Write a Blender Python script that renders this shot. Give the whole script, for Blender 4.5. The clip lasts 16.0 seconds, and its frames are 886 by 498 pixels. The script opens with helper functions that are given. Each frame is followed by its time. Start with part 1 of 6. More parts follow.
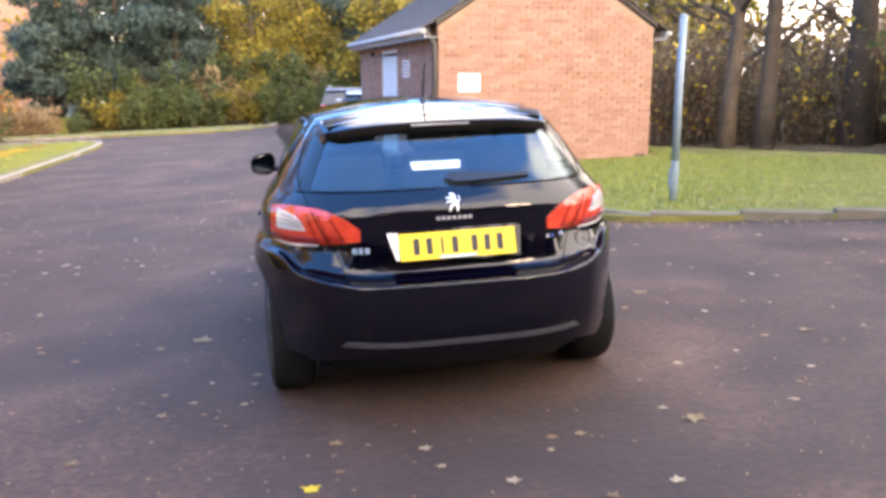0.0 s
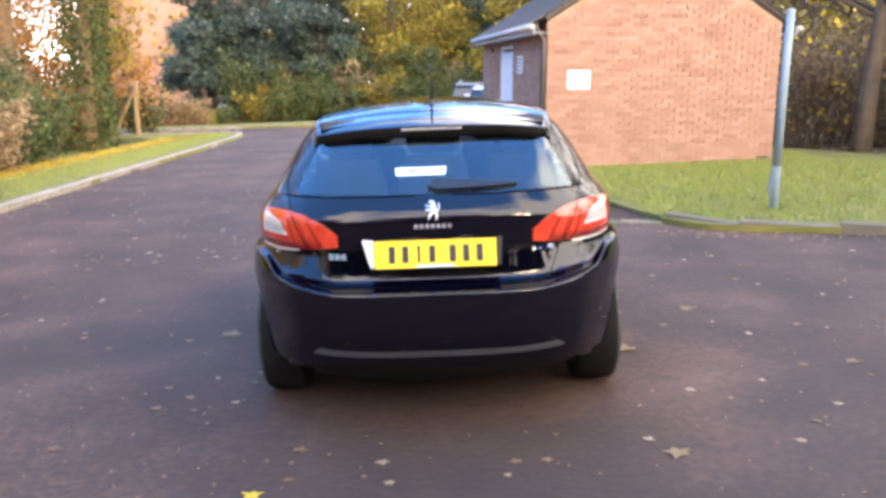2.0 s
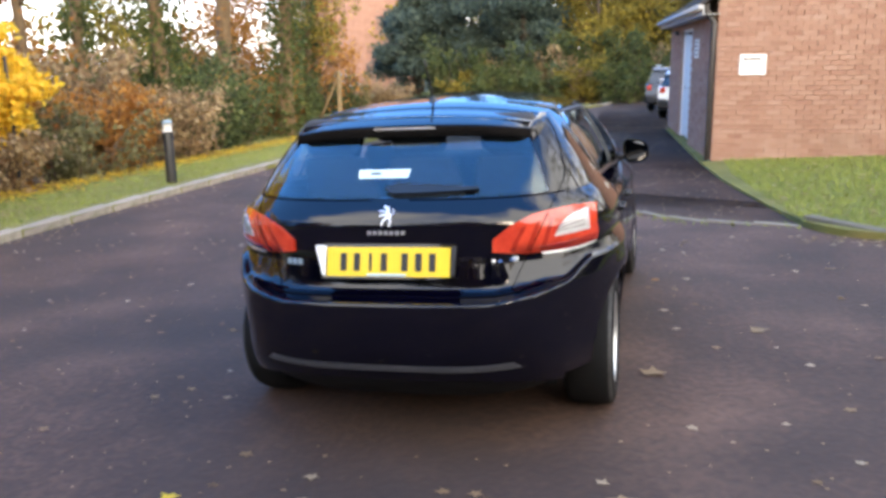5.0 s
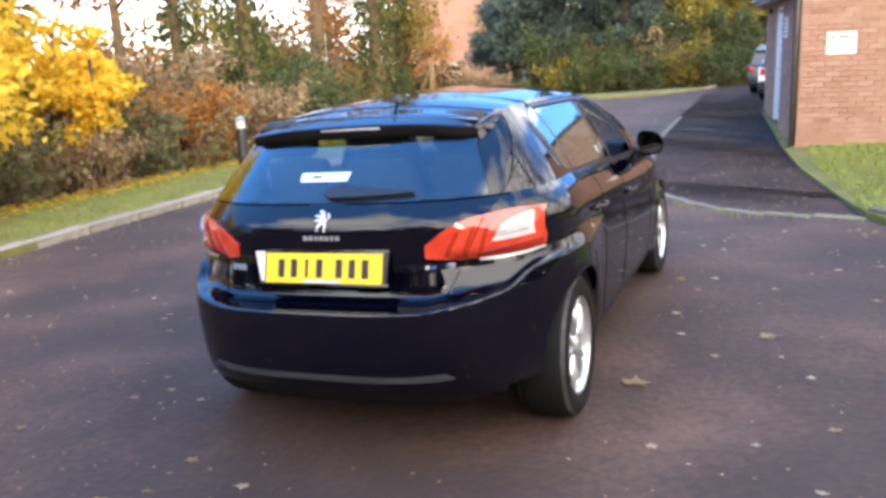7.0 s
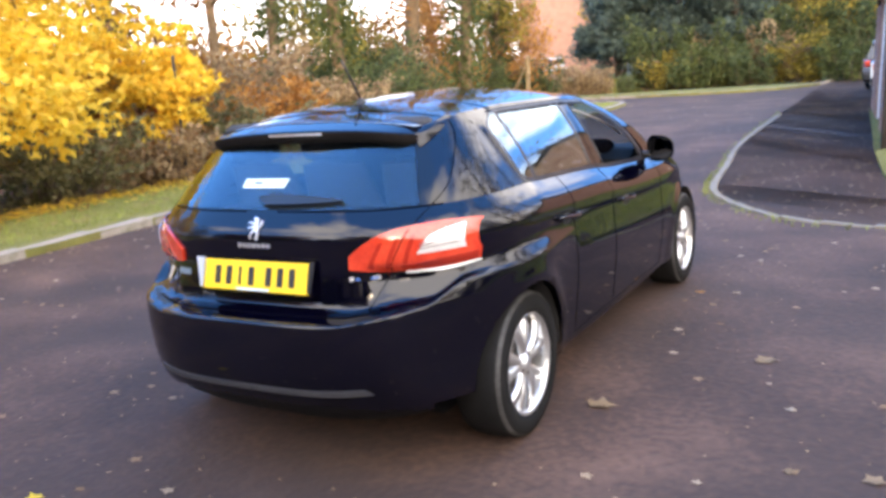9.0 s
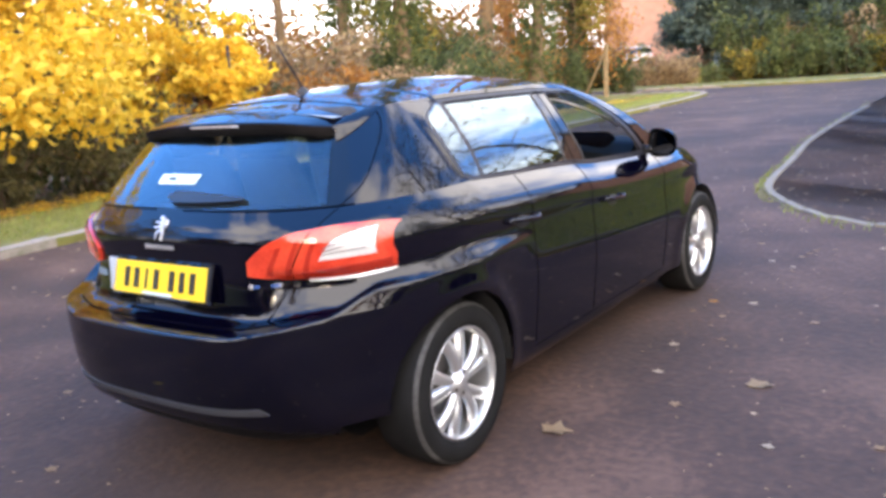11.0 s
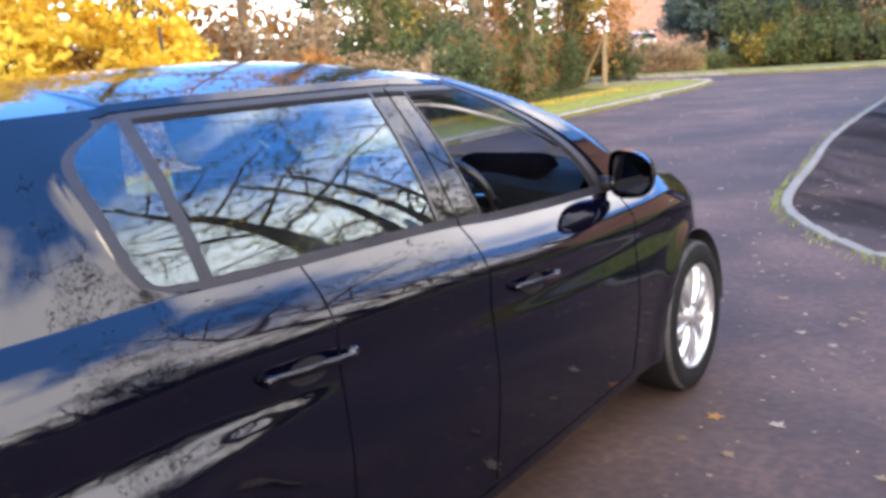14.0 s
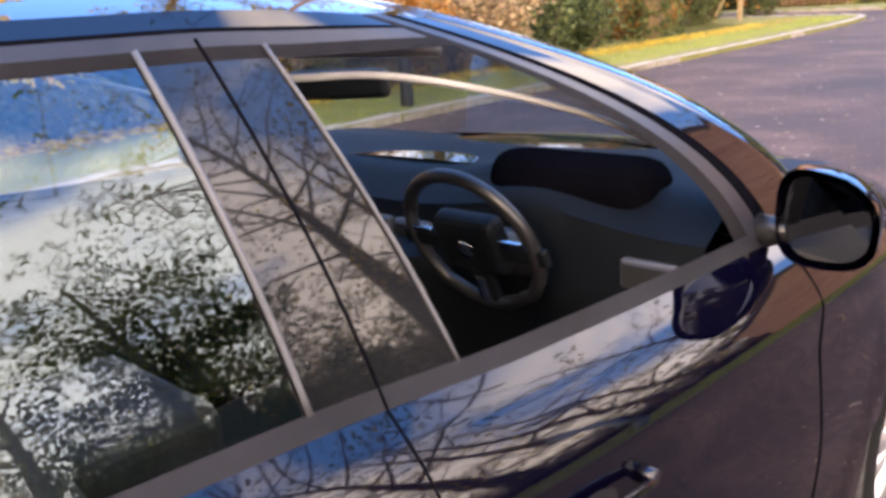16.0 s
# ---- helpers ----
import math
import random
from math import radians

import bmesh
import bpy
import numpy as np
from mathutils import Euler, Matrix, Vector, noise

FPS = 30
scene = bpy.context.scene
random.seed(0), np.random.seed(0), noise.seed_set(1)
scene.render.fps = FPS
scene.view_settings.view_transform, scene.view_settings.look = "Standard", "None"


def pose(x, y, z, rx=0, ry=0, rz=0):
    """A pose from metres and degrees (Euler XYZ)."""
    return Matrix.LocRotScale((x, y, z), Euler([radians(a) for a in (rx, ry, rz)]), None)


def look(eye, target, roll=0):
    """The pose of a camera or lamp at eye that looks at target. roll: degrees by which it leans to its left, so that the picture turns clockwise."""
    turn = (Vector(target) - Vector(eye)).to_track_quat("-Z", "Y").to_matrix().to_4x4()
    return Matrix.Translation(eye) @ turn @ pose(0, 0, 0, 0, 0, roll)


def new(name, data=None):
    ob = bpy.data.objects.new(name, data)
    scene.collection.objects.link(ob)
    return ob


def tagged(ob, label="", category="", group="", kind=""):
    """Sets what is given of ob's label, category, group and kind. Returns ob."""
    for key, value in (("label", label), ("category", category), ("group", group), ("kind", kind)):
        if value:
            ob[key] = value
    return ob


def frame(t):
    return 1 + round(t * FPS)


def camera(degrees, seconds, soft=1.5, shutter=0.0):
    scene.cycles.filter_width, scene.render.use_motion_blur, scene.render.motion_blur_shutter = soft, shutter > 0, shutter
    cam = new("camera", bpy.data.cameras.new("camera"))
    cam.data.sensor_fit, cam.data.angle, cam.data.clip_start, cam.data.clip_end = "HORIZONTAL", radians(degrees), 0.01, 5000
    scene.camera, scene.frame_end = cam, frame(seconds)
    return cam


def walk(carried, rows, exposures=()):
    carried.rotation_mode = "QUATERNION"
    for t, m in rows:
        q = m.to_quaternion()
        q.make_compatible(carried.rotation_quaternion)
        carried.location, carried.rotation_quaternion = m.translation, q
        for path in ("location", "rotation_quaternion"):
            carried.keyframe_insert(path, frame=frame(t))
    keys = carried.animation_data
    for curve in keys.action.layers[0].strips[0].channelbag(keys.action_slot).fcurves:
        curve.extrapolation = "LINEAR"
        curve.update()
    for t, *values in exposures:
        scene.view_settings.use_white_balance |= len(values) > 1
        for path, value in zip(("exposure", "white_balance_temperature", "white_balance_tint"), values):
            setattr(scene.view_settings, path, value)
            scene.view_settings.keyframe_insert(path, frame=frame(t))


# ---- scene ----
cam = camera(55.5, 16.0, soft=3.5)
# the site leans a little: true up, seen from the car standing on it
SITE = Vector((0.0386, -0.0202, 1.0)).rotation_difference(Vector((0, 0, 1))).to_matrix().to_4x4()
PATH = [
    (0, (-0.695, -4.242, 1.478), (-0.36, -2.307, 1.099), -2.5),
    (0.5, (-0.478, -4.297, 1.481), (-0.257, -2.343, 1.117), -2.9),
    (1, (-0.31, -4.347, 1.488), (-0.174, -2.389, 1.103), -3.0),
    (1.5, (-0.146, -4.275, 1.471), (-0.072, -2.311, 1.097), -3.1),
    (2, (0.036, -4.181, 1.493), (0.034, -2.217, 1.114), -2.1),
    (2.5, (0.224, -4.143, 1.494), (0.167, -2.18, 1.119), -2.7),
    (3, (0.472, -4.186, 1.51), (0.288, -2.234, 1.118), -1.7),
    (3.5, (0.632, -4.139, 1.5), (0.399, -2.188, 1.124), -2.7),
    (4, (0.798, -3.983, 1.503), (0.481, -2.046, 1.118), -2.7),
    (4.5, (0.908, -3.866, 1.503), (0.499, -1.948, 1.11), -2.0),
    (5, (1.082, -3.805, 1.503), (0.577, -1.91, 1.11), -2.7),
    (5.2, (1.167, -3.817, 1.512), (0.623, -1.934, 1.114), -2.8),
    (7.5, (1.859, -3.338, 1.499), (1.037, -1.558, 1.104), -4.2),
    (8, (2.04, -3.271, 1.504), (1.137, -1.528, 1.121), -3.8),
    (8.2, (2.089, -3.244, 1.493), (1.164, -1.512, 1.111), -4.1),
    (10.3, (2.516, -2.632, 1.508), (1.411, -1.02, 1.081), -3.6),
    (10.5, (2.551, -2.588, 1.485), (1.419, -0.993, 1.067), -3.8),
    (11, (2.591, -2.418, 1.438), (1.432, -0.839, 1.031), -4.5),
    (11.5, (2.573, -2.183, 1.451), (1.454, -0.576, 1.046), -3.3),
    (12, (2.493, -1.911, 1.429), (1.376, -0.294, 1.059), -3.7),
    (12.5, (2.397, -1.603, 1.411), (1.251, -0.003, 1.054), -2.8),
    (13, (2.21, -1.278, 1.397), (1.09, 0.323, 0.972), -2.5),
    (13.5, (2.061, -0.951, 1.394), (0.964, 0.658, 0.939), -5.0),
    (14, (2.006, -0.586, 1.39), (0.841, 0.98, 0.953), -4.4),
    (14.5, (1.874, -0.244, 1.365), (0.675, 1.285, 0.89), -4.0),
    (15, (1.704, 0.085, 1.37), (0.483, 1.588, 0.872), -5.3),
    (15.5, (1.534, 0.412, 1.359), (0.233, 1.849, 0.867), -5.1),
    (16, (1.357, 0.646, 1.349), (0.004, 2.007, 0.785), -4.2),
]
EXPOSURES = [(0.0, 1.05, 8000, 19), (2.0, 1.01, 7800, 17), (3.0, 0.71, 7400, 14), (3.5, 0.52, 7200, 12), (5.0, 0.55, 7300, 11), (8.0, 0.82, 7400, 15), (11.0, 0.81, 7200, 17), (12.5, 0.88, 6800, 16), (14.0, 0.94, 7000, 18), (16.0, 1.16, 8300, 25)]
walk(cam, [(t, SITE @ look(eye, target, roll)) for t, eye, target, roll in PATH], exposures=EXPOSURES)

# ---- sky and sun ----
world = bpy.data.worlds.new("sky")
scene.world = world
world.use_nodes = True
wn = world.node_tree.nodes
wl = world.node_tree.links
wn.clear()
w_out = wn.new("ShaderNodeOutputWorld")
w_bg = wn.new("ShaderNodeBackground")
w_sky = wn.new("ShaderNodeTexSky")
w_sky.sky_type = "NISHITA"
w_sky.sun_disc = False
SUN_EL, SUN_AZ = 19.0, 155.0          # azimuth clockwise from +y
w_sky.sun_elevation, w_sky.sun_rotation = radians(SUN_EL), radians(SUN_AZ)
w_sky.air_density, w_sky.dust_density, w_sky.ozone_density = 1.0, 0.7, 2.0
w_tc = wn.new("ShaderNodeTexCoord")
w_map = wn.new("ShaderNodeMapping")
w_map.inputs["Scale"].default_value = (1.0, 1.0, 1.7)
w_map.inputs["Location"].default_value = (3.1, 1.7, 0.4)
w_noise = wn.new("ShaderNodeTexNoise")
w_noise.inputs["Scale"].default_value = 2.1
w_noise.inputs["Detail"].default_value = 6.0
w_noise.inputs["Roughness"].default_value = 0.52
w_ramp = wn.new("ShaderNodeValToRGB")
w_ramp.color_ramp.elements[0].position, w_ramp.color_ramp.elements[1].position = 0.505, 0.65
w_sep = wn.new("ShaderNodeSeparateXYZ")


def w_range(lo, hi, out_lo, out_hi):
    """A smooth change with the height in the sky."""
    r = wn.new("ShaderNodeMapRange")
    r.interpolation_type = "SMOOTHSTEP"
    for k, v in (("From Min", lo), ("From Max", hi), ("To Min", out_lo), ("To Max", out_hi)):
        r.inputs[k].default_value = v
    wl.new(w_sep.outputs["Z"], r.inputs["Value"])
    return r.outputs["Result"]


def w_blend(fac, a, b):
    r = wn.new("ShaderNodeMix")
    r.data_type = "RGBA"
    for k, v in (("Factor", fac), ("A", a), ("B", b)):
        if isinstance(v, float):
            r.inputs[k].default_value = v
        elif isinstance(v, tuple):
            r.inputs[k].default_value = (*v, 1)
        else:
            wl.new(v, r.inputs[k])
    return r.outputs["Result"]


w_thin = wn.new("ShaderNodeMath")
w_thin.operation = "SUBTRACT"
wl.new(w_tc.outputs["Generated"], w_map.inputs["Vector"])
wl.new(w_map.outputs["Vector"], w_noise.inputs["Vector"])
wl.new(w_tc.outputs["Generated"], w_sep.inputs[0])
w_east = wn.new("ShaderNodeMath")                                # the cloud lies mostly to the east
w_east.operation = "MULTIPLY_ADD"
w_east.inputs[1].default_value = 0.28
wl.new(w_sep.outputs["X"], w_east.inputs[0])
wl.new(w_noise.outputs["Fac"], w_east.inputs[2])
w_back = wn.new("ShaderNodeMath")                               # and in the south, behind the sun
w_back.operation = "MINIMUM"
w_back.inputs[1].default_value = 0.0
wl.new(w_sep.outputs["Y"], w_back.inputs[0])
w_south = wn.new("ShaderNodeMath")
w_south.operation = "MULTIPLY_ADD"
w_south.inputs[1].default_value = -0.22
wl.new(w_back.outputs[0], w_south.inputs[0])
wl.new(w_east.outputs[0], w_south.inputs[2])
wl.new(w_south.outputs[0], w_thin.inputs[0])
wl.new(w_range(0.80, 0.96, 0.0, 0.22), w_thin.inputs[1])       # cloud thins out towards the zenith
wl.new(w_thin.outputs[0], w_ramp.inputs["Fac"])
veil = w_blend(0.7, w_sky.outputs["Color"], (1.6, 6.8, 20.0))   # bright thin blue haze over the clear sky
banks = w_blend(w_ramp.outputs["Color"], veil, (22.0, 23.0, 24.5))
haze = w_blend(w_range(0.02, 0.14, 0.75, 0.0), banks, (27.0, 26.0, 24.5))
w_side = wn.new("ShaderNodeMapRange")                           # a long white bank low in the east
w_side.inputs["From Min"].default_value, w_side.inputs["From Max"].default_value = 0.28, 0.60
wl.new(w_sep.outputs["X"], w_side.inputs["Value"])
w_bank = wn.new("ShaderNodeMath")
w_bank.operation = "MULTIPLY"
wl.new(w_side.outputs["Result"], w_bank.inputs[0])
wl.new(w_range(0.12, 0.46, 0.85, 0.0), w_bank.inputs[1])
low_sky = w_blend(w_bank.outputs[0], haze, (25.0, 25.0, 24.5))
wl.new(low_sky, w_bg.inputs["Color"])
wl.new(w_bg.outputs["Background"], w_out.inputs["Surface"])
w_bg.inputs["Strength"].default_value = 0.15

sun = new("sun", bpy.data.lights.new("sun", "SUN"))
sun.data.energy, sun.data.angle, sun.data.color = 2.6, radians(14), (1.0, 0.86, 0.68)
az = radians(SUN_AZ)
sun_from = Vector((math.sin(az) * math.cos(radians(SUN_EL)), math.cos(az) * math.cos(radians(SUN_EL)), math.sin(radians(SUN_EL))))
sun.matrix_world = look(sun_from * 60, (0, 0, 0))


# ---- materials ----
def material(name, dark, light, rough=0.8, metal=0.0, scale=8.0, fine=90.0, bump=0.15, dist=0.004, coat=0.0, spec=0.5,
             island=0.0, per_object=0.0, stain=None, stain_scale=0.6, stain_low=0.52, stain_high=0.68, rough_var=0.12, emit=0.0):
    """Two scales of noise between two colours, an optional stain, bump, and variation per island or per object."""
    m = bpy.data.materials.new(name)
    m.use_nodes = True
    n, l = m.node_tree.nodes, m.node_tree.links
    p = n["Principled BSDF"]
    tc = n.new("ShaderNodeTexCoord")

    def noise_node(s, detail):
        t = n.new("ShaderNodeTexNoise")
        t.inputs["Scale"].default_value, t.inputs["Detail"].default_value = s, detail
        l.new(tc.outputs["Object"], t.inputs["Vector"])
        return t.outputs["Fac"]

    def math_node(op, a, b):
        t = n.new("ShaderNodeMath")
        t.operation = op
        for k, v in ((0, a), (1, b)):
            if isinstance(v, (int, float)):
                t.inputs[k].default_value = v
            else:
                l.new(v, t.inputs[k])
        return t.outputs[0]

    big, small = noise_node(scale, 4), noise_node(fine, 3)
    f = math_node("ADD", math_node("MULTIPLY", big, 0.6), math_node("MULTIPLY", small, 0.4))
    f = math_node("MULTIPLY", math_node("SUBTRACT", f, 0.3), 2.5)
    if island:
        g = n.new("ShaderNodeNewGeometry")
        f = math_node("ADD", math_node("MULTIPLY", f, 1 - island), math_node("MULTIPLY", g.outputs["Random Per Island"], island))
    if per_object:
        o = n.new("ShaderNodeObjectInfo")
        f = math_node("ADD", math_node("MULTIPLY", f, 1 - per_object), math_node("MULTIPLY", o.outputs["Random"], per_object))
    r = n.new("ShaderNodeValToRGB")
    cols = [dark] + ([light] if isinstance(light[0], (int, float)) else list(light))
    while len(r.color_ramp.elements) < len(cols):
        r.color_ramp.elements.new(0.5)
    for i, c in enumerate(cols):
        r.color_ramp.elements[i].position = i / (len(cols) - 1)
        r.color_ramp.elements[i].color = (*c, 1)
    l.new(f, r.inputs["Fac"])
    col = r.outputs["Color"]
    if stain:
        s = n.new("ShaderNodeValToRGB")
        s.color_ramp.elements[0].position, s.color_ramp.elements[1].position = stain_low, stain_high
        l.new(noise_node(stain_scale, 5), s.inputs["Fac"])
        mx = n.new("ShaderNodeMix")
        mx.data_type = "RGBA"
        l.new(s.outputs["Color"], mx.inputs["Factor"])
        l.new(col, mx.inputs["A"])
        mx.inputs["B"].default_value = (*stain, 1)
        col = mx.outputs["Result"]
    l.new(col, p.inputs["Base Color"])
    p.inputs["Metallic"].default_value = metal
    p.inputs["Specular IOR Level"].default_value = spec
    p.inputs["Coat Weight"].default_value = coat
    p.inputs["Coat Roughness"].default_value = 0.03
    l.new(math_node("ADD", rough - rough_var / 2, math_node("MULTIPLY", small, rough_var)), p.inputs["Roughness"])
    if bump:
        b = n.new("ShaderNodeBump")
        b.inputs["Strength"].default_value, b.inputs["Distance"].default_value = bump, dist
        l.new(small, b.inputs["Height"])
        l.new(b.outputs["Normal"], p.inputs["Normal"])
    if emit:
        l.new(col, p.inputs["Emission Color"])
        p.inputs["Emission Strength"].default_value = emit
    return m


def glass_material(name, tint, base=0.06, power=3.5, gloss=(1.0, 1.0, 1.0)):
    """A thin pane: tinted see-through with a mirror gloss that grows at grazing angles."""
    m = bpy.data.materials.new(name)
    m.use_nodes = True
    n, l = m.node_tree.nodes, m.node_tree.links
    n.clear()
    out, mix, tr, gl, fr, pw, ad = (n.new(k) for k in ("ShaderNodeOutputMaterial", "ShaderNodeMixShader", "ShaderNodeBsdfTransparent", "ShaderNodeBsdfGlossy", "ShaderNodeLayerWeight", "ShaderNodeMath", "ShaderNodeMath"))
    tr.inputs["Color"].default_value = (*tint, 1)
    gl.inputs["Roughness"].default_value = 0.0
    gl.inputs["Color"].default_value = (*gloss, 1)
    fr.inputs["Blend"].default_value = 0.5
    pw.operation, ad.operation = "POWER", "MULTIPLY_ADD"
    pw.inputs[1].default_value = power
    ad.inputs[1].default_value, ad.inputs[2].default_value = 1 - base, base
    l.new(fr.outputs["Facing"], pw.inputs[0])
    l.new(pw.outputs[0], ad.inputs[0])
    l.new(ad.outputs[0], mix.inputs[0])
    l.new(tr.outputs[0], mix.inputs[1])
    l.new(gl.outputs[0], mix.inputs[2])
    l.new(mix.outputs[0], out.inputs[0])
    return m


M_ASPHALT = material("asphalt", (0.0175, 0.0086, 0.0054), ((0.0605, 0.0303, 0.0195), (0.146, 0.078, 0.050)), 0.85, scale=1.1, fine=24, bump=0.8, dist=0.008, stain=(0.030, 0.0175, 0.013), stain_scale=0.45, stain_low=0.46, stain_high=0.72)
M_DRIVE = material("drive_asphalt", (0.040, 0.043, 0.056), (0.094, 0.098, 0.119), 0.78, scale=1.5, fine=160, bump=0.4, dist=0.005)
M_GRASS_SOIL = material("lawn_soil", (0.085, 0.090, 0.018), (0.22, 0.20, 0.042), 0.95, scale=1.8, fine=70, bump=0.6, dist=0.03, stain=(0.22, 0.15, 0.06), stain_scale=1.2, stain_low=0.58, stain_high=0.75)
M_BLADE = material("grass_blade", (0.10, 0.135, 0.020), ((0.19, 0.235, 0.042), (0.32, 0.33, 0.070)), 0.7, island=0.7, bump=0)
M_LITTER = material("leaf_litter", (0.075, 0.046, 0.022), (0.27, 0.165, 0.07), 0.95, scale=2.2, fine=45, bump=0.8, dist=0.04, stain=(0.10, 0.11, 0.04), stain_scale=0.15)
M_KERB = material("kerb_concrete", (0.21, 0.175, 0.14), (0.38, 0.325, 0.265), 0.9, scale=3, fine=120, bump=0.5, dist=0.005, per_object=0.3, stain=(0.13, 0.13, 0.07), stain_scale=2.5)
M_EDGING = material("worn_edging_concrete", (0.13, 0.115, 0.09), (0.25, 0.22, 0.175), 0.9, scale=3, fine=100, bump=0.5, dist=0.005, per_object=0.35, stain=(0.10, 0.09, 0.065), stain_scale=2.5)
M_KERB_DARK = material("mossy_kerb_concrete", (0.075, 0.066, 0.045), (0.19, 0.165, 0.12), 0.9, scale=3, fine=90, bump=0.5, dist=0.006, per_object=0.3, stain=(0.060, 0.055, 0.036), stain_scale=2.0)
M_BRICK = material("brick_clay", (0.185, 0.088, 0.062), ((0.290, 0.160, 0.115), (0.335, 0.200, 0.148), (0.375, 0.255, 0.200)), 0.9, scale=4, fine=110, bump=0.5, dist=0.004, per_object=0.55, stain=(0.30, 0.19, 0.14), stain_scale=0.8, stain_low=0.5, stain_high=0.8)
M_BRICK_JOINED = material("brick_clay_joined", (0.185, 0.088, 0.062), ((0.290, 0.160, 0.115), (0.335, 0.200, 0.148), (0.375, 0.255, 0.200)), 0.9, scale=4, fine=110, bump=0.5, dist=0.004, island=0.55, stain=(0.30, 0.19, 0.14), stain_scale=0.8, stain_low=0.5, stain_high=0.8)
M_MORTAR = material("mortar", (0.24, 0.15, 0.105), (0.36, 0.25, 0.18), 0.95, scale=5, fine=130, bump=0.4)
M_TILE = material("roof_tile", (0.045, 0.038, 0.034), (0.10, 0.085, 0.075), 0.85, scale=6, fine=60, bump=0.4, per_object=0.4)
M_WHITE = material("white_paint", (0.62, 0.63, 0.64), (0.80, 0.80, 0.79), 0.5, scale=3, fine=50, bump=0.05)
M_FASCIA = material("weathered_fascia_paint", (0.30, 0.31, 0.32), (0.46, 0.46, 0.46), 0.6, scale=3, fine=50, bump=0.08)
M_DOOR = material("pale_blue_door", (0.50, 0.60, 0.66), (0.66, 0.75, 0.80), 0.45, scale=3, fine=50, bump=0.05)
M_BLACK = material("black_plastic", (0.008, 0.008, 0.009), (0.022, 0.022, 0.024), 0.5, scale=30, fine=300, bump=0.1, dist=0.001)
M_PIPE = material("downpipe_plastic", (0.02, 0.018, 0.02), (0.05, 0.045, 0.045), 0.5, scale=8, fine=80, bump=0.05)
M_STEEL = material("galvanised_steel", (0.14, 0.20, 0.245), (0.23, 0.30, 0.345), 0.6, metal=0.0, scale=14, fine=140, bump=0.1, dist=0.002)
M_WOOD = material("weathered_wood", (0.16, 0.11, 0.06), (0.36, 0.27, 0.15), 0.85, scale=6, fine=80, bump=0.4, dist=0.004)
M_BARK = material("bark", (0.050, 0.037, 0.027), (0.135, 0.098, 0.068), 0.95, scale=5, fine=40, bump=0.9, dist=0.03)
# the same bark with sunlight on the trunks put into its colour
M_BARK_LIT = material("lit_bark", (0.10, 0.065, 0.035), (0.27, 0.18, 0.10), 0.95, scale=5, fine=40, bump=0.9, dist=0.03)
M_TWIG = material("twig", (0.07, 0.05, 0.035), (0.22, 0.15, 0.10), 0.95, island=0.6, bump=0)


def leaf_material(name, *cols):
    m = material(name, cols[0], cols[1:], 0.6, island=0.85, scale=3, fine=30, bump=0, spec=0.3)
    m.node_tree.nodes["Principled BSDF"].inputs["Transmission Weight"].default_value = 0.0
    n, l = m.node_tree.nodes, m.node_tree.links
    p = n["Principled BSDF"]
    tr, mix = n.new("ShaderNodeBsdfTranslucent"), n.new("ShaderNodeMixShader")
    mix.inputs[0].default_value = 0.48
    col = p.inputs["Base Color"].links[0].from_socket
    l.new(col, tr.inputs["Color"])
    out = n["Material Output"]
    l.new(p.outputs[0], mix.inputs[1])
    l.new(tr.outputs[0], mix.inputs[2])
    l.new(mix.outputs[0], out.inputs[0])
    return m


L_YELLOW = leaf_material("yellow_maple_leaf", (0.62, 0.36, 0.030), (0.84, 0.57, 0.055), (0.90, 0.70, 0.12))
L_ORANGE = leaf_material("russet_leaf", (0.20, 0.08, 0.02), (0.42, 0.19, 0.05), (0.55, 0.30, 0.08))
L_BROWN = leaf_material("brown_leaf", (0.16, 0.105, 0.058), (0.34, 0.23, 0.125), (0.50, 0.37, 0.20))
L_GREEN = leaf_material("evergreen_leaf", (0.032, 0.050, 0.023), (0.086, 0.115, 0.042), (0.18, 0.20, 0.07))
L_OLIVE = leaf_material("yellowing_leaf", (0.085, 0.080, 0.018), (0.24, 0.19, 0.035), (0.48, 0.36, 0.06))
L_BRAMBLE = leaf_material("bramble_leaf", (0.075, 0.072, 0.030), (0.165, 0.150, 0.062), (0.26, 0.24, 0.12))
L_CONIFER = leaf_material("conifer_needle", (0.034, 0.056, 0.050), (0.078, 0.116, 0.098), (0.15, 0.19, 0.145))
L_IVY = leaf_material("ivy_leaf", (0.032, 0.052, 0.018), (0.085, 0.11, 0.033), (0.18, 0.19, 0.06))
L_FALLEN = leaf_material("fallen_leaf", (0.17, 0.10, 0.05), (0.33, 0.22, 0.12), (0.52, 0.42, 0.30))


# ---- mesh helpers ----
def G(x, y):
    """Height of the sloping site."""
    return 0.0386 * x - 0.0202 * y


def mesh_from(name, verts, faces, mat, smooth=False):
    me = bpy.data.meshes.new(name)
    me.from_pydata([tuple(v) for v in verts], [], [tuple(f) for f in faces])
    if smooth:
        me.polygons.foreach_set("use_smooth", [True] * len(me.polygons))
    if mat:
        me.materials.append(mat)
    me.update()
    return me


def thing(name, data=None, label="", category="", group="", kind="", m=None):
    ob = new(name, data)
    if m is not None:
        ob.matrix_world = m
    return tagged(ob, label, category, group, kind)


def part(name, me, parent, label="", m=None):
    ob = new(name, me)
    ob.parent = parent
    if m is not None:
        ob.matrix_basis = m
    if label:
        tagged(ob, label)
    return ob


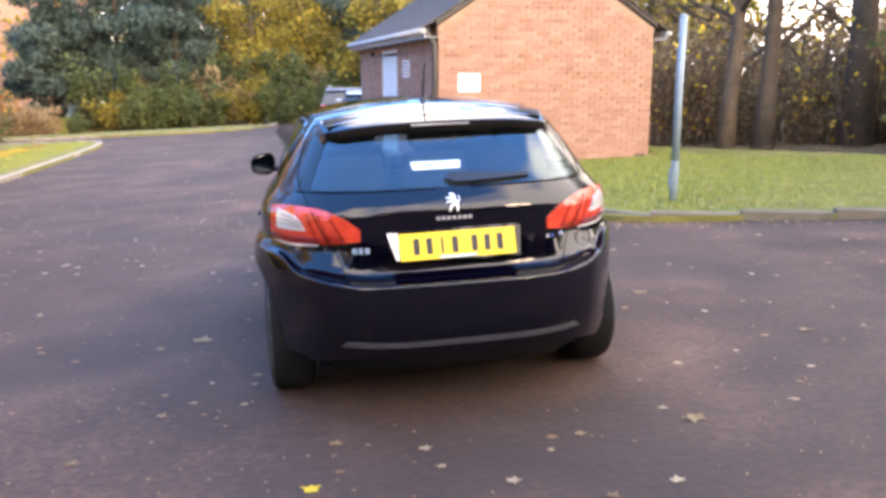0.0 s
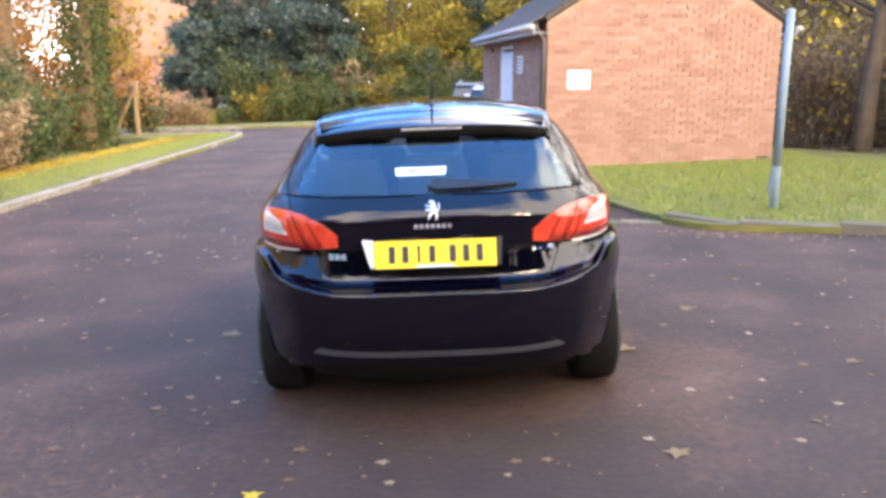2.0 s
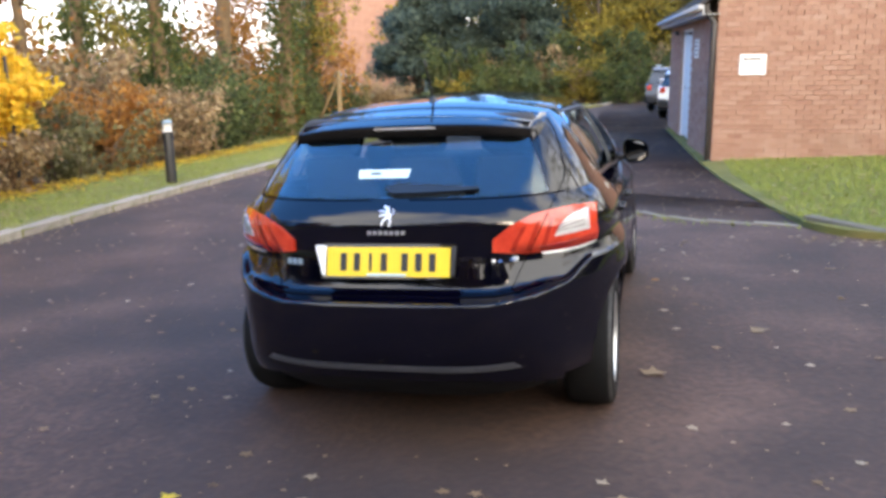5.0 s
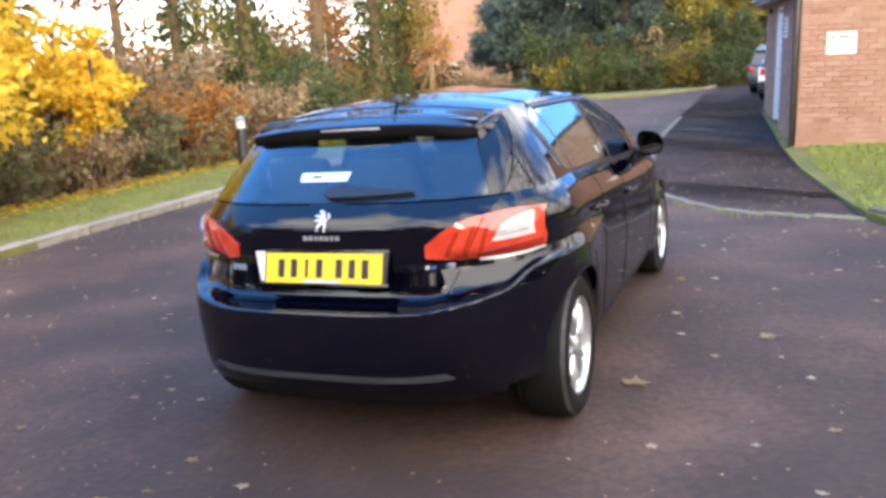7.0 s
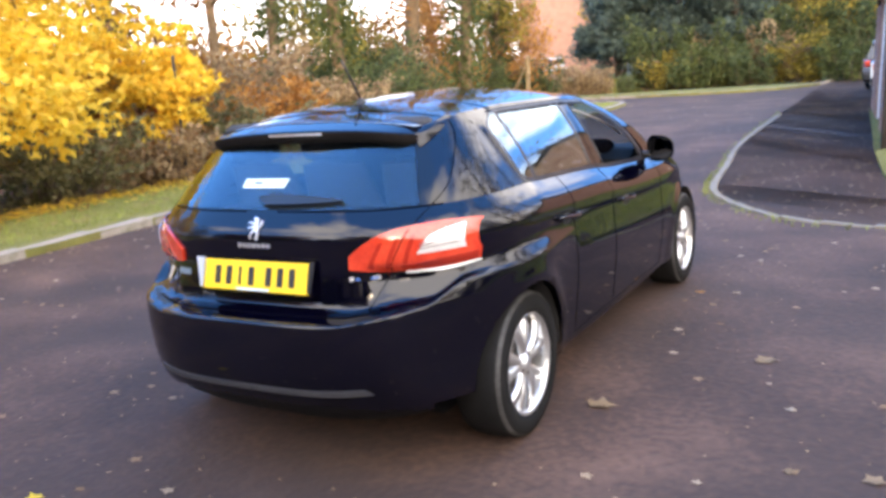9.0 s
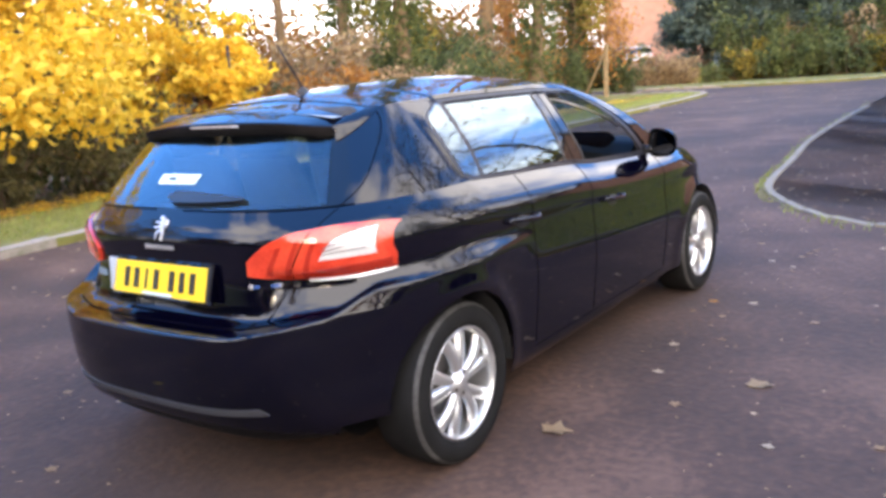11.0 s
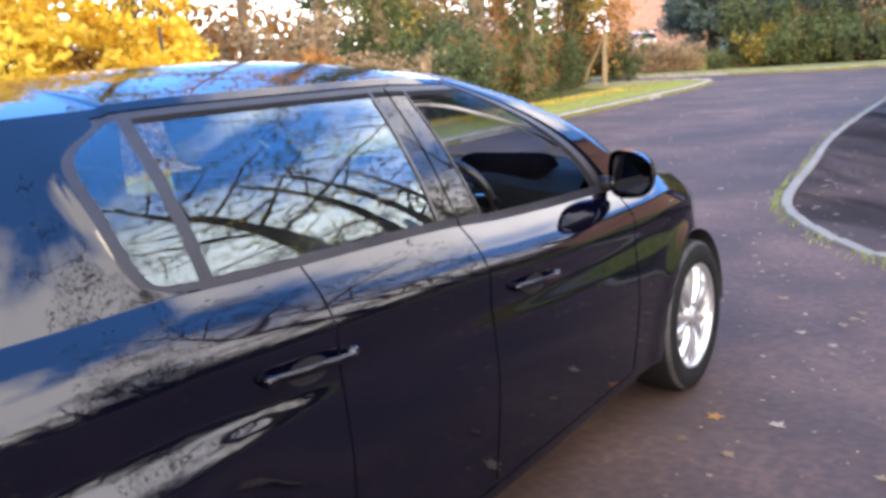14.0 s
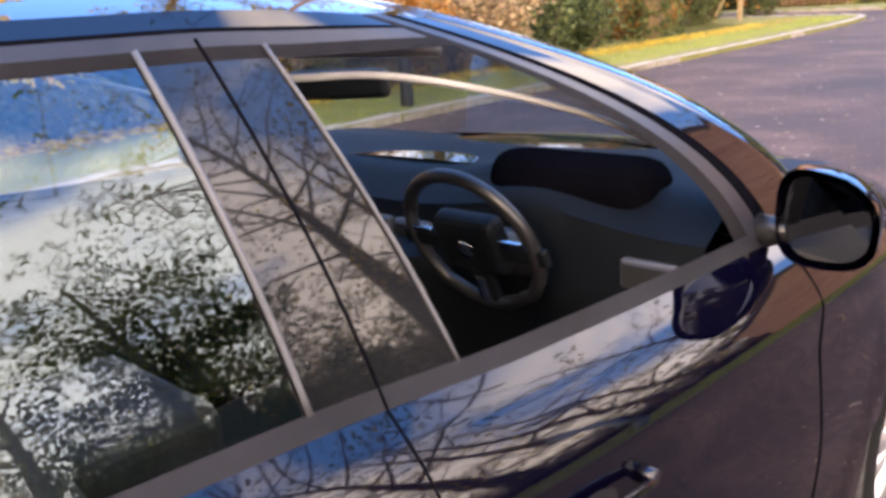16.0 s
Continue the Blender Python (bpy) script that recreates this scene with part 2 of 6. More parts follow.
def bm_mesh(name, bm, mat, smooth=False):
    bmesh.ops.recalc_face_normals(bm, faces=bm.faces)
    me = bpy.data.meshes.new(name)
    if smooth:
        for f in bm.faces:
            f.smooth = True
    bm.to_mesh(me)
    bm.free()
    me.materials.append(mat)
    return me


def box_mesh(name, size, mat, bevel=0.0, centre=(0, 0, 0), segments=2):
    bm = bmesh.new()
    bmesh.ops.create_cube(bm, size=1.0, matrix=Matrix.Translation(centre) @ Matrix.Diagonal((*size, 1)))
    if bevel:
        bmesh.ops.bevel(bm, geom=bm.edges[:], offset=bevel, segments=segments, profile=0.5, affect="EDGES")
    return bm_mesh(name, bm, mat)


def lathe_mesh(name, profile, mat, n=48, axis="x", smooth=True):
    """Profile of (r, h): turned round the axis."""
    v, f = [], []
    for r, h in profile:
        for k in range(n):
            a = 2 * math.pi * k / n
            v.append((h, r * math.cos(a), r * math.sin(a)) if axis == "x" else (r * math.cos(a), r * math.sin(a), h))
    for i in range(len(profile) - 1):
        for k in range(n):
            f.append((i * n + k, i * n + (k + 1) % n, (i + 1) * n + (k + 1) % n, (i + 1) * n + k))
    return mesh_from(name, v, f, mat, smooth)


def tube(verts, faces, path, radii, sides=7):
    """Append a tapered tube along a path to vertex and face lists."""
    base = len(verts)
    path = [Vector(p) for p in path]
    for i, p in enumerate(path):
        d = (path[min(i + 1, len(path) - 1)] - path[max(i - 1, 0)]).normalized()
        a = d.cross(Vector((0, 0, 1)) if abs(d.z) < 0.9 else Vector((1, 0, 0))).normalized()
        b = d.cross(a)
        for k in range(sides):
            t = 2 * math.pi * k / sides
            verts.append(p + (a * math.cos(t) + b * math.sin(t)) * radii[i])
    for i in range(len(path) - 1):
        for k in range(sides):
            q = (k + 1) % sides
            faces.append((base + i * sides + k, base + i * sides + q, base + (i + 1) * sides + q, base + (i + 1) * sides + k))
    faces.append(tuple(base + (len(path) - 1) * sides + k for k in range(sides)))
    faces.append(tuple(base + k for k in reversed(range(sides))))


def leaf_mesh(name, points, size, mat, rng, droop=0.3, aspect=0.75):
    """Small folded leaves, one at each point: two triangles pairs bent along the rib."""
    pts = np.asarray(points)
    n = len(pts)
    a = rng.normal(size=(n, 3))
    a[:, 2] -= droop
    a /= np.linalg.norm(a, axis=1)[:, None]
    b = np.cross(a, rng.normal(size=(n, 3)))
    b /= np.linalg.norm(b, axis=1)[:, None]
    c = np.cross(a, b)
    s = size * rng.uniform(0.55, 1.3, size=(n, 1))
    tip, tail = pts + a * s * 0.5, pts - a * s * 0.5
    left, right = pts + b * s * 0.5 * aspect + c * s * 0.12, pts - b * s * 0.5 * aspect + c * s * 0.12
    v = np.stack([tail, left, tip, right], axis=1).reshape(-1, 3)
    i = np.arange(n)[:, None] * 4
    f = np.concatenate([np.hstack([i, i + 1, i + 2]), np.hstack([i, i + 2, i + 3])])
    me = bpy.data.meshes.new(name)
    me.from_pydata(v.tolist(), [], f.tolist())
    me.materials.append(mat)
    return me


def clump_points(rng, clumps, n, shell=0.55):
    """Points scattered through ellipsoid clumps (x, y, z, rx, rz), thicker near their skin, with gaps."""
    c = np.array(clumps)
    w = (c[:, 3] ** 2 * c[:, 4]) ** 0.75
    pick = rng.choice(len(c), size=n, p=w / w.sum())
    d = rng.normal(size=(n, 3))
    d /= np.linalg.norm(d, axis=1)[:, None]
    r = shell + (1 - shell) * rng.random((n, 1)) ** 0.6
    r *= 1 + 0.22 * rng.normal(size=(n, 1))
    cc = c[pick]
    return cc[:, :3] + d * r * np.stack([cc[:, 3], cc[:, 3], cc[:, 4]], axis=1)


def make_tree(name, x, y, height, trunk, crown_r, mat, leaves, size, seed, label, category="tree", group="", low=0.3, limbs=9,
              lean=(0, 0), bark=None, crown_part="crown", ivy=0, ivy_r=0.30, clump=0.42, z=None):
    """A tapered trunk with forking limbs and a crown of leaf clumps set on the limb ends."""
    rng = np.random.default_rng(seed)
    root = thing(name, None, label, category, group, m=pose(x, y, G(x, y) if z is None else z))
    v, f, clumps = [], [], []
    top = Vector((lean[0], lean[1], height * 0.93))

    def on_trunk(t):
        return Vector((top.x * t ** 1.4 + 0.05 * height * 0.2 * math.sin(5 * t + seed), top.y * t ** 1.4 + 0.01 * height * math.cos(4 * t + seed), top.z * t))

    ts = [i / 9 for i in range(10)]
    tube(v, f, [on_trunk(t) - Vector((0, 0, 0.15 if t == 0 else 0)) for t in ts], [trunk * ((1.35 if t == 0 else 1.0) - 0.86 * t) + 0.008 for t in ts], 9)
    for k in range(limbs):
        t = low + (0.97 - low) * (k + rng.uniform(0.1, 0.9)) / limbs
        p = on_trunk(t)
        a = k * 2.4 + rng.uniform(-0.5, 0.5)
        reach = crown_r * (1.05 - 0.62 * t) * rng.uniform(0.7, 1.15)
        rise = reach * rng.uniform(0.25, 0.75)
        tip = p + Vector((math.cos(a) * reach, math.sin(a) * reach, rise))
        mid = p.lerp(tip, 0.5) + Vector((0, 0, reach * 0.12))
        r0 = trunk * (1 - 0.86 * t) * 0.5
        tube(v, f, [p, mid, tip], [r0, r0 * 0.6, 0.008], 6)
        for j in range(4):
            q = p.lerp(tip, rng.uniform(0.35, 0.95))
            e = q + Vector(rng.normal(size=3)) * reach * 0.28 + Vector((0, 0, reach * 0.15))
            tube(v, f, [q, q.lerp(e, 0.5) + Vector(rng.normal(size=3)) * 0.03, e], [r0 * 0.4, r0 * 0.25, 0.005], 5)
            for i in range(3):
                g = q.lerp(e, rng.uniform(0.3, 1.0))
                h = g + Vector(rng.normal(size=3)) * reach * 0.16
                tube(v, f, [g, h], [r0 * 0.16 + 0.003, 0.003], 4)
            clumps.append((*e, reach * clump * rng.uniform(0.6, 1.1), reach * clump * rng.uniform(0.45, 0.8)))
        clumps.append((*tip, reach * clump, reach * clump * 0.7))
    part("trunk", mesh_from("trunk", v, f, bark or M_BARK, True), root)
    if leaves:
        part(crown_part, leaf_mesh(crown_part, clump_points(rng, clumps, leaves), size, mat, rng), root)
    if ivy:
        hh = rng.random(ivy) * 0.85
        aa = rng.random(ivy) * 6.28
        pts = [on_trunk(h) + Vector((math.cos(a), math.sin(a), 0)) * (trunk * (1.1 - 0.8 * h) + ivy_r * rng.random() ** 0.8 * (0.75 + 0.25 * math.sin(19 * h + 3 * a))) for h, a in zip(hh, aa)]
        part("ivy", leaf_mesh("ivy", [tuple(p) for p in pts], 0.14, L_IVY, rng), root, "dark green ivy climbing the trunk")
    return root


def make_shrub(name, x, y, rx, height, mat, leaves, size, seed, label, group="", stems=14, sparse=False, category="shrub", z=None):
    """Many thin stems fanning up from the base, with leaves in loose clumps round their upper halves."""
    rng = np.random.default_rng(seed)
    root = thing(name, None, label, category, group, m=pose(x, y, G(x, y) if z is None else z))
    v, f, clumps = [], [], []
    for k in range(stems):
        a, r = rng.uniform(0, 6.28), rx * rng.random() ** 0.6
        foot = Vector((math.cos(a) * r * 0.45, math.sin(a) * r * 0.45, -0.05))
        tip = Vector((math.cos(a) * r, math.sin(a) * r, height * rng.uniform(0.55, 1.0)))
        mid = foot.lerp(tip, 0.5) + Vector(rng.normal(size=3)) * 0.08 * rx
        tube(v, f, [foot, mid, tip], [0.022, 0.014, 0.004], 5)
        for j in range(6 if sparse else 3):
            g = mid.lerp(tip, rng.random()) if j % 2 else foot.lerp(mid, rng.uniform(0.3, 1.0))
            h = g + Vector(rng.normal(size=3)) * 0.22 * rx + Vector((0, 0, 0.12 * height))
            tube(v, f, [g, h], [0.008, 0.003], 4)
        for t in (0.28, 0.5, 0.72, 0.95):
            p = foot.lerp(tip, t) + Vector(rng.normal(size=3)) * 0.1 * rx
            clumps.append((*p, rx * 0.30, height * 0.15))
    part("brushwood", mesh_from("brushwood", v, f, M_TWIG, False), root)
    pts = clump_points(rng, clumps, leaves, 0.2)
    pts[:, 2] = np.abs(pts[:, 2])
    part("foliage", leaf_mesh("foliage", pts, size, mat, rng), root)
    return root


# ---- ground, roads, verges ----
def sheet(name, outline, lift, mat, label, category, kind="structure", thick=0.0):
    """A flat polygon of ground that follows the slope; with a thickness it has skirts down its edges."""
    bm = bmesh.new()
    rise = lift if callable(lift) else (lambda x, y: lift)
    top = [bm.verts.new((x, y, G(x, y) + rise(x, y))) for x, y in outline]
    face = bm.faces.new(top)
    if thick:
        low = [bm.verts.new((x, y, G(x, y) + rise(x, y) - thick)) for x, y in outline]
        for i in range(len(top)):
            j = (i + 1) % len(top)
            bm.faces.new((top[i], low[i], low[j], top[j]))
    bmesh.ops.triangulate(bm, faces=[face])
    return thing(name, bm_mesh(name, bm, mat), label, category, kind=kind)


def smooth_line(points, n=8):
    """Catmull-Rom through plan points."""
    out = []
    p = [points[0], *points, points[-1]]
    for i in range(1, len(p) - 2):
        for k in range(n):
            t = k / n
            out.append(tuple(0.5 * (2 * p[i][c] + (p[i + 1][c] - p[i - 1][c]) * t + (2 * p[i - 1][c] - 5 * p[i][c] + 4 * p[i + 1][c] - p[i + 2][c]) * t * t
                             + (3 * p[i][c] - p[i - 1][c] - 3 * p[i + 1][c] + p[i + 2][c]) * t ** 3) for c in (0, 1)))
    return out + [tuple(points[-1])]


sheet("ground", [(-400, -400), (400, -400), (400, 600), (-400, 600)], -0.06, M_LITTER, "woodland ground covered in brown fallen leaves", "ground")
LEFT_KERB = smooth_line([(-4.6, -14), (-5.2, -4), (-5.66, 2), (-5.95, 6), (-6.2, 12), (-6.5, 20), (-6.9, 25.5), (-7.8, 28.3), (-10.5, 29.3), (-16, 29.6), (-30, 29.6)])
FAR_KERB = smooth_line([(-30, 34.0), (-14, 33.6), (-6, 32.4), (-3.2, 32.8), (-1.6, 36), (-1.0, 42)])
EDGE = smooth_line([(2.35, 4.55), (1.4, 4.85), (0.85, 5.35), (0.25, 6.4), (0.03, 7.4), (-0.15, 9), (-0.5, 12), (-0.8, 18), (-1.0, 24), (-1.3, 30)])
RIGHT_KERB = smooth_line([(2.35, 4.55), (2.55, 4.15), (3.0, 3.85), (5.0, 3.12), (8.5, 1.7), (16, -1.5)])
sheet("road", [(-16, -30), (20, -30), (20, -3.2)] + RIGHT_KERB[::-1] + EDGE + FAR_KERB[::-1] + LEFT_KERB[::-1], 0.0, M_ASPHALT, "worn dark asphalt drive scattered with fallen leaves", "road")
sheet("drive", EDGE + [(-1.3, 42), (4.5, 42), (3.0, 30), (1.1, 18.6), (1.65, 10.4), (1.85, 8), (2.2, 5.6)], -0.004, M_DRIVE, "darker asphalt side drive running past the brick outbuilding", "road")
sheet("verge_left", LEFT_KERB + [(-30, 27.5), (-12.5, 27), (-9.6, 25), (-8.7, 16), (-8.5, 8), (-8.2, 2), (-7.6, -14)], 0.085, M_GRASS_SOIL, "narrow grass verge edged with fallen leaves", "grass", thick=0.16)
sheet("lawn", RIGHT_KERB + [(16, 6), (10.5, 7.2), (8.9, 8.2), (6.8, 12.4), (5.9, 19), (1.15, 18.6), (1.65, 10.4), (1.85, 8), (2.2, 5.6)], lambda x, y: 0.028 if x < 2.3 else 0.065, M_GRASS_SOIL, "short mown lawn strewn with a few leaves", "grass", thick=0.17)
sheet("verge_far", FAR_KERB[:-8] + [(-3.0, 37), (-30, 37)], 0.085, M_GRASS_SOIL, "strip of rough grass under the trees", "grass", thick=0.16)


def kerb_run(line, up, width, length, name, label, category, side=1, root_name="kerb", mat=None):
    """Kerb stones laid end to end along a plan line, each a bevelled block with a thin joint."""
    root = thing(root_name, None, label, category, kind="structure")
    pts = [Vector((x, y, 0)) for x, y in line]
    total = [0.0]
    for a, b in zip(pts, pts[1:]):
        total.append(total[-1] + (b - a).length)

    def at(s):
        for i in range(len(pts) - 1):
            if s <= total[i + 1]:
                return pts[i].lerp(pts[i + 1], (s - total[i]) / max(1e-6, total[i + 1] - total[i]))
        return pts[-1]

    me = box_mesh(name, (length - 0.012, width, 0.20), mat or M_KERB, 0.012, (0, 0, up - 0.10))
    s = 0.0
    while s + length < total[-1]:
        a, b = at(s), at(s + length)
        d = (b - a).normalized()
        mid = (a + b) / 2 + Vector((-d.y, d.x, 0)) * side * width / 2
        part(name, me, root, m=pose(mid.x, mid.y, G(mid.x, mid.y), 0, 0, math.degrees(math.atan2(d.y, d.x))))
        s += length
    return root


kerb_run(LEFT_KERB, 0.095, 0.18, 0.9, "kerb_stone", "weathered concrete kerb along the verge", "kerb", 1)
kerb_run(RIGHT_KERB, 0.090, 0.13, 0.9, "kerb_stone", "dark mossy concrete kerb along the lawn", "kerb", 1, mat=M_KERB_DARK)
kerb_run(FAR_KERB, 0.095, 0.13, 0.9, "kerb_stone", "concrete kerb across the end of the drive", "kerb", 1)
kerb_run(EDGE[:58], 0.018, 0.085, 0.45, "edging_stone", "flush concrete edging curving between the two drives", "kerb", -1, mat=M_EDGING)

# ---- the parked car ----
M_PAINT = material("navy_car_paint", (0.0007, 0.0006, 0.0030), (0.0011, 0.0010, 0.0052), 0.4, spec=0.0, scale=4, fine=400, bump=0.0, coat=1.0, rough_var=0.05)
M_PAINT.node_tree.nodes["Principled BSDF"].inputs["Coat IOR"].default_value = 1.52
M_TRIM = material("satin_black_trim", (0.010, 0.010, 0.011), (0.020, 0.020, 0.022), 0.32, scale=10, fine=200, bump=0.03, dist=0.001, rough_var=0.1)
M_PILLAR = material("gloss_black_pillar", (0.006, 0.006, 0.007), (0.012, 0.012, 0.013), 0.10, scale=10, fine=200, bump=0.0, coat=1.0, spec=0.0, rough_var=0.03)
M_FRIT = material("window_frit", (0.002, 0.002, 0.003), (0.004, 0.004, 0.005), 0.06, scale=6, fine=40, bump=0.0, spec=0.5, rough_var=0.02)
M_SEAL = material("window_seal_rubber", (0.013, 0.013, 0.016), (0.025, 0.025, 0.031), 0.36, spec=0.3, scale=6, fine=40, bump=0.0, rough_var=0.06)
M_FRAME = material("window_frame_black", (0.009, 0.008, 0.008), (0.018, 0.016, 0.016), 0.6, scale=6, fine=40, bump=0.0, spec=0.03, rough_var=0.06)
M_GREY = material("grey_diffuser_plastic", (0.06, 0.06, 0.064), (0.10, 0.10, 0.105), 0.5, scale=10, fine=200, bump=0.1, dist=0.001)
M_STRIP = material("dull_grey_strip", (0.030, 0.030, 0.034), (0.055, 0.055, 0.060), 0.5, scale=10, fine=200, bump=0.1, dist=0.001)
M_DIFFUSER = material("matt_black_diffuser", (0.004, 0.004, 0.0045), (0.009, 0.009, 0.010), 0.7, spec=0.2, scale=20, fine=200, bump=0.1, dist=0.001)
M_TYRE = material("tyre_rubber", (0.0045, 0.0045, 0.0045), (0.011, 0.0105, 0.0105), 0.85, spec=0.2, scale=12, fine=120, bump=0.3, dist=0.002)
# scuffed rubber, lightened to paint in the sky's sheen on the shoulder
M_SCUFF_SHEEN = material("scuffed_rubber_sheen", (0.010, 0.0095, 0.0095), (0.085, 0.082, 0.08), 0.75, spec=0.3, scale=9, fine=70, bump=0.2, dist=0.002)
M_ALLOY = material("silver_alloy", (0.52, 0.53, 0.54), (0.68, 0.69, 0.70), 0.30, metal=0.85, scale=6, fine=120, bump=0.05, dist=0.001, coat=0.3)
M_DISC = material("brake_disc_iron", (0.08, 0.075, 0.07), (0.20, 0.18, 0.17), 0.5, metal=0.8, scale=20, fine=150)
M_CHROME = material("chrome", (0.72, 0.73, 0.74), (0.85, 0.86, 0.87), 0.10, metal=1.0, scale=6, fine=60, bump=0.0, rough_var=0.04)
M_LAMP_RED = material("red_lamp_lens", (0.42, 0.022, 0.010), (0.72, 0.070, 0.028), 0.12, scale=14, fine=120, bump=0.0, coat=1.0, rough_var=0.05)
M_LAMP_DARK = material("dark_red_lamp_bar", (0.26, 0.013, 0.006), (0.42, 0.028, 0.012), 0.12, scale=14, fine=120, bump=0.0, coat=1.0, rough_var=0.05)
M_LAMP_CLEAR = material("clear_lamp_lens", (0.62, 0.60, 0.58), (0.88, 0.86, 0.84), 0.12, metal=0.3, scale=16, fine=60, bump=0.1, dist=0.002, coat=1.0)
M_PLATE = material("yellow_plate", (0.80, 0.52, 0.015), (0.90, 0.62, 0.03), 0.4, scale=5, fine=60, bump=0.0)
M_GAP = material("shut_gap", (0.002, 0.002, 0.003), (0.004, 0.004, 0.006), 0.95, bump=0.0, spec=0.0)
M_BADGE = material("satin_silver_badge", (0.66, 0.67, 0.69), (0.82, 0.83, 0.84), 0.34, metal=0.75, bump=0.0)
M_INK = material("black_ink", (0.012, 0.012, 0.012), (0.022, 0.022, 0.022), 0.5, bump=0.0)
M_PAPER = material("white_sticker", (0.46, 0.62, 0.66), (0.60, 0.76, 0.79), 0.6, scale=6, fine=60, bump=0.0)
M_BLUE_MARK = material("blue_badge_enamel", (0.03, 0.10, 0.35), (0.06, 0.16, 0.45), 0.3, bump=0.0)
M_CLOTH = material("charcoal_seat_cloth", (0.020, 0.020, 0.022), (0.055, 0.055, 0.060), 0.9, scale=10, fine=260, bump=0.4, dist=0.002)
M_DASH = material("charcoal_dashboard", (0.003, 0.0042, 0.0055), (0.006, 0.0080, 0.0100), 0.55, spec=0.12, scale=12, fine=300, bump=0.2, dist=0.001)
M_LINING = material("pale_headlining", (0.40, 0.39, 0.37), (0.52, 0.51, 0.48), 0.9, scale=8, fine=200, bump=0.1)
M_CARPET = material("dark_carpet", (0.010, 0.010, 0.011), (0.022, 0.022, 0.024), 0.95, scale=8, fine=200, bump=0.3)
M_GLASS = glass_material("side_window_glass", (0.60, 0.67, 0.68), 0.095, 2.5, (0.74, 0.89, 0.93))
M_GLASS_REAR = glass_material("rear_window_glass", (0.66, 0.78, 0.84), 0.082, 3.3, (0.80, 0.95, 1.0))
M_MIRROR = material("mirror_silver", (0.13, 0.135, 0.15), (0.16, 0.165, 0.18), 0.02, metal=1.0, bump=0.0, rough_var=0.01)


def curve(*pairs):
    """A monotone smooth function through a few (x, y) pairs."""
    xs, ys = [p[0] for p in pairs], [p[1] for p in pairs]
    d = [(ys[i + 1] - ys[i]) / (xs[i + 1] - xs[i]) for i in range(len(xs) - 1)]
    s = [d[0]] + [0.0 if a * b <= 0 else 2 * a * b / (a + b) for a, b in zip(d, d[1:])] + [d[-1]]

    def f(x):
        if x <= xs[0]:
            return ys[0]
        if x >= xs[-1]:
            return ys[-1]
        i = max(k for k in range(len(xs) - 1) if xs[k] <= x)
        h = xs[i + 1] - xs[i]
        t = (x - xs[i]) / h
        return (ys[i] * (1 + 2 * t) * (1 - t) ** 2 + h * s[i] * t * (1 - t) ** 2 + ys[i + 1] * t * t * (3 - 2 * t) + h * s[i + 1] * t * t * (t - 1))
    return f


# side and end profiles, metres from the rear axle (y forward) and the road (z)
REAR_Y = curve((0.18, -0.60), (0.26, -0.68), (0.36, -0.742), (0.48, -0.765), (0.585, -0.768), (0.637, -0.7665), (0.6455, -0.762), (0.651, -0.742), (0.662, -0.645), (0.68, -0.622), (0.72, -0.613), (0.85, -0.602), (0.925, -0.604), (0.942, -0.601), (0.962, -0.592), (1.03, -0.545))
HALF_W = curve((0.0, 0.79), (0.07, 0.845), (0.13, 0.856), (0.19, 0.862), (0.36, 0.878), (0.52, 0.887), (0.66, 0.881), (0.76, 0.8755), (0.82, 0.8772), (0.850, 0.8775), (0.87, 0.8740), (0.89, 0.867), (0.92, 0.8525), (0.96, 0.827), (1.0, 0.795))
BELT_Z = curve((-1.0, 1.03), (0.2, 1.03), (0.4, 1.018), (1.03, 0.985), (1.34, 0.955), (1.9, 0.925), (2.3, 0.915), (2.75, 0.865), (3.1, 0.79), (3.35, 0.71), (3.5, 0.68))
NOSE_Y = curve((0.0, 3.36), (0.3, 3.45), (0.6, 3.47), (0.85, 3.44), (1.0, 3.37))
ROOF_W = curve((-0.4, 0.56), (0.2, 0.578), (1.07, 0.605), (1.42, 0.585))
RAIL_Z = curve((-0.35, 1.290), (-0.15, 1.315), (0.0, 1.340), (0.5, 1.360), (1.05, 1.358), (1.35, 1.338), (1.5, 1.320))
ROOF_Z = curve((-0.35, 1.300), (-0.10, 1.362), (0.14, 1.402), (0.9, 1.435), (1.35, 1.408), (1.55, 1.370))
YC, YF = 0.20, 2.15
NX, MY, NXF, MYF = 3.4, 2.6, 2.6, 2.2
AXLES, WHEEL_Z, ARCH_R = (0.0, 2.62), 0.306, 0.350


def flare(y, z):
    return sum(0.016 * math.exp(-((math.hypot(y - a, z - WHEEL_Z) - 0.36) / 0.05) ** 2) for a in AXLES)


def ledge_rise(x):
    """How far the top of the rear bumper turns up towards the corners."""
    k = max(0.0, min(1.0, (abs(x) - 0.69) / 0.10))
    return 0.036 * max(0.0, min(1.0, (abs(x) - 0.44) / 0.24)) + 0.070 * k * k * (3 - 2 * k)


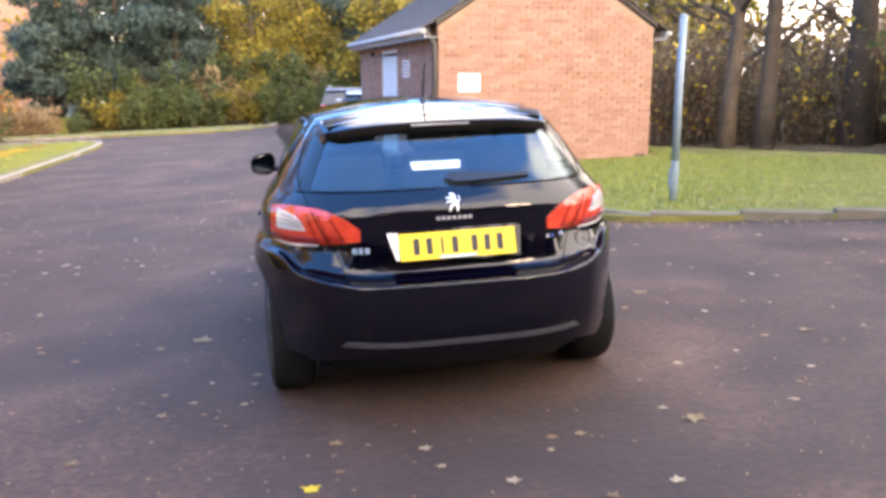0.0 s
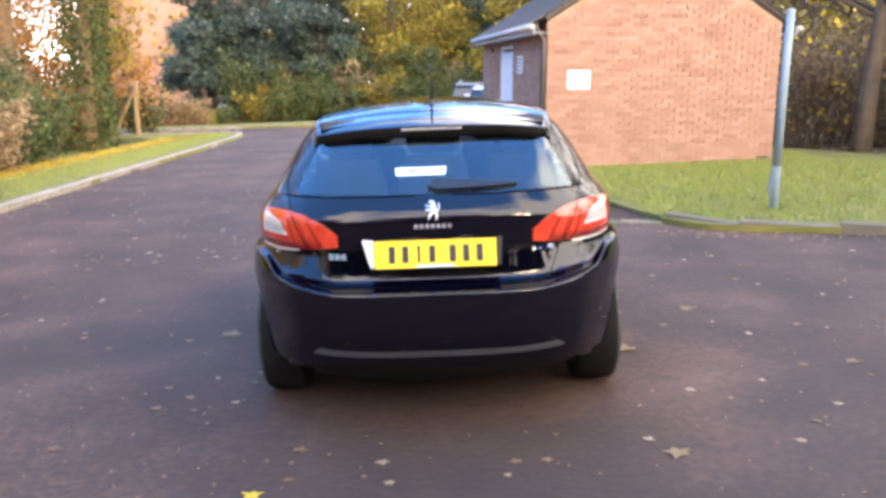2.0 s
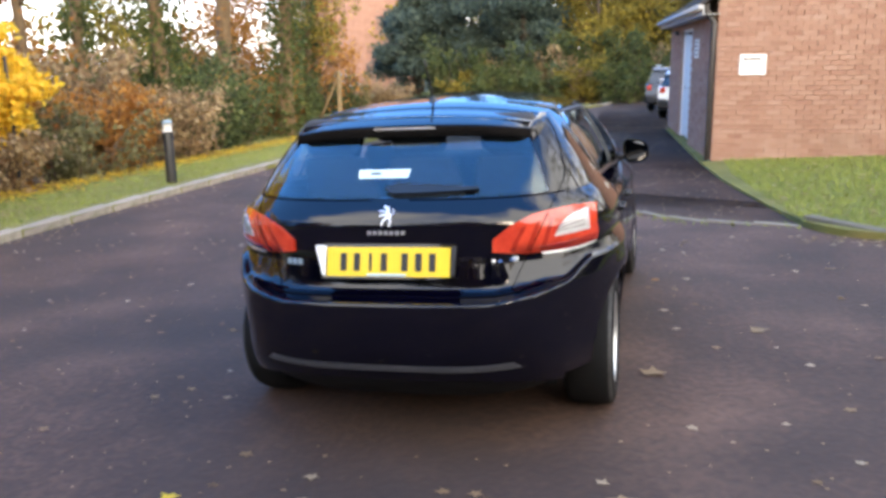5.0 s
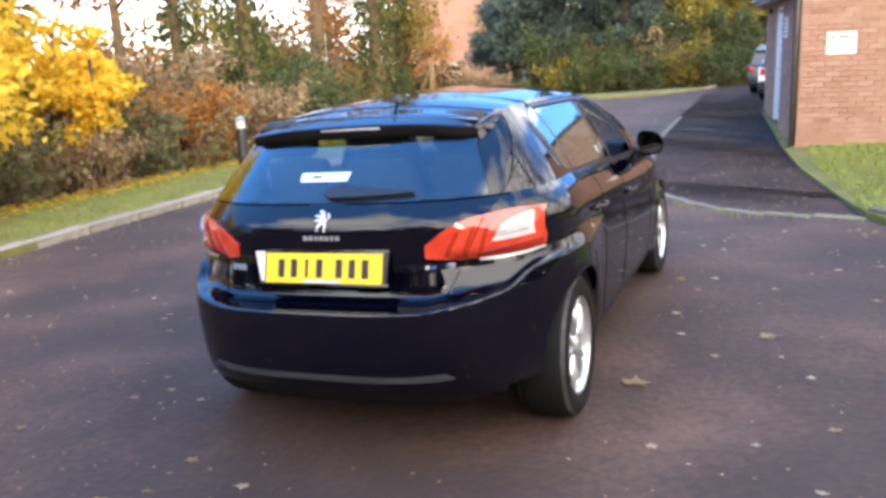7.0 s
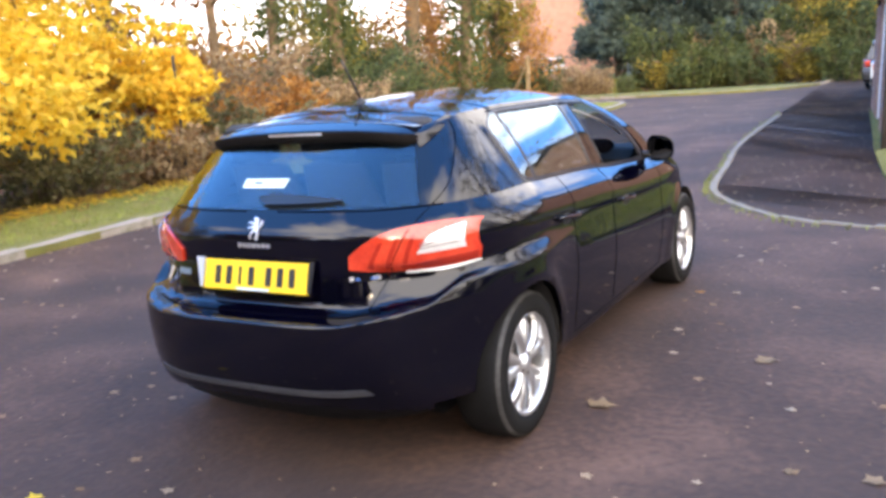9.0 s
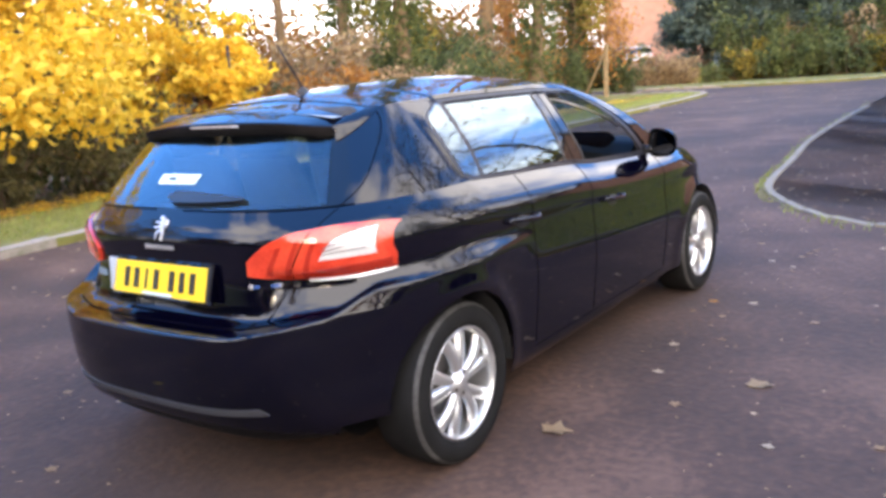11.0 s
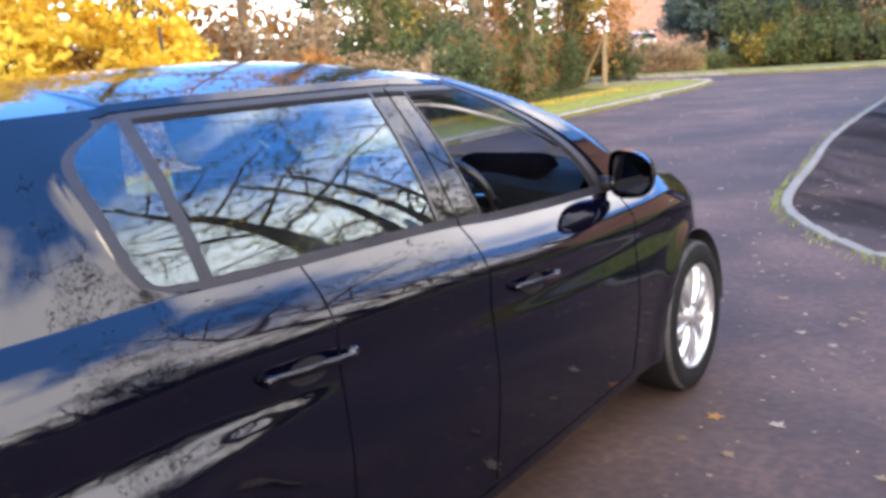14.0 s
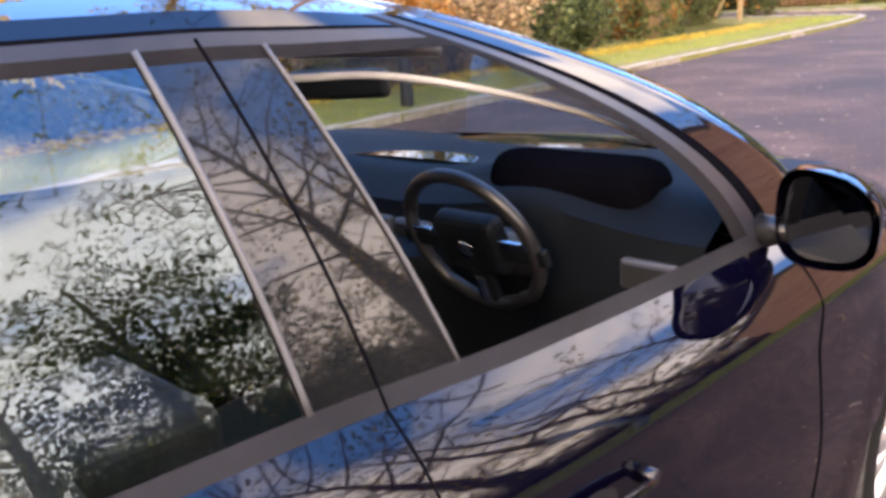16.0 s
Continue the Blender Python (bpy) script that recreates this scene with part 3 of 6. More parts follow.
def body_rear(phi, z):
    """Tail of the lower body: phi 0 at the middle, 90 degrees where the side begins."""
    v = (z - 0.18) / 0.85
    w = HALF_W(v)
    s, c = max(0.0, math.sin(phi)), max(0.0, math.cos(phi))
    x = w * s ** (2 / NX)
    r = ledge_rise(x)
    ze = z
    if 0.60 < z < 0.80:
        if z < 0.641 + r:
            ze = 0.60 + (z - 0.60) * 0.041 / (0.041 + r)
        else:
            ze = z - r if z < 0.664 + r else 0.664 + (z - 0.664 - r) * 0.136 / (0.136 - r)
    end = REAR_Y(ze)
    k = max(0.0, min(1.0, (x - 0.60) / 0.18))
    end += 0.46 * k * k * (3 - 2 * k) * max(0.0, -0.62 - end) * max(0.0, min(1.0, (z - 0.28) / 0.18))
    y = YC - (YC - end) * c ** (2 / MY)
    # sloping panel under each tail lamp
    side = max(0.0, min(1.0, (x - 0.475) / 0.035)) * max(0.0, min(1.0, (0.90 - x) / 0.10))
    y += 0.033 * side * max(0.0, min(1.0, (z - 0.690) / 0.082, (0.845 - z) / 0.035))
    return Vector((x + (flare(y, z) + haunch(y, v)) * s ** 6, y, z))


def haunch(y, v):
    """A second crease over the rear wheel: a ledge that faces up, rolls over and dies away along the rear door."""
    fade = max(0.0, min(1.0, (0.62 - y) / 0.55))
    fade *= fade * (3 - 2 * fade)
    crest = 0.672 + 0.030 * (1 - fade)
    if v > crest:
        k = max(0.0, 1 - (v - crest) / (0.035 + 0.055 * fade))
        k = k * k * (3 - 2 * k)
    else:
        k = math.exp(-((v - crest) / 0.16) ** 2)
    return 0.036 * fade * k


def body_side(y, v):
    z = 0.18 + (BELT_Z(y) - 0.18) * v
    return Vector((HALF_W(v) + flare(y, z) + haunch(y, v), y, z))


def body_front(phi, v):
    s, c = max(0.0, math.sin(phi)), max(0.0, math.cos(phi))
    y = YF + (NOSE_Y(v) - YF) * c ** (2 / MYF)
    z = 0.18 + (BELT_Z(y) - 0.18) * v
    return Vector((HALF_W(v) * s ** (2 / NXF) + flare(y, z) * s ** 6, y, z))


def house_point(kind, a, t):
    """The glasshouse between belt (t 0) and roof rail (t 1)."""
    if kind == "rear":
        b = body_rear(a, 1.03)
        s, c = max(0.0, math.sin(a)), max(0.0, math.cos(a))
        yt = 0.13 - (0.13 + 0.235) * c ** (2 / MY)
        top = Vector((ROOF_W(yt) * s ** (2 / 5.5), yt, RAIL_Z(yt) - 0.012 * c))
        bow = 0.012
    elif kind == "side":
        yt = TOP_Y(a)
        b, top, bow = body_side(a, 1.0), Vector((ROOF_W(yt), yt, RAIL_Z(yt))), 0.022
    else:
        s, c = max(0.0, math.sin(a)), max(0.0, math.cos(a))
        b = Vector((HALF_W(1.0) * s ** 0.9, YF + 0.36 * c, BELT_Z(YF) + 0.03 * c))
        yt = 1.42 + 0.13 * c
        top = Vector((ROOF_W(yt) * s ** 0.9, yt, RAIL_Z(yt) + 0.04 * c))
        bow = 0.022
    p = b.lerp(top, t)
    k = 4 * t * (1 - t)
    d = Vector((p.x, 0, 0)).normalized() if p.x > 0.05 else Vector((0, 0, 0))
    if kind == "rear":
        d = Vector((math.sin(a), -math.cos(a), 0))
    p += d * bow * k
    if kind == "side" and a < 0.56:
        # the rounded rear end of the side windows, then the upright bar before the door glass
        e = DLO_REAR(t)
        knots = ((0.20, 0.20 - 0.07 * t), (0.225, e), (0.242, e + 0.024), (0.345, max(0.320, e + 0.028)), (0.37, max(0.352, e + 0.060)), (0.56, 0.56 + (TOP_Y(0.56) - 0.56) * t))
        for (a0, y0), (a1, y1) in zip(knots, knots[1:]):
            if a0 - 1e-9 <= a <= a1 + 1e-9:
                p.y = y0 + (y1 - y0) * (a - a0) / (a1 - a0)
    y_here = a if kind == "side" else (YF if kind == "front" else 0)
    g = max(0.0, min(1.0, (y_here - 1.3) / 0.6))
    p.y += 0.12 * k * g
    p.z += 0.012 * k * g
    return p


DLO_REAR = curve((0.0, 0.290), (0.04, 0.240), (0.10, 0.203), (0.20, 0.190), (0.45, 0.180), (0.68, 0.174), (0.76, 0.184), (0.82, 0.212), (0.87, 0.250), (0.91, 0.278), (1.0, 0.282))
TOP_Y = curve((0.20, 0.13), (0.35, 0.33), (1.03, 1.00), (1.12, 1.07), (1.24, 1.14), (1.88, 1.30), (2.02, 1.37), (2.15, 1.42))


def span(a, b, n):
    return [a + (b - a) * i / n for i in range(n + 1)]


PHI_GLASS = radians(51)
REAR_COLS = span(0, PHI_GLASS, 40) + span(PHI_GLASS, math.pi / 2, 22)[1:]
SIDE_KNOTS = [(0.20, 0.225, 2), (0.225, 0.242, 2), (0.242, 0.345, 6), (0.345, 0.37, 2), (0.37, 0.56, 9), (0.56, 1.03, 20), (1.03, 1.12, 4), (1.12, 1.24, 5), (1.24, 1.88, 28), (1.88, 1.925, 2), (1.925, 1.975, 3), (1.975, 2.02, 2), (2.02, 2.15, 6)]
SIDE_COLS = [0.20] + [y for a, b, n in SIDE_KNOTS for y in span(a, b, n)[1:]]
FRONT_COLS = span(math.pi / 2, 0, 44)
BODY_V = sorted(set(span(0, 1, 84)) | set(span(0.530, 0.640, 26)) | set(span(0.645, 0.735, 22)) | set(span(0.84, 0.90, 12)))


class Skin:
    """One smooth skin of quads; its faces are shared out among parts, each keeping the normals of the whole."""

    def __init__(self):
        self.v, self.f, self.tag = [], [], []

    def grid(self, pts, tagger):
        base = len(self.v)
        rows, cols = len(pts), len(pts[0])
        for r in pts:
            self.v.extend(r)
        for i in range(rows - 1):
            for j in range(cols - 1):
                q = (base + i * cols + j, base + i * cols + j + 1, base + (i + 1) * cols + j + 1, base + (i + 1) * cols + j)
                t = tagger(i, j)
                if t:
                    self.f.append(q)
                    self.tag.append(t)

    def normals(self):
        n = [Vector((0, 0, 0)) for _ in self.v]
        for q in self.f:
            a, b, c, d = (self.v[k] for k in q)
            w = (c - a).cross(d - b)
            for k in q:
                n[k] += w
        return [k.normalized() if k.length > 0 else Vector((0, 0, 1)) for k in n]

    def emit(self, tag, name, mat, parent, label="", mirror=False, normals=None):
        idx, v, f, nn = {}, [], [], []
        sx = -1 if mirror else 1
        for q, t in zip(self.f, self.tag):
            if t != tag:
                continue
            g = []
            for k in q:
                if k not in idx:
                    idx[k] = len(v)
                    p, m = self.v[k], normals[k]
                    v.append((p.x * sx, p.y, p.z))
                    nn.append((m.x * sx, m.y, m.z))
                if idx[k] not in g:
                    g.append(idx[k])
            f.append(tuple(g[::-1]) if mirror else tuple(g))
        if not f:
            return None
        me = mesh_from(name, v, f, mat, True)
        me.normals_split_custom_set_from_vertices(nn)
        return part(name, me, parent, label)


def patch(name, fn, ns, nt, mat, parent, label="", thick=0.0, smooth=True, both=False):
    """A surface fn(s, t) with s and t from 0 to 1, given a rim of that depth along its own normal; both: the mirrored twin too."""
    p = [[Vector(fn(i / ns, j / nt)) for j in range(nt + 1)] for i in range(ns + 1)]
    v = [q for r in p for q in r]
    f = []
    w = nt + 1
    for i in range(ns):
        for j in range(nt):
            f.append((i * w + j, (i + 1) * w + j, (i + 1) * w + j + 1, i * w + j + 1))
    if thick:
        n0 = len(v)
        low = []
        for i in range(ns + 1):
            for j in range(nt + 1):
                a = p[min(i + 1, ns)][j] - p[max(i - 1, 0)][j]
                b = p[i][min(j + 1, nt)] - p[i][max(j - 1, 0)]
                low.append(p[i][j] - a.cross(b).normalized() * thick)
        v += low
        ring = [(i, 0) for i in range(ns)] + [(ns, j) for j in range(nt)] + [(i, nt) for i in range(ns, 0, -1)] + [(0, j) for j in range(nt, 0, -1)]
        for (a, b), (c, d) in zip(ring, ring[1:] + ring[:1]):
            f.append((a * w + b, n0 + a * w + b, n0 + c * w + d, c * w + d))
    out = []
    for sx in ((1, -1) if both else (1,)):
        vv = [(q.x * sx, q.y, q.z) for q in v]
        ff = [tuple(reversed(k)) for k in f] if sx < 0 else f
        me = mesh_from(name, vv, ff, mat, smooth)
        if smooth:
            me.set_sharp_from_angle(angle=radians(40))
        out.append(part(name, me, parent, label))
    return out


def lifted(fn, a, b, lift, h=1e-3):
    """A point of the skin fn(a, b), moved outwards by lift."""
    p = fn(a, b)
    n = (fn(a + h, b) - fn(a - h, b)).cross(fn(a, b + h) - fn(a, b - h))
    n.normalize()
    if n.x * p.x + (n.y if p.y > 1.2 else -n.y if p.y < 0.0 else 0) + 0.3 * n.z < 0:
        n = -n
    return p + n * lift


def strip(name, pts, width, mat, parent, label="", both=True, lift_dir=None, depth=0.004):
    """A thin bar along a line of points."""
    for sx in ((1, -1) if both else (1,)):
        v, f = [], []
        tube(v, f, [(p[0] * sx, p[1], p[2]) for p in pts], [width / 2] * len(pts), 6)
        part(name, mesh_from(name, v, f, mat, True), parent, label)


def phi_of_x(x, z):
    return math.asin(min(1.0, (x / HALF_W((z - 0.18) / 0.85)) ** (NX / 2)))


def tail(x, z, lift=0.0):
    return lifted(body_rear, phi_of_x(abs(x), z), z, lift) if x >= 0 else Vector((-1, 1, 1)) * lifted(body_rear, phi_of_x(-x, z), z, lift)


def build_car():
    root = thing("car", None, "dark navy five-door hatchback with silver alloy wheels parked on the drive", "car")
    root.matrix_world = SITE

    # -- painted lower body --
    body = Skin()
    cols = [("rear", a) for a in REAR_COLS] + [("side", y) for y in SIDE_COLS[1:]] + [("front", a) for a in FRONT_COLS[1:]]
    rows = []
    for v in BODY_V:
        r = []
        for kind, a in cols:
            r.append(body_rear(a, 0.18 + 0.85 * v) if kind == "rear" else body_side(a, v) if kind == "side" else body_front(a, v))
        rows.append(r)
    # wheel arches: drop what lies inside the opening and lay its rim on the circle
    inside = [[any(p.x > 0.5 and math.hypot(p.y - a, p.z - WHEEL_Z) < ARCH_R for a in AXLES) for p in r] for r in rows]
    for i, r in enumerate(rows):
        for j, p in enumerate(r):
            for a in AXLES:
                d = math.hypot(p.y - a, p.z - WHEEL_Z)
                if p.x > 0.5 and d < ARCH_R and d > 1e-4:
                    near = any(0 <= i + di < len(rows) and 0 <= j + dj < len(r) and not inside[i + di][j + dj] for di in (-1, 0, 1) for dj in (-1, 0, 1))
                    if near:
                        p.y, p.z = a + (p.y - a) * ARCH_R / d, WHEEL_Z + (p.z - WHEEL_Z) * ARCH_R / d
    nr = len(REAR_COLS) - 1
    ns = len(SIDE_COLS) - 1

    def tag_body(i, j):
        if all(inside[i + a][j + b] for a in (0, 1) for b in (0, 1)):
            return None
        z = (rows[i][j].z + rows[i + 1][j].z) / 2
        if j < nr and z < 0.325 - 0.06 * (rows[i][j].x / 0.7) ** 4 and rows[i][j].y < -0.25:
            return None
        if j < nr and z < 0.30 and rows[i][j].y > -0.50:
            return None
        if j < nr:
            x = (rows[i][j].x + rows[i][j + 1].x) / 2
            ledge = 0.645 + ledge_rise(x)
            if z < ledge and rows[i][j].y < -0.30:
                return "bumper"
            if x < 0.50 + 0.67 * max(0, z - 0.70):
                return "tailgate"
            return "quarter"
        if j < nr + ns:
            y = SIDE_COLS[j - nr]
            if z > 0.275 and 0.56 - 1e-6 <= y < 1.12 - 1e-6:
                return "door_rear"
            if z > 0.275 and 1.12 - 1e-6 <= y < 2.02 - 1e-6:
                return "door_front"
            return "sill" if z < 0.275 else ("quarter" if y < 1 else "wing")
        return "front_bumper" if rows[i][j].y > 2.98 and z < 0.62 else "wing"

    body.grid(rows, tag_body)
    nb = body.normals()
    names = {"bumper": "rear_bumper", "tailgate": "tailgate", "quarter": "quarter_panel", "door_rear": "rear_door", "door_front": "front_door", "sill": "sill", "wing": "front_wing", "front_bumper": "front_bumper"}
    doors = {}
    for tag, nm in names.items():
        for mirror in (False, True):
            ob = body.emit(tag, nm, M_PAINT, root, normals=nb, mirror=mirror)
            doors[tag, mirror] = ob

    # -- glasshouse --
    house = Skin()
    T = [0.0, 0.03, 0.06] + span(0.06, 0.91, 24)[1:] + [0.945, 0.956, 1.0]
    hc = [("rear", a) for a in REAR_COLS] + [("side", y) for y in SIDE_COLS[1:]] + [("front", a) for a in FRONT_COLS[1:]]
    hrows = [[house_point(k, a, t) for k, a in hc] for t in T]
    g_end = 40

    def tag_house(i, j):
        t = (T[i] + T[i + 1]) / 2
        if j < nr:
            if j < g_end:
                u = (j + 0.5) / (g_end - 7)
                corner = u > 0.86 and t > 0.80 and ((u - 0.86) / 0.14) ** 2 + ((t - 0.80) / 0.145) ** 2 > 1
                return "rear_glass" if T[i] >= 0.0299 and t < 0.945 and u < 1 and not corner else "rear_frit"
            return "pillar_c"
        if j < nr + ns:
            y = SIDE_COLS[j - nr]
            if y < 0.225 - 1e-6:
                return "pillar_c"
            if t < 0.06:
                return "belt"
            if t > 0.91 and y < 1.88 - 1e-6:
                return "rail" if t > 0.956 else "frame_gap" if t > 0.945 else "frame_top"
            if t > 0.874 and 0.37 - 1e-6 < y < 1.88 - 1e-6:
                return "frame_inner"
            if y < 0.242 - 1e-6:
                return "frame_side"
            if y < 0.345 - 1e-6:
                return "quarter_glass"
            if y < 0.37 - 1e-6:
                return "frame_side"
            if y < 1.03 - 1e-6:
                return "glass_r"
            if y < 1.24 - 1e-6:
                return "pillar_b"
            if y < 1.88 - 1e-6:
                return "open"
            return "frame_inner" if y < 1.925 - 1e-6 else "frame_top" if y < 1.975 - 1e-6 else "frame_gap" if y < 2.02 - 1e-6 else "pillar_a"
        return "screen" if j > nr + ns + 3 and 0.05 < t < 0.97 else "pillar_a"

    house.grid(hrows, lambda i, j: None if tag_house(i, j) == "open" else tag_house(i, j))
    nh = house.normals()
    for mirror in (False, True):
        house.emit("pillar_c", "rear_pillar", M_PAINT, root, normals=nh, mirror=mirror)
        house.emit("pillar_a", "windscreen_pillar", M_PAINT, root, normals=nh, mirror=mirror)
        house.emit("rail", "roof_rail", M_PAINT, root, normals=nh, mirror=mirror)
        house.emit("rear_frit", "rear_window_border", M_FRIT, root, normals=nh, mirror=mirror)
        house.emit("rear_glass", "rear_window", M_GLASS_REAR, root, "tinted rear window glass", normals=nh, mirror=mirror)
        house.emit("screen", "windscreen", M_GLASS, root, "windscreen glass", normals=nh, mirror=mirror)
        dr = doors["door_rear", mirror]
        house.emit("glass_r", "window_glass", M_GLASS, dr, "closed reflecting rear door window", normals=nh, mirror=mirror)
        house.emit("quarter_glass", "quarter_glass", M_GLASS, dr, normals=nh, mirror=mirror)
        house.emit("frame_side", "window_frame", M_SEAL, dr, normals=nh, mirror=mirror)
        house.emit("frame_top", "window_top_frame", M_SEAL, root, normals=nh, mirror=mirror)
        house.emit("belt", "belt_trim", M_SEAL, root, "dark rubber belt trim below the windows", normals=nh, mirror=mirror)
        house.emit("pillar_b", "centre_pillar", M_PILLAR, root, "gloss black centre pillar", normals=nh, mirror=mirror)
        house.emit("frame_inner", "window_seal", M_FRAME, root, "black rubber seal round the side windows", normals=nh, mirror=mirror)
        house.emit("frame_gap", "frame_gap", M_GAP, root, normals=nh, mirror=mirror)

    # -- roof, from rail to rail, and bonnet --
    edge = [house_point(k, a, 1.0) for k, a in hc]
    roof = Skin()
    lines = []
    for p in edge:
        lines.append([Vector((p.x * s, p.y, p.z + (ROOF_Z(p.y) - p.z) * (1 - abs(s) ** 2.2) * min(1.0, p.x / 0.3))) for s in span(-1, 1, 28)])
    roof.grid(lines, lambda i, j: "roof")
    nrm = roof.normals()
    nrm = [n if n.z > 0 else -n for n in nrm]
    roof.emit("roof", "roof", M_PAINT, root, normals=nrm)
    bon = Skin()
    top = [body_side(y, 1.0) for y in SIDE_COLS if y >= 2.02] + [body_front(a, 1.0) for a in FRONT_COLS[1:]]
    bon.grid([[Vector((p.x * s, p.y, p.z + 0.075 * (1 - abs(s) ** 2.4) * min(1, p.x / 0.3))) for s in span(-1, 1, 24)] for p in top], lambda i, j: "bonnet")
    nrm = [n if n.z > 0 else -n for n in bon.normals()]
    bon.emit("bonnet", "bonnet", M_PAINT, root, normals=nrm)

    # -- roof spoiler with its high brake light --
    def roof_z(x, y):
        a = math.acos(min(1.0, max(0.0, (0.13 - y) / 0.365) ** (MY / 2)))
        p = house_point("rear", a, 1.0)
        return p.z + (ROOF_Z(y) - p.z) * (1 - min(1.0, abs(x) / p.x) ** 2.2)

    def spoiler(s, t):
        x = (2 * s - 1) * 0.532
        q = abs(x) / 0.532
        e = q ** 14
        top_z = 1.320 - 0.030 * q ** 3
        front = roof_z(x, -0.07) + 0.002
        back = -0.292 + 0.030 * q ** 2 + 0.050 * e
        prof = [(-0.07, front), ((back - 0.07) / 2, (top_z + front) / 2 + 0.008), (back, top_z - 0.001), (back - 0.006, top_z - 0.006), (back + 0.006, top_z - 0.034), (-0.266 + 0.030 * q ** 2 + 0.05 * e, top_z - 0.054)]
        k = t * (len(prof) - 1)
        i = min(int(k), len(prof) - 2)
        a, b = prof[i], prof[i + 1]
        return (x, a[0] + (b[0] - a[0]) * (k - i), a[1] + (b[1] - a[1]) * (k - i))
    patch("spoiler_top", lambda s, t: spoiler(s, t * 0.5), 30, 8, M_PAINT, root)
    for end, sx in ((0.0, -1), (1.0, 1)):
        def cheek(s, t):
            p = house_point("rear", radians(78 - 33 * t), 1.0 - 0.27 * t)
            foot = Vector((sx * (p.x + 0.003), p.y - 0.003, p.z + 0.003))
            return Vector(spoiler(end, 0.80 * t)).lerp(foot, s) + Vector((0, 0, 0.008 * math.sin(math.pi * s)))
        patch("spoiler_end", cheek, 6, 12, M_PAINT, root)
    sp = patch("spoiler_underside", lambda s, t: spoiler(s, 0.5 + t * 0.5), 30, 8, M_FRAME, root, "black underside of the roof spoiler")[0]
    patch("high_brake_light", lambda s, t: Vector(spoiler(0.5 + (s - 0.5) * 0.26, 0.63 + 0.06 * t)) + Vector((0, -0.004, 0.0)), 10, 2, M_LAMP_CLEAR, sp, "high-level brake light")

    # -- tail lamps wrapped round the corners --
    LOW = curve((0.42, 0.822), (0.55, 0.812), (0.70, 0.812), (0.80, 0.82), (0.85, 0.84))
    HIGH = curve((0.42, 0.868), (0.50, 0.925), (0.62, 0.962), (0.74, 0.972), (0.81, 0.965), (0.85, 0.95))

    PHI_IN = phi_of_x(0.425, 0.85)

    def lamp_pt(s, t, lift):
        ph = PHI_IN + (radians(59.5) + radians(1.5) * math.exp(-((t - 0.24) / 0.16) ** 2) + radians(5) * max(0.0, t) ** 5 - PHI_IN) * s
        x = body_rear(ph, 0.90).x
        z = LOW(x) + (HIGH(x) - LOW(x)) * t
        return lifted(body_rear, ph, z, lift)
    lamps = patch("tail_lamp", lambda s, t: lamp_pt(s, t, 0.012), 40, 10, M_LAMP_RED, root, "red wraparound tail lamp", thick=0.014, both=True)
    for k, sx in enumerate((1, -1)):
        lp = lamps[k]

        def side(p):
            return Vector((p.x * sx, p.y, p.z))

        def add(nm, fn, ns_, nt_, mat, lab=""):
            patch(nm, (lambda s, t: side(fn(s, t))) if sx > 0 else (lambda s, t: side(fn(1 - s, t))), ns_, nt_, mat, lp, lab, thick=0.003)
        add("clear_lens", lambda s, t: lamp_pt(0.47 + 0.40 * s + 0.07 * t * (1 - s), 0.38 + (0.90 - 0.38) * t * (0.50 + 0.50 * s ** 0.5), 0.016), 14, 5, M_LAMP_CLEAR, "clear reversing light section")
        for c in (0.25, 0.50, 0.75):
            add("lens_rib", lambda s, t, c=c: lamp_pt(0.50 + 0.30 * s, 0.42 + 0.42 * c * (0.50 + 0.50 * s ** 0.5) + 0.018 * t, 0.0185), 10, 1, M_GREY)
        for c in (0.10, 0.22, 0.34):
            add("claw_bar", lambda s, t, c=c: lamp_pt(c + 0.035 * s + 0.10 * t, 0.10 + 0.72 * t, 0.0155), 3, 10, M_LAMP_DARK)
        add("reflector", lambda s, t: lamp_pt(0.34 + 0.62 * s, 0.05 + 0.16 * t, 0.0155), 20, 2, M_LAMP_DARK)
    patch("lamp_trim", lambda s, t: lamp_pt(0.36 + 0.62 * s, -0.05 - 0.06 * t, 0.006), 24, 2, M_BADGE, root, "thin satin silver strip under the tail lamp", thick=0.006, both=True)

    # -- pale channel down the edge of the rear door glass --
    strip("window_channel", [house_point("side", 1.036, t) + Vector((0.003, 0, 0)) for t in span(0.06, 0.91, 14)], 0.007, M_GREY, root, "grey window channel beside the centre pillar")
    strip("window_channel", [house_point("side", 1.232, t) + Vector((0.002, 0, 0)) for t in span(0.06, 0.91, 14)], 0.005, M_GREY, root, "grey window channel beside the centre pillar")

    # -- shut lines --
    strip("shut_line", [body_side(0.56, v) + Vector((0.0005, 0, 0)) for v in span(0.14, 1.0, 24)], 0.0036, M_GAP, root)
    strip("shut_line", [body_side(1.12, v) + Vector((0.0005, 0, 0)) for v in span(0.14, 1.0, 24)], 0.0036, M_GAP, root)
    strip("shut_line", [body_side(2.02, v) + Vector((0.0005, 0, 0)) for v in span(0.14, 1.0, 24)], 0.0036, M_GAP, root)
    strip("shut_line", [body_side(y, (0.275 - 0.18) / (BELT_Z(y) - 0.18)) + Vector((0.0005, 0, 0)) for y in span(0.56, 2.02, 20)], 0.0036, M_GAP, root)
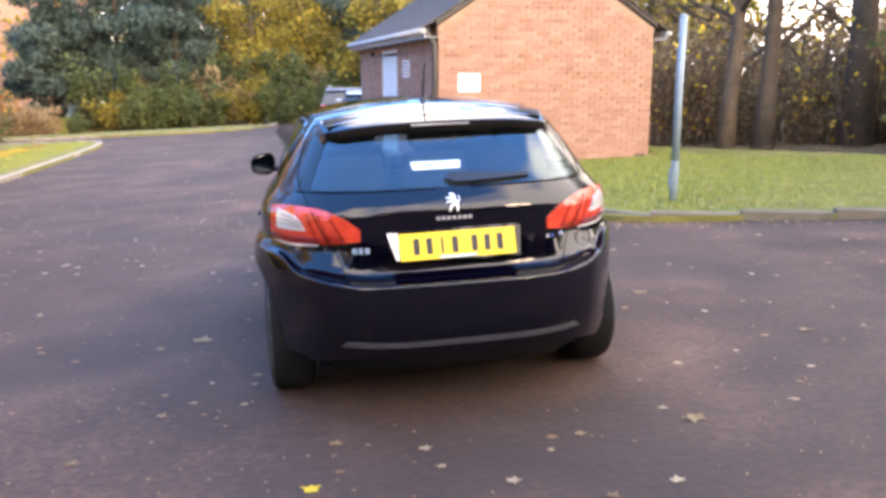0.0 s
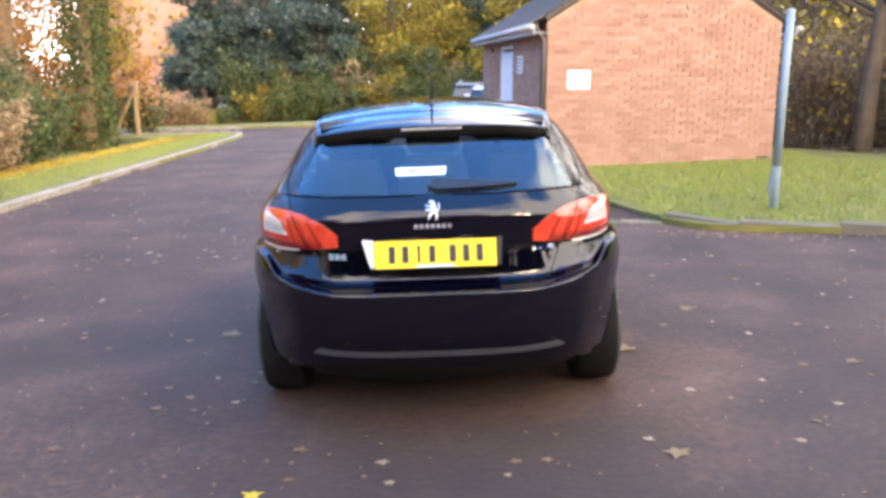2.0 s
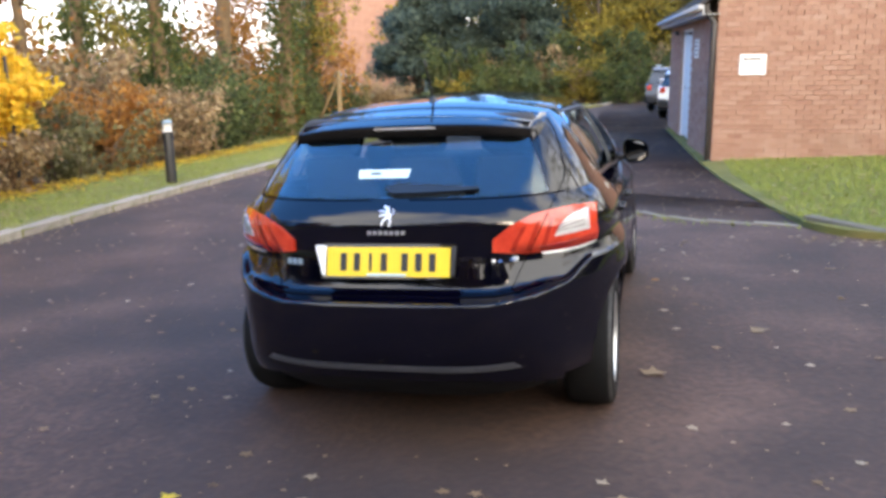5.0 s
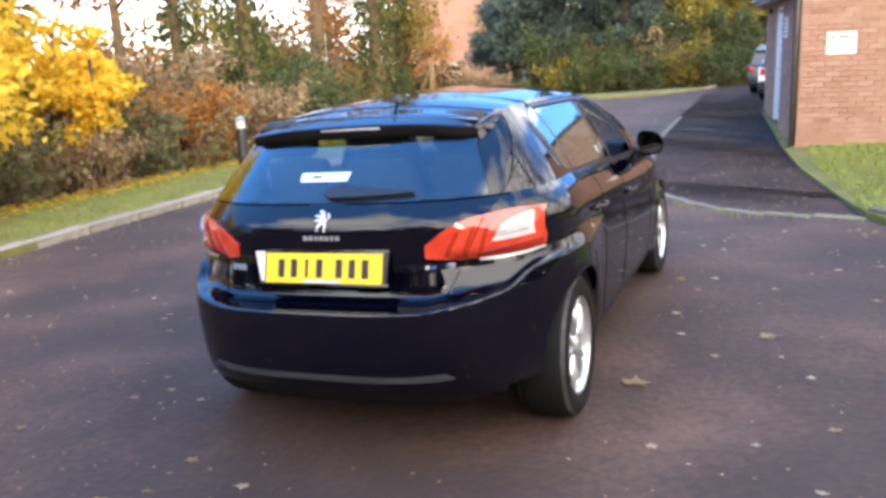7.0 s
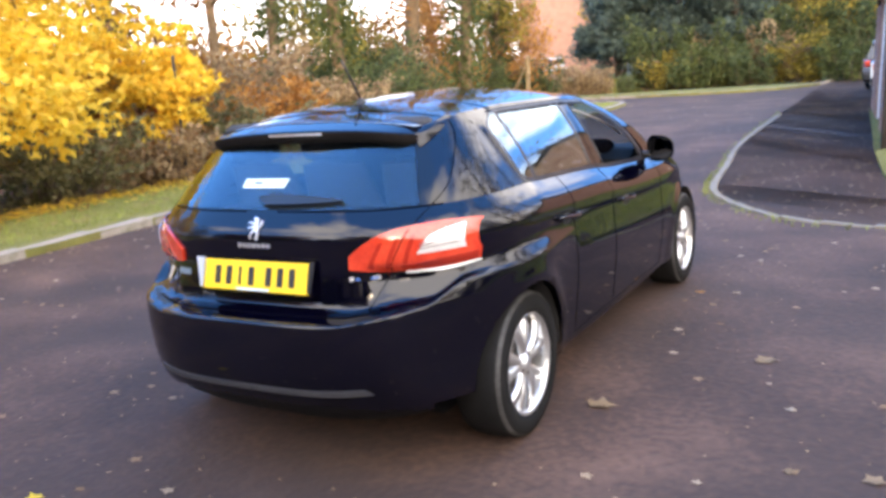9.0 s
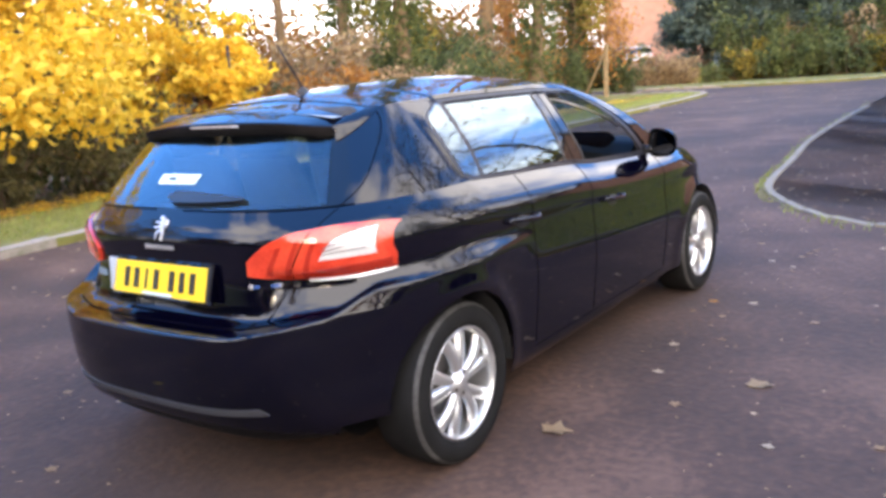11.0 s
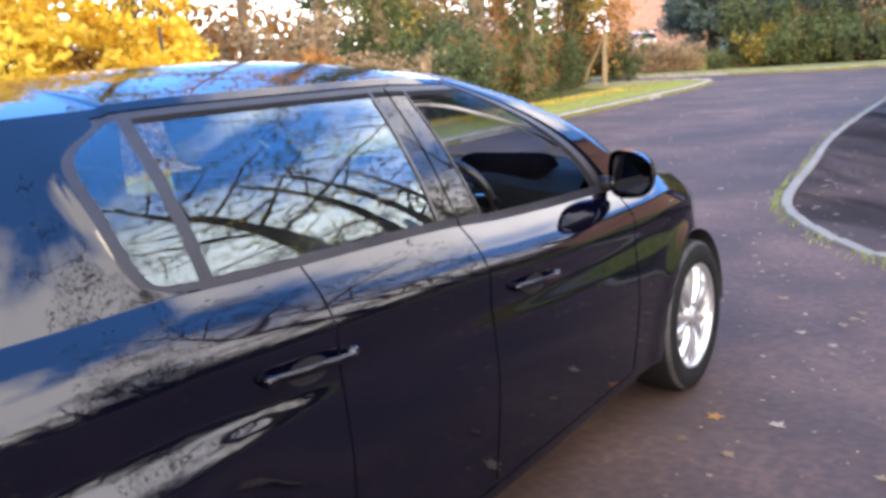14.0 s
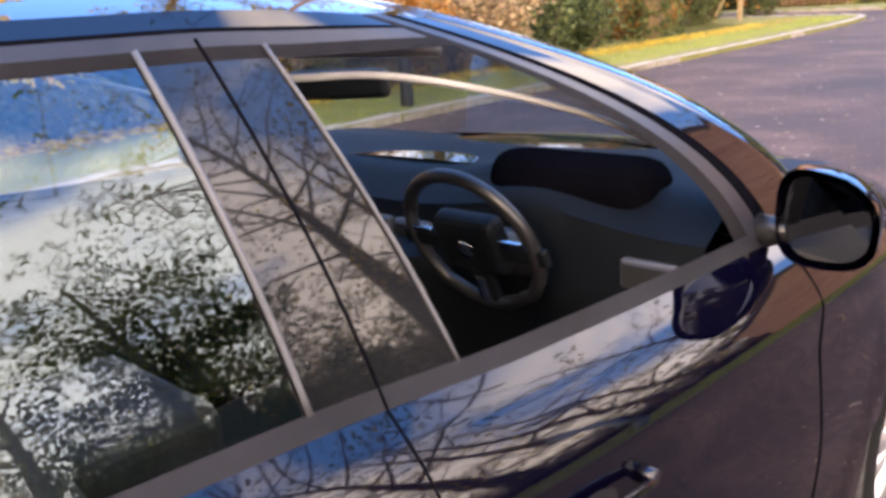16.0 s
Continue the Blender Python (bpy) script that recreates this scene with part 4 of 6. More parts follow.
    strip("shut_line", [house_point("side", 1.12, t) + Vector((0.0005, 0, 0)) for t in span(0.0, 0.93, 14)], 0.0036, M_GAP, root)
    split = curve((0.665, 0.495), (0.80, 0.555), (0.90, 0.602), (1.03, 0.664))
    strip("shut_line", [tail(split(z), z, 0.0005) for z in span(0.675, 1.025, 20)], 0.0036, M_GAP, root)
    strip("lamp_split", [tail(split(z), z, 0.0135) for z in span(0.818, 0.955, 10)], 0.005, M_GAP, root)
    strip("shut_line", [tail(x, 0.657 + ledge_rise(x), 0.0005) for x in span(-0.56, 0.56, 40)], 0.007, M_GAP, root, both=False)
    strip("shut_line", [house_point("rear", a, 0.0) + Vector((0, -0.001, 0.001)) for a in span(0.02, radians(52), 16)], 0.006, M_GAP, root)
    hatch_y = curve((0.0, -0.355), (0.22, -0.245), (0.48, -0.15), (0.78, -0.045), (0.90, -0.018), (1.0, -0.015))

    def hatch_edge(t):
        lo, hi = radians(20), radians(89.9)
        for _ in range(30):
            mid = (lo + hi) / 2
            lo, hi = (mid, hi) if house_point("rear", mid, t).y < hatch_y(t) else (lo, mid)
        return house_point("rear", lo, t)
    strip("shut_line", [hatch_edge(t) + Vector((0.001, -0.0005, 0.0005)) for t in span(0.0, 1.0, 24)], 0.0042, M_GAP, root)
    corner = hatch_edge(1.0)
    strip("shut_line", [(corner.x * s, corner.y, corner.z + (ROOF_Z(corner.y) - corner.z) * (1 - abs(s) ** 2.2) + 0.0005) for s in span(-1, 1, 24)], 0.0042, M_GAP, root, both=False)

    # -- tailgate furniture: plate, badges, plate ends (silver left, black right) --
    gate = doors["tailgate", False]

    def plate_pt(x, z, lift):
        y = -0.600 - (0.845 - z) * 0.30
        return Vector((x, y - 0.016 - lift, z))
    plate = patch("number_plate", lambda s, t: plate_pt(-0.262 + 0.524 * s, 0.733 + 0.114 * t, 0.0), 8, 2, M_PLATE, gate, "yellow rear number plate with black characters", thick=0.012)[0]
    def plate_bar(x, z, w, h):
        patch("plate_character", lambda s, t: plate_pt(x - w / 2 + w * s, z - h / 2 + h * t, 0.0035), 1, 1, M_INK, plate, thick=0.003, smooth=False)
    for k in range(7):
        x = -0.200 + 0.058 * k + (0.030 if k > 3 else 0)
        plate_bar(x + 0.012, 0.790, 0.027 if k not in (2,) else 0.011, 0.070)
    patch("plate_strip", lambda s, t: plate_pt(-0.085 + 0.165 * s, 0.736 + 0.009 * t, 0.0035), 1, 1, M_PAPER, plate, "white strip along the foot of the plate", thick=0.003, smooth=False)
    patch("plate_recess", lambda s, t: plate_pt(-0.285 + 0.57 * s, 0.722 + 0.137 * t, -0.010), 8, 2, M_PAINT, gate, thick=0.012)
    for sx in (1, -1):
        patch("chrome_end", lambda s, t: plate_pt(sx * (0.268 + (0.012 + (0.035 if sx < 0 else 0.008) * t) * (s if sx > 0 else 1 - s)), 0.738 + 0.115 * t, 0.002), 3, 4, M_BADGE if sx < 0 else M_TRIM, gate, "end of the plate surround, satin silver on the left and black on the right", thick=0.008)

    def badge(name, outline, cx, cz, size, lab, mat=M_CHROME, lift=0.006, wide=1.0):
        bm = bmesh.new()
        ring = [bm.verts.new(tail(cx + x * size * wide, cz + z * size, lift)) for x, z in outline]
        face = bm.faces.new(ring)
        ext = bmesh.ops.extrude_face_region(bm, geom=[face])
        bmesh.ops.translate(bm, verts=[g for g in ext["geom"] if isinstance(g, bmesh.types.BMVert)], vec=(0, 0.008, 0))
        part(name, bm_mesh(name, bm, mat), gate, lab)
    strokes = [((-0.30, 0.95), (0.25, 0.80), 0.26), ((0.10, 0.75), (0.35, -0.05), 0.34), ((0.05, 0.45), (-0.80, 0.55), 0.15), ((0.10, 0.20), (-0.75, 0.05), 0.15),
               ((0.30, 0.05), (-0.30, -0.45), 0.20), ((-0.30, -0.45), (-0.45, -0.95), 0.15), ((0.35, 0.0), (0.55, -0.50), 0.20), ((0.55, -0.50), (0.40, -1.0), 0.15), ((0.45, -0.10), (0.85, 0.35), 0.10), ((0.85, 0.35), (0.70, 0.75), 0.10)]
    bm = bmesh.new()
    for (x0, z0), (x1, z1), w in strokes:
        d = Vector((x1 - x0, z1 - z0)).normalized()
        nx, nz = -d.y * w / 2, d.x * w / 2
        ring = []
        for px, pz in ((x0 + nx, z0 + nz), (x0 - nx, z0 - nz), (x1 - nx * 0.8, z1 - nz * 0.8), (x1 + nx * 0.8, z1 + nz * 0.8)):
            ring.append((px, pz))
        low = [bm.verts.new(tail(-0.008 + px * 0.040, 0.968 + pz * 0.040, 0.001)) for px, pz in ring]
        high = [bm.verts.new(tail(-0.008 + px * 0.037, 0.968 + pz * 0.037, 0.008)) for px, pz in ring]
        bm.faces.new(high)
        for i in range(4):
            bm.faces.new((low[i], low[(i + 1) % 4], high[(i + 1) % 4], high[i]))
    part("emblem", bm_mesh("emblem", bm, M_BADGE), gate, "chrome emblem")
    for k in range(7):
        badge("badge_letter", [(-1, -1), (1, -1), (1, 1), (-1, 1)], -0.080 + 0.024 * k, 0.905, 0.0078, "", M_BADGE, 0.005)
    for k in range(3):
        badge("badge_letter", [(-1, -1.2), (1, -1.2), (1, 1.2), (-1, 1.2)], -0.455 + 0.027 * k, 0.778, 0.010, "", M_STEEL, 0.005)
    badge("engine_badge", [(-5, -0.7), (5, -0.7), (5, 0.7), (-5, 0.7)], 0.470, 0.785, 0.0095, "small chrome and blue badge", M_BADGE, 0.005)
    badge("engine_badge_mark", [(-2.5, -0.4), (4.5, -0.4), (4.5, 0.4), (-2.5, 0.4)], 0.470, 0.785, 0.0095, "", M_BLUE_MARK, 0.0065)

    # -- rear wiper, sticker inside the glass --
    def on_glass(x, t, lift):
        a = math.asin(min(1, (abs(x) / 0.76) ** (NX / 2)))
        p = house_point("rear", a, t)
        return Vector((math.copysign(p.x, x), p.y - lift, p.z + lift * 0.5))
    patch("wiper_arm", lambda s, t: on_glass(-0.02 + 0.37 * s, 0.150 - 0.02 * s + (t - 0.5) * 0.150 * min(1.0, 0.25 + 9 * s) * (1 - 0.8 * s ** 1.6), 0.018), 24, 3, M_TRIM, gate, "rear wiper arm and blade", thick=0.016)
    stk = patch("window_sticker", lambda s, t: on_glass(-0.140 + 0.178 * s, 0.305 + 0.125 * t, 0.003), 6, 2, M_PAPER, gate, "white paper sticker on the rear window")[0]
    patch("sticker_mark", lambda s, t: on_glass(-0.085 + 0.040 * s, 0.355 + 0.032 * t, 0.005), 3, 1, M_INK, stk)

    # -- rear bumper lower strip and underside --
    patch("bumper_strip", lambda s, t: tail((2 * s - 1) * (0.545 - 0.03 * t), 0.368 + 0.022 * t + 0.012 * abs(2 * s - 1) ** 4, 0.005), 40, 3, M_STRIP, doors["bumper", False], "dull grey plastic strip along the lower bumper", thick=0.010)

    def diffuser(s, t):
        x = (2 * s - 1) * 0.70
        top = tail(x, 0.350, -0.004)
        back = top.y + 0.10 * t ** 1.4
        return (top.x * (1 - 0.14 * t), back + 0.06 * t * t, 0.356 - 0.150 * t)
    patch("diffuser", diffuser, 44, 8, M_DIFFUSER, doors["bumper", False], "matt black plastic diffuser under the rear bumper")
    patch("lower_valance", lambda s, t: Vector((0.72, 1, 1)) * tail((2 * s - 1) * 0.56, 0.345, 0.0) + Vector((0, 0.03 + 0.30 * t, -0.005 - 0.06 * t)), 40, 4, M_CARPET, doors["bumper", False], "matt black undertray behind the bumper")
    patch("floor_pan", lambda s, t: ((2 * s - 1) * 0.64, -0.34 + 3.5 * t, 0.19), 4, 4, M_DIFFUSER, root, "dark underside of the body")

    # -- wheel arch linings --
    for a in AXLES:
        for sx in (1, -1):
            def liner(s, t, a=a, sx=sx):
                th = math.pi * (-0.02 + (1.04 if a else 0.95) * s)
                r = ARCH_R + 0.004
                return (sx * ((0.862 if a else 0.862 - 0.13 * max(0.0, -math.cos(th))) - 0.28 * t), a + r * math.cos(th), WHEEL_Z + r * math.sin(th))
            patch("arch_lining", liner, 24, 2, M_CARPET, root)
            patch("arch_lining", lambda s, t, a=a, sx=sx: (sx * 0.575, a + (2 * s - 1) * 0.33, 0.30 + 0.36 * t), 2, 2, M_CARPET, root)

    build_wheels(root)
    build_trim(root, doors)
    build_cabin(root)
    return root


def build_wheels(root):
    tyre = lathe_mesh("tyre", [(0.210, 0.005), (0.220, 0.014), (0.250, 0.019), (0.280, 0.015), (0.298, 0.003), (0.308, -0.02), (0.312, -0.06), (0.312, -0.13), (0.308, -0.17), (0.298, -0.19), (0.255, -0.205), (0.210, -0.195)], M_TYRE, 64)
    rim = lathe_mesh("rim", [(0.211, 0.004), (0.215, 0.009), (0.210, 0.012), (0.202, 0.005), (0.197, -0.012), (0.193, -0.10), (0.205, -0.19)], M_ALLOY, 64)
    disc = lathe_mesh("brake_disc", [(0.0, -0.085), (0.06, -0.075), (0.07, -0.09), (0.135, -0.09), (0.138, -0.115)], M_DISC, 40)
    hub = lathe_mesh("hub_cap", [(0.0, 0.006), (0.018, 0.006), (0.028, 0.003), (0.031, -0.004), (0.052, -0.008), (0.058, -0.02), (0.05, -0.05)], M_ALLOY, 32)
    # five pairs of spokes
    v, f = [], []
    for k in range(5):
        for d in (-1, 1):
            a0 = 2 * math.pi * k / 5 + math.pi / 2
            prof = []
            for i in range(9):
                t = i / 8
                r = 0.045 + 0.157 * t
                ang = a0 + d * (0.17 + 0.02 * t + 0.10 * t ** 2)
                w = 0.018 + 0.010 * t
                x = -0.010 + 0.010 * math.sin(math.pi * min(1, t * 1.1)) - 0.004 * t
                c, s = math.cos(ang), math.sin(ang)
                for e, h in ((-1, -0.022), (-0.85, -0.002), (0, 0.003), (0.85, -0.002), (1, -0.022)):
                    prof.append((x + h, c * r - s * e * w, s * r + c * e * w))
            b = len(v)
            v += prof
            for i in range(8):
                for j in range(4):
                    f.append((b + i * 5 + j, b + (i + 1) * 5 + j, b + (i + 1) * 5 + j + 1, b + i * 5 + j + 1))
    spokes = mesh_from("spokes", v, f, M_ALLOY, True)
    # grey ring: scuffing plus the sky highlight, both put into the colour
    band = lathe_mesh("shoulder_band", [(0.291, 0.0110), (0.2945, 0.0090), (0.2985, 0.0045), (0.3025, -0.0040)], M_SCUFF_SHEEN, 64)
    bolt = lathe_mesh("wheel_bolt", [(0.0, -0.004), (0.008, -0.004), (0.009, -0.015)], M_DISC, 8)
    for a in AXLES:
        for sx in (1, -1):
            hold = part("wheel", tyre.copy(), root, "black tyre on a silver multi-spoke alloy wheel")
            hold.matrix_basis = pose(sx * 0.860, a, WHEEL_Z) @ (Matrix.Identity(4) if sx > 0 else Matrix.Rotation(math.pi, 4, "Z")) @ Matrix.Rotation(0.35 if a else 0.1, 4, "X")
            part("rim", rim, hold, "silver alloy rim")
            part("shoulder_band", band, hold, "dusty grey scuffed tyre shoulder with its sky sheen painted in")
            part("spokes", spokes, hold)
            part("brake_disc", disc, hold)
            part("hub_cap", hub, hold)
            for k in range(5):
                b = 2 * math.pi * (k + 0.5) / 5 + math.pi / 2
                part("wheel_bolt", bolt, hold, m=Matrix.Translation((0, 0.042 * math.cos(b), 0.042 * math.sin(b))))


def build_trim(root, doors):
    # door mirrors
    for sx in (1, -1):
        rings = []
        for i in range(11):
            t = i / 10
            y = 1.925 + 0.155 * t
            k = (1 - t ** 2.6) ** 0.5
            rings.append((y - 0.02, 0.082 * k + 0.002, 0.072 * k + 0.002, 0.906 - 0.02 * t))
        v, f = [], []
        n = 24
        for y, rx, rz, cx in rings:
            for q in range(n):
                a = 2 * math.pi * q / n
                c, s = math.cos(a), math.sin(a)
                v.append((sx * (cx + rx * math.copysign(abs(c) ** 0.72, c)), y - 0.018 * c + 0.016 * (1 - (y - 1.905) / 0.155), 0.985 + rz * math.copysign(abs(s) ** 0.72, s) * (1.06 - 0.26 * c if s > 0 else 1.0 - 0.12 * c)))
        for i in range(len(rings) - 1):
            for q in range(n):
                f.append((i * n + q, i * n + (q + 1) % n, (i + 1) * n + (q + 1) % n, (i + 1) * n + q))
        shell = part("door_mirror", mesh_from("door_mirror", v, f if sx > 0 else [tuple(reversed(k)) for k in f], M_PAINT, True), root, "door mirror in body colour with a black base")
        g = [(sx * (0.906 + 0.070 * math.copysign(abs(math.cos(a)) ** 0.72, math.cos(a))), 1.928 - 0.018 * math.cos(a), 0.985 + 0.062 * math.copysign(abs(math.sin(a)) ** 0.72, math.sin(a)) * (1.06 - 0.26 * math.cos(a) if math.sin(a) > 0 else 1.0 - 0.12 * math.cos(a))) for a in [2 * math.pi * q / 24 for q in range(24)]]
        part("mirror_glass", mesh_from("mirror_glass", g, [tuple(range(24))], M_MIRROR), shell, "dark tinted mirror glass")
        v, f = [], []
        tube(v, f, [(sx * 0.775, 1.97, 0.945), (sx * 0.82, 1.98, 0.948), (sx * 0.88, 1.99, 0.95)], [0.032, 0.022, 0.020], 10)
        part("mirror_arm", mesh_from("mirror_arm", v, f, M_TRIM, True), shell)
        # door handles, each over a dark patch that paints the shade of its recess
        for y0, y1, key in ((0.355, 0.60, "door_rear"), (1.225, 1.455, "door_front")):
            def grip(s, t, y0=y0, y1=y1):
                y = y0 + (y1 - y0) * s
                z = (0.852 - 0.062 * (y - 0.4)) - 0.012 * s
                k = math.sin(math.pi * s) ** 0.35 if 0 < s < 1 else 0
                a = 2 * math.pi * t
                p = body_side(y, (z - 0.18) / (BELT_Z(y) - 0.18))
                return (sx * (p.x + 0.014 + 0.010 * k + 0.006 * math.cos(a)), y, z + 0.0098 * math.sin(a) * (0.55 + 0.45 * k))
            patch("door_handle", grip, 18, 10, M_PAINT, doors[key, sx < 0], "body-coloured pull handle")
            def cup_patch(s, t, y0=y0, y1=y1):
                a, r = 2 * math.pi * s, t
                y = (y0 + y1) / 2 - 0.004 + 0.056 * r * math.cos(a)
                z = 0.852 - 0.062 * (y - 0.4) - 0.016 + 0.027 * r * math.sin(a)
                p = body_side(y, (z - 0.18) / (BELT_Z(y) - 0.18))
                return (sx * (p.x + 0.0035 - 0.003 * r), y, z)
            patch("handle_cup", cup_patch, 20, 3, M_TRIM, doors[key, sx < 0], "dark patch painted as the shade in the finger recess")
            for y in (y0 + 0.012, y1 - 0.012):
                v, f = [], []
                z = 0.852 - 0.062 * (y - 0.4) - 0.006
                p = body_side(y, (z - 0.18) / (BELT_Z(y) - 0.18))
                tube(v, f, [(sx * (p.x - 0.004), y, z), (sx * (p.x + 0.022), y, z)], [0.013, 0.012], 8)
                part("handle_mount", mesh_from("handle_mount", v, f, M_PAINT, True), doors[key, sx < 0])
    # fuel flap, roof aerial
    base = part("aerial_base", lathe_mesh("aerial_base", [(0.024, 0.0), (0.021, 0.010), (0.012, 0.020), (0.006, 0.028)], M_BLACK, 20, "z"), root, "black roof aerial", m=pose(0, 0.20, 1.402) @ Matrix.Diagonal((0.8, 1.5, 1, 1)))
    v, f = [], []
    tube(v, f, [(0, 0.20, 1.424), (0, 0.14, 1.515), (0, 0.08, 1.60)], [0.006, 0.005, 0.004], 8)
    part("aerial_rod", mesh_from("aerial_rod", v, f, M_TRIM, True), root, "thin black aerial rod")


def rounded_box(name, size, mat, bevel, parent, m, label="", seg=3):
    return part(name, box_mesh(name, size, mat, bevel, segments=seg), parent, label, m)


def build_cabin(root):
    part("cabin_floor", box_mesh("cabin_floor", (1.30, 2.1, 0.06), M_CARPET, 0.02), root, m=pose(0, 1.3, 0.27))
    # dashboard: a swept cowl from door to door
    def dash(s, t):
        x = (2 * s - 1) * 0.735
        prof = [(2.44, 0.972), (2.2, 1.0), (1.97, 0.985), (1.88, 0.93), (1.86, 0.80), (1.90, 0.62), (1.98, 0.40)]
        k = t * (len(prof) - 1)
        i = min(int(k), len(prof) - 2)
        u = k - i
        y, z = (prof[i][c] + (prof[i + 1][c] - prof[i][c]) * u for c in (0, 1))
        bump = 0.055 * math.exp(-((x - 0.36) / 0.19) ** 2) * math.exp(-((y - 1.98) / 0.14) ** 2) * (1 if z > 0.85 else 0.4)
        return (x, y - 0.10 * math.exp(-((x) / 0.13) ** 2) * (1 if z < 0.86 else 0), z + bump)
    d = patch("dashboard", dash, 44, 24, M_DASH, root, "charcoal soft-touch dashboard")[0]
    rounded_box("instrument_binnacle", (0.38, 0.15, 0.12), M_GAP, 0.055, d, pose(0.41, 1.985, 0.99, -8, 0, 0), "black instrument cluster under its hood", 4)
    for x in (-0.62, -0.06, 0.06, 0.64):
        vent = rounded_box("air_vent", (0.11, 0.02, 0.055), M_GREY, 0.008, d, pose(x, 1.865, 0.87), "air vent with a grey rim")
        rounded_box("vent_core", (0.095, 0.022, 0.042), M_INK, 0.004, vent, pose(0, -0.003, 0))
    rounded_box("touch_screen", (0.22, 0.02, 0.13), M_INK, 0.008, d, pose(0, 1.748, 0.76, -12, 0, 0))
    # steering wheel, on the driver's side
    m = pose(0.36, 1.725, 0.925, -68, 0, 0) @ Matrix.Rotation(math.pi, 4, "Y")
    v, f = [], []
    n, q = 40, 10
    for i in range(n):
        a = 2 * math.pi * i / n
        flat = 0.138 if math.sin(a) > 0.8 else 0.145
        for j in range(q):
            b = 2 * math.pi * j / q
            r = flat + 0.013 * math.cos(b)
            v.append((r * math.cos(a), r * math.sin(a), 0.013 * math.sin(b)))
    for i in range(n):
        for j in range(q):
            f.append((i * q + j, ((i + 1) % n) * q + j, ((i + 1) % n) * q + (j + 1) % q, i * q + (j + 1) % q))
    wheel = part("steering_wheel", mesh_from("steering_wheel", v, f, M_TRIM, True), root, "leather-rimmed steering wheel", m)
    rounded_box("horn_pad", (0.15, 0.12, 0.05), M_DASH, 0.02, wheel, pose(0, 0, -0.005))
    for sx in (1, -1):
        rounded_box("wheel_spoke", (0.11, 0.035, 0.018), M_DASH, 0.006, wheel, pose(sx * 0.115, 0.005, 0))
        rounded_box("spoke_trim", (0.05, 0.010, 0.006), M_CHROME, 0.002, wheel, pose(sx * 0.105, -0.024, 0.011))
    rounded_box("wheel_spoke", (0.05, 0.11, 0.018), M_DASH, 0.006, wheel, pose(0, 0.095, 0))
    rounded_box("spoke_trim", (0.020, 0.055, 0.006), M_CHROME, 0.002, wheel, pose(0, 0.098, 0.011))
    part("badge", lathe_mesh("badge", [(0.0, 0.004), (0.016, 0.003), (0.018, 0.0)], M_CHROME, 16, "z"), wheel, m=pose(0, 0, 0.021))
    v, f = [], []
    tube(v, f, [(0.36, 1.74, 0.915), (0.36, 1.92, 0.84)], [0.045, 0.05], 12)
    part("steering_column", mesh_from("steering_column", v, f, M_TRIM, True), root)
    # seats
    def seat_back(s, t, w, h, thick):
        a = 2 * math.pi * s
        k = 1 - 0.25 * t ** 3
        x = math.copysign(abs(math.cos(a)) ** 0.5, math.cos(a)) * w / 2 * k
        y = math.copysign(abs(math.sin(a)) ** 0.6, math.sin(a)) * thick / 2 * (1 - 0.3 * t) - (0.03 if abs(x) < w * 0.28 and math.sin(a) > 0 else 0)
        return (x, y - 0.36 * h * t, h * t)
    def seat(name, x, y, w, front):
        m = Matrix.Translation((x, y, 0.30))
        st = part(name, box_mesh("cushion", (w, 0.50, 0.17), M_CLOTH, 0.05, (0, 0.10, 0.20), 4), root, "charcoal cloth seat", m)
        patch("backrest", lambda s, t: Vector(seat_back(s, t, w, 0.60, 0.15)) + Vector((0, -0.12, 0.26)), 28, 10, M_CLOTH, st)
        patch("backrest_top", lambda s, t: Vector(seat_back(s, 1.0, w * (1 - t), 0.60, 0.15 * (1 - t))) + Vector((0, -0.12, 0.26 + 0.02 * t)), 28, 3, M_CLOTH, st)
        rounded_box("headrest", (0.26, 0.10, 0.17), M_CLOTH, 0.045, st, pose(0, -0.37, 0.965, 15, 0, 0), seg=4)
        v, f = [], []
        for dx in (-0.07, 0.07):
            tube(v, f, [(dx, -0.335, 0.84), (dx, -0.365, 0.92)], [0.007, 0.007], 6)
        part("headrest_post", mesh_from("headrest_post", v, f, M_CHROME, True), st)
    for x in (0.36, -0.36):
        seat("front_seat", x, 1.10, 0.50, True)
    for x in (0.42, 0.0, -0.42):
        seat("rear_seat", x, 0.28, 0.40, False)
    # door cards and headlining
    for sx in (1, -1):
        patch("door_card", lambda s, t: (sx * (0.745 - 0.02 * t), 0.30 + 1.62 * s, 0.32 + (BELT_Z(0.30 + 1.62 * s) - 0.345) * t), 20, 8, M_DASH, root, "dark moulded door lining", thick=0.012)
        patch("parcel_support", lambda s, t: (sx * (0.66 - 0.02 * t), -0.34 + 0.58 * s, 0.35 + 0.60 * t), 8, 4, M_CARPET, root)
    patch("parcel_shelf", lambda s, t: ((2 * s - 1) * 0.66, -0.40 + 0.42 * t, 0.955 + 0.01 * t), 8, 4, M_CARPET, root, "dark carpeted parcel shelf", thick=0.02)
    patch("boot_trim", lambda s, t: ((2 * s - 1) * 0.60, -0.48 + 0.06 * t, 0.30 + 0.66 * t), 8, 4, M_CARPET, root)
    patch("headlining", lambda s, t: ((2 * s - 1) * 0.53, -0.20 + 1.58 * t, 1.315 + 0.035 * (1 - (2 * s - 1) ** 2)), 12, 12, M_LINING, root, "pale cloth headlining")
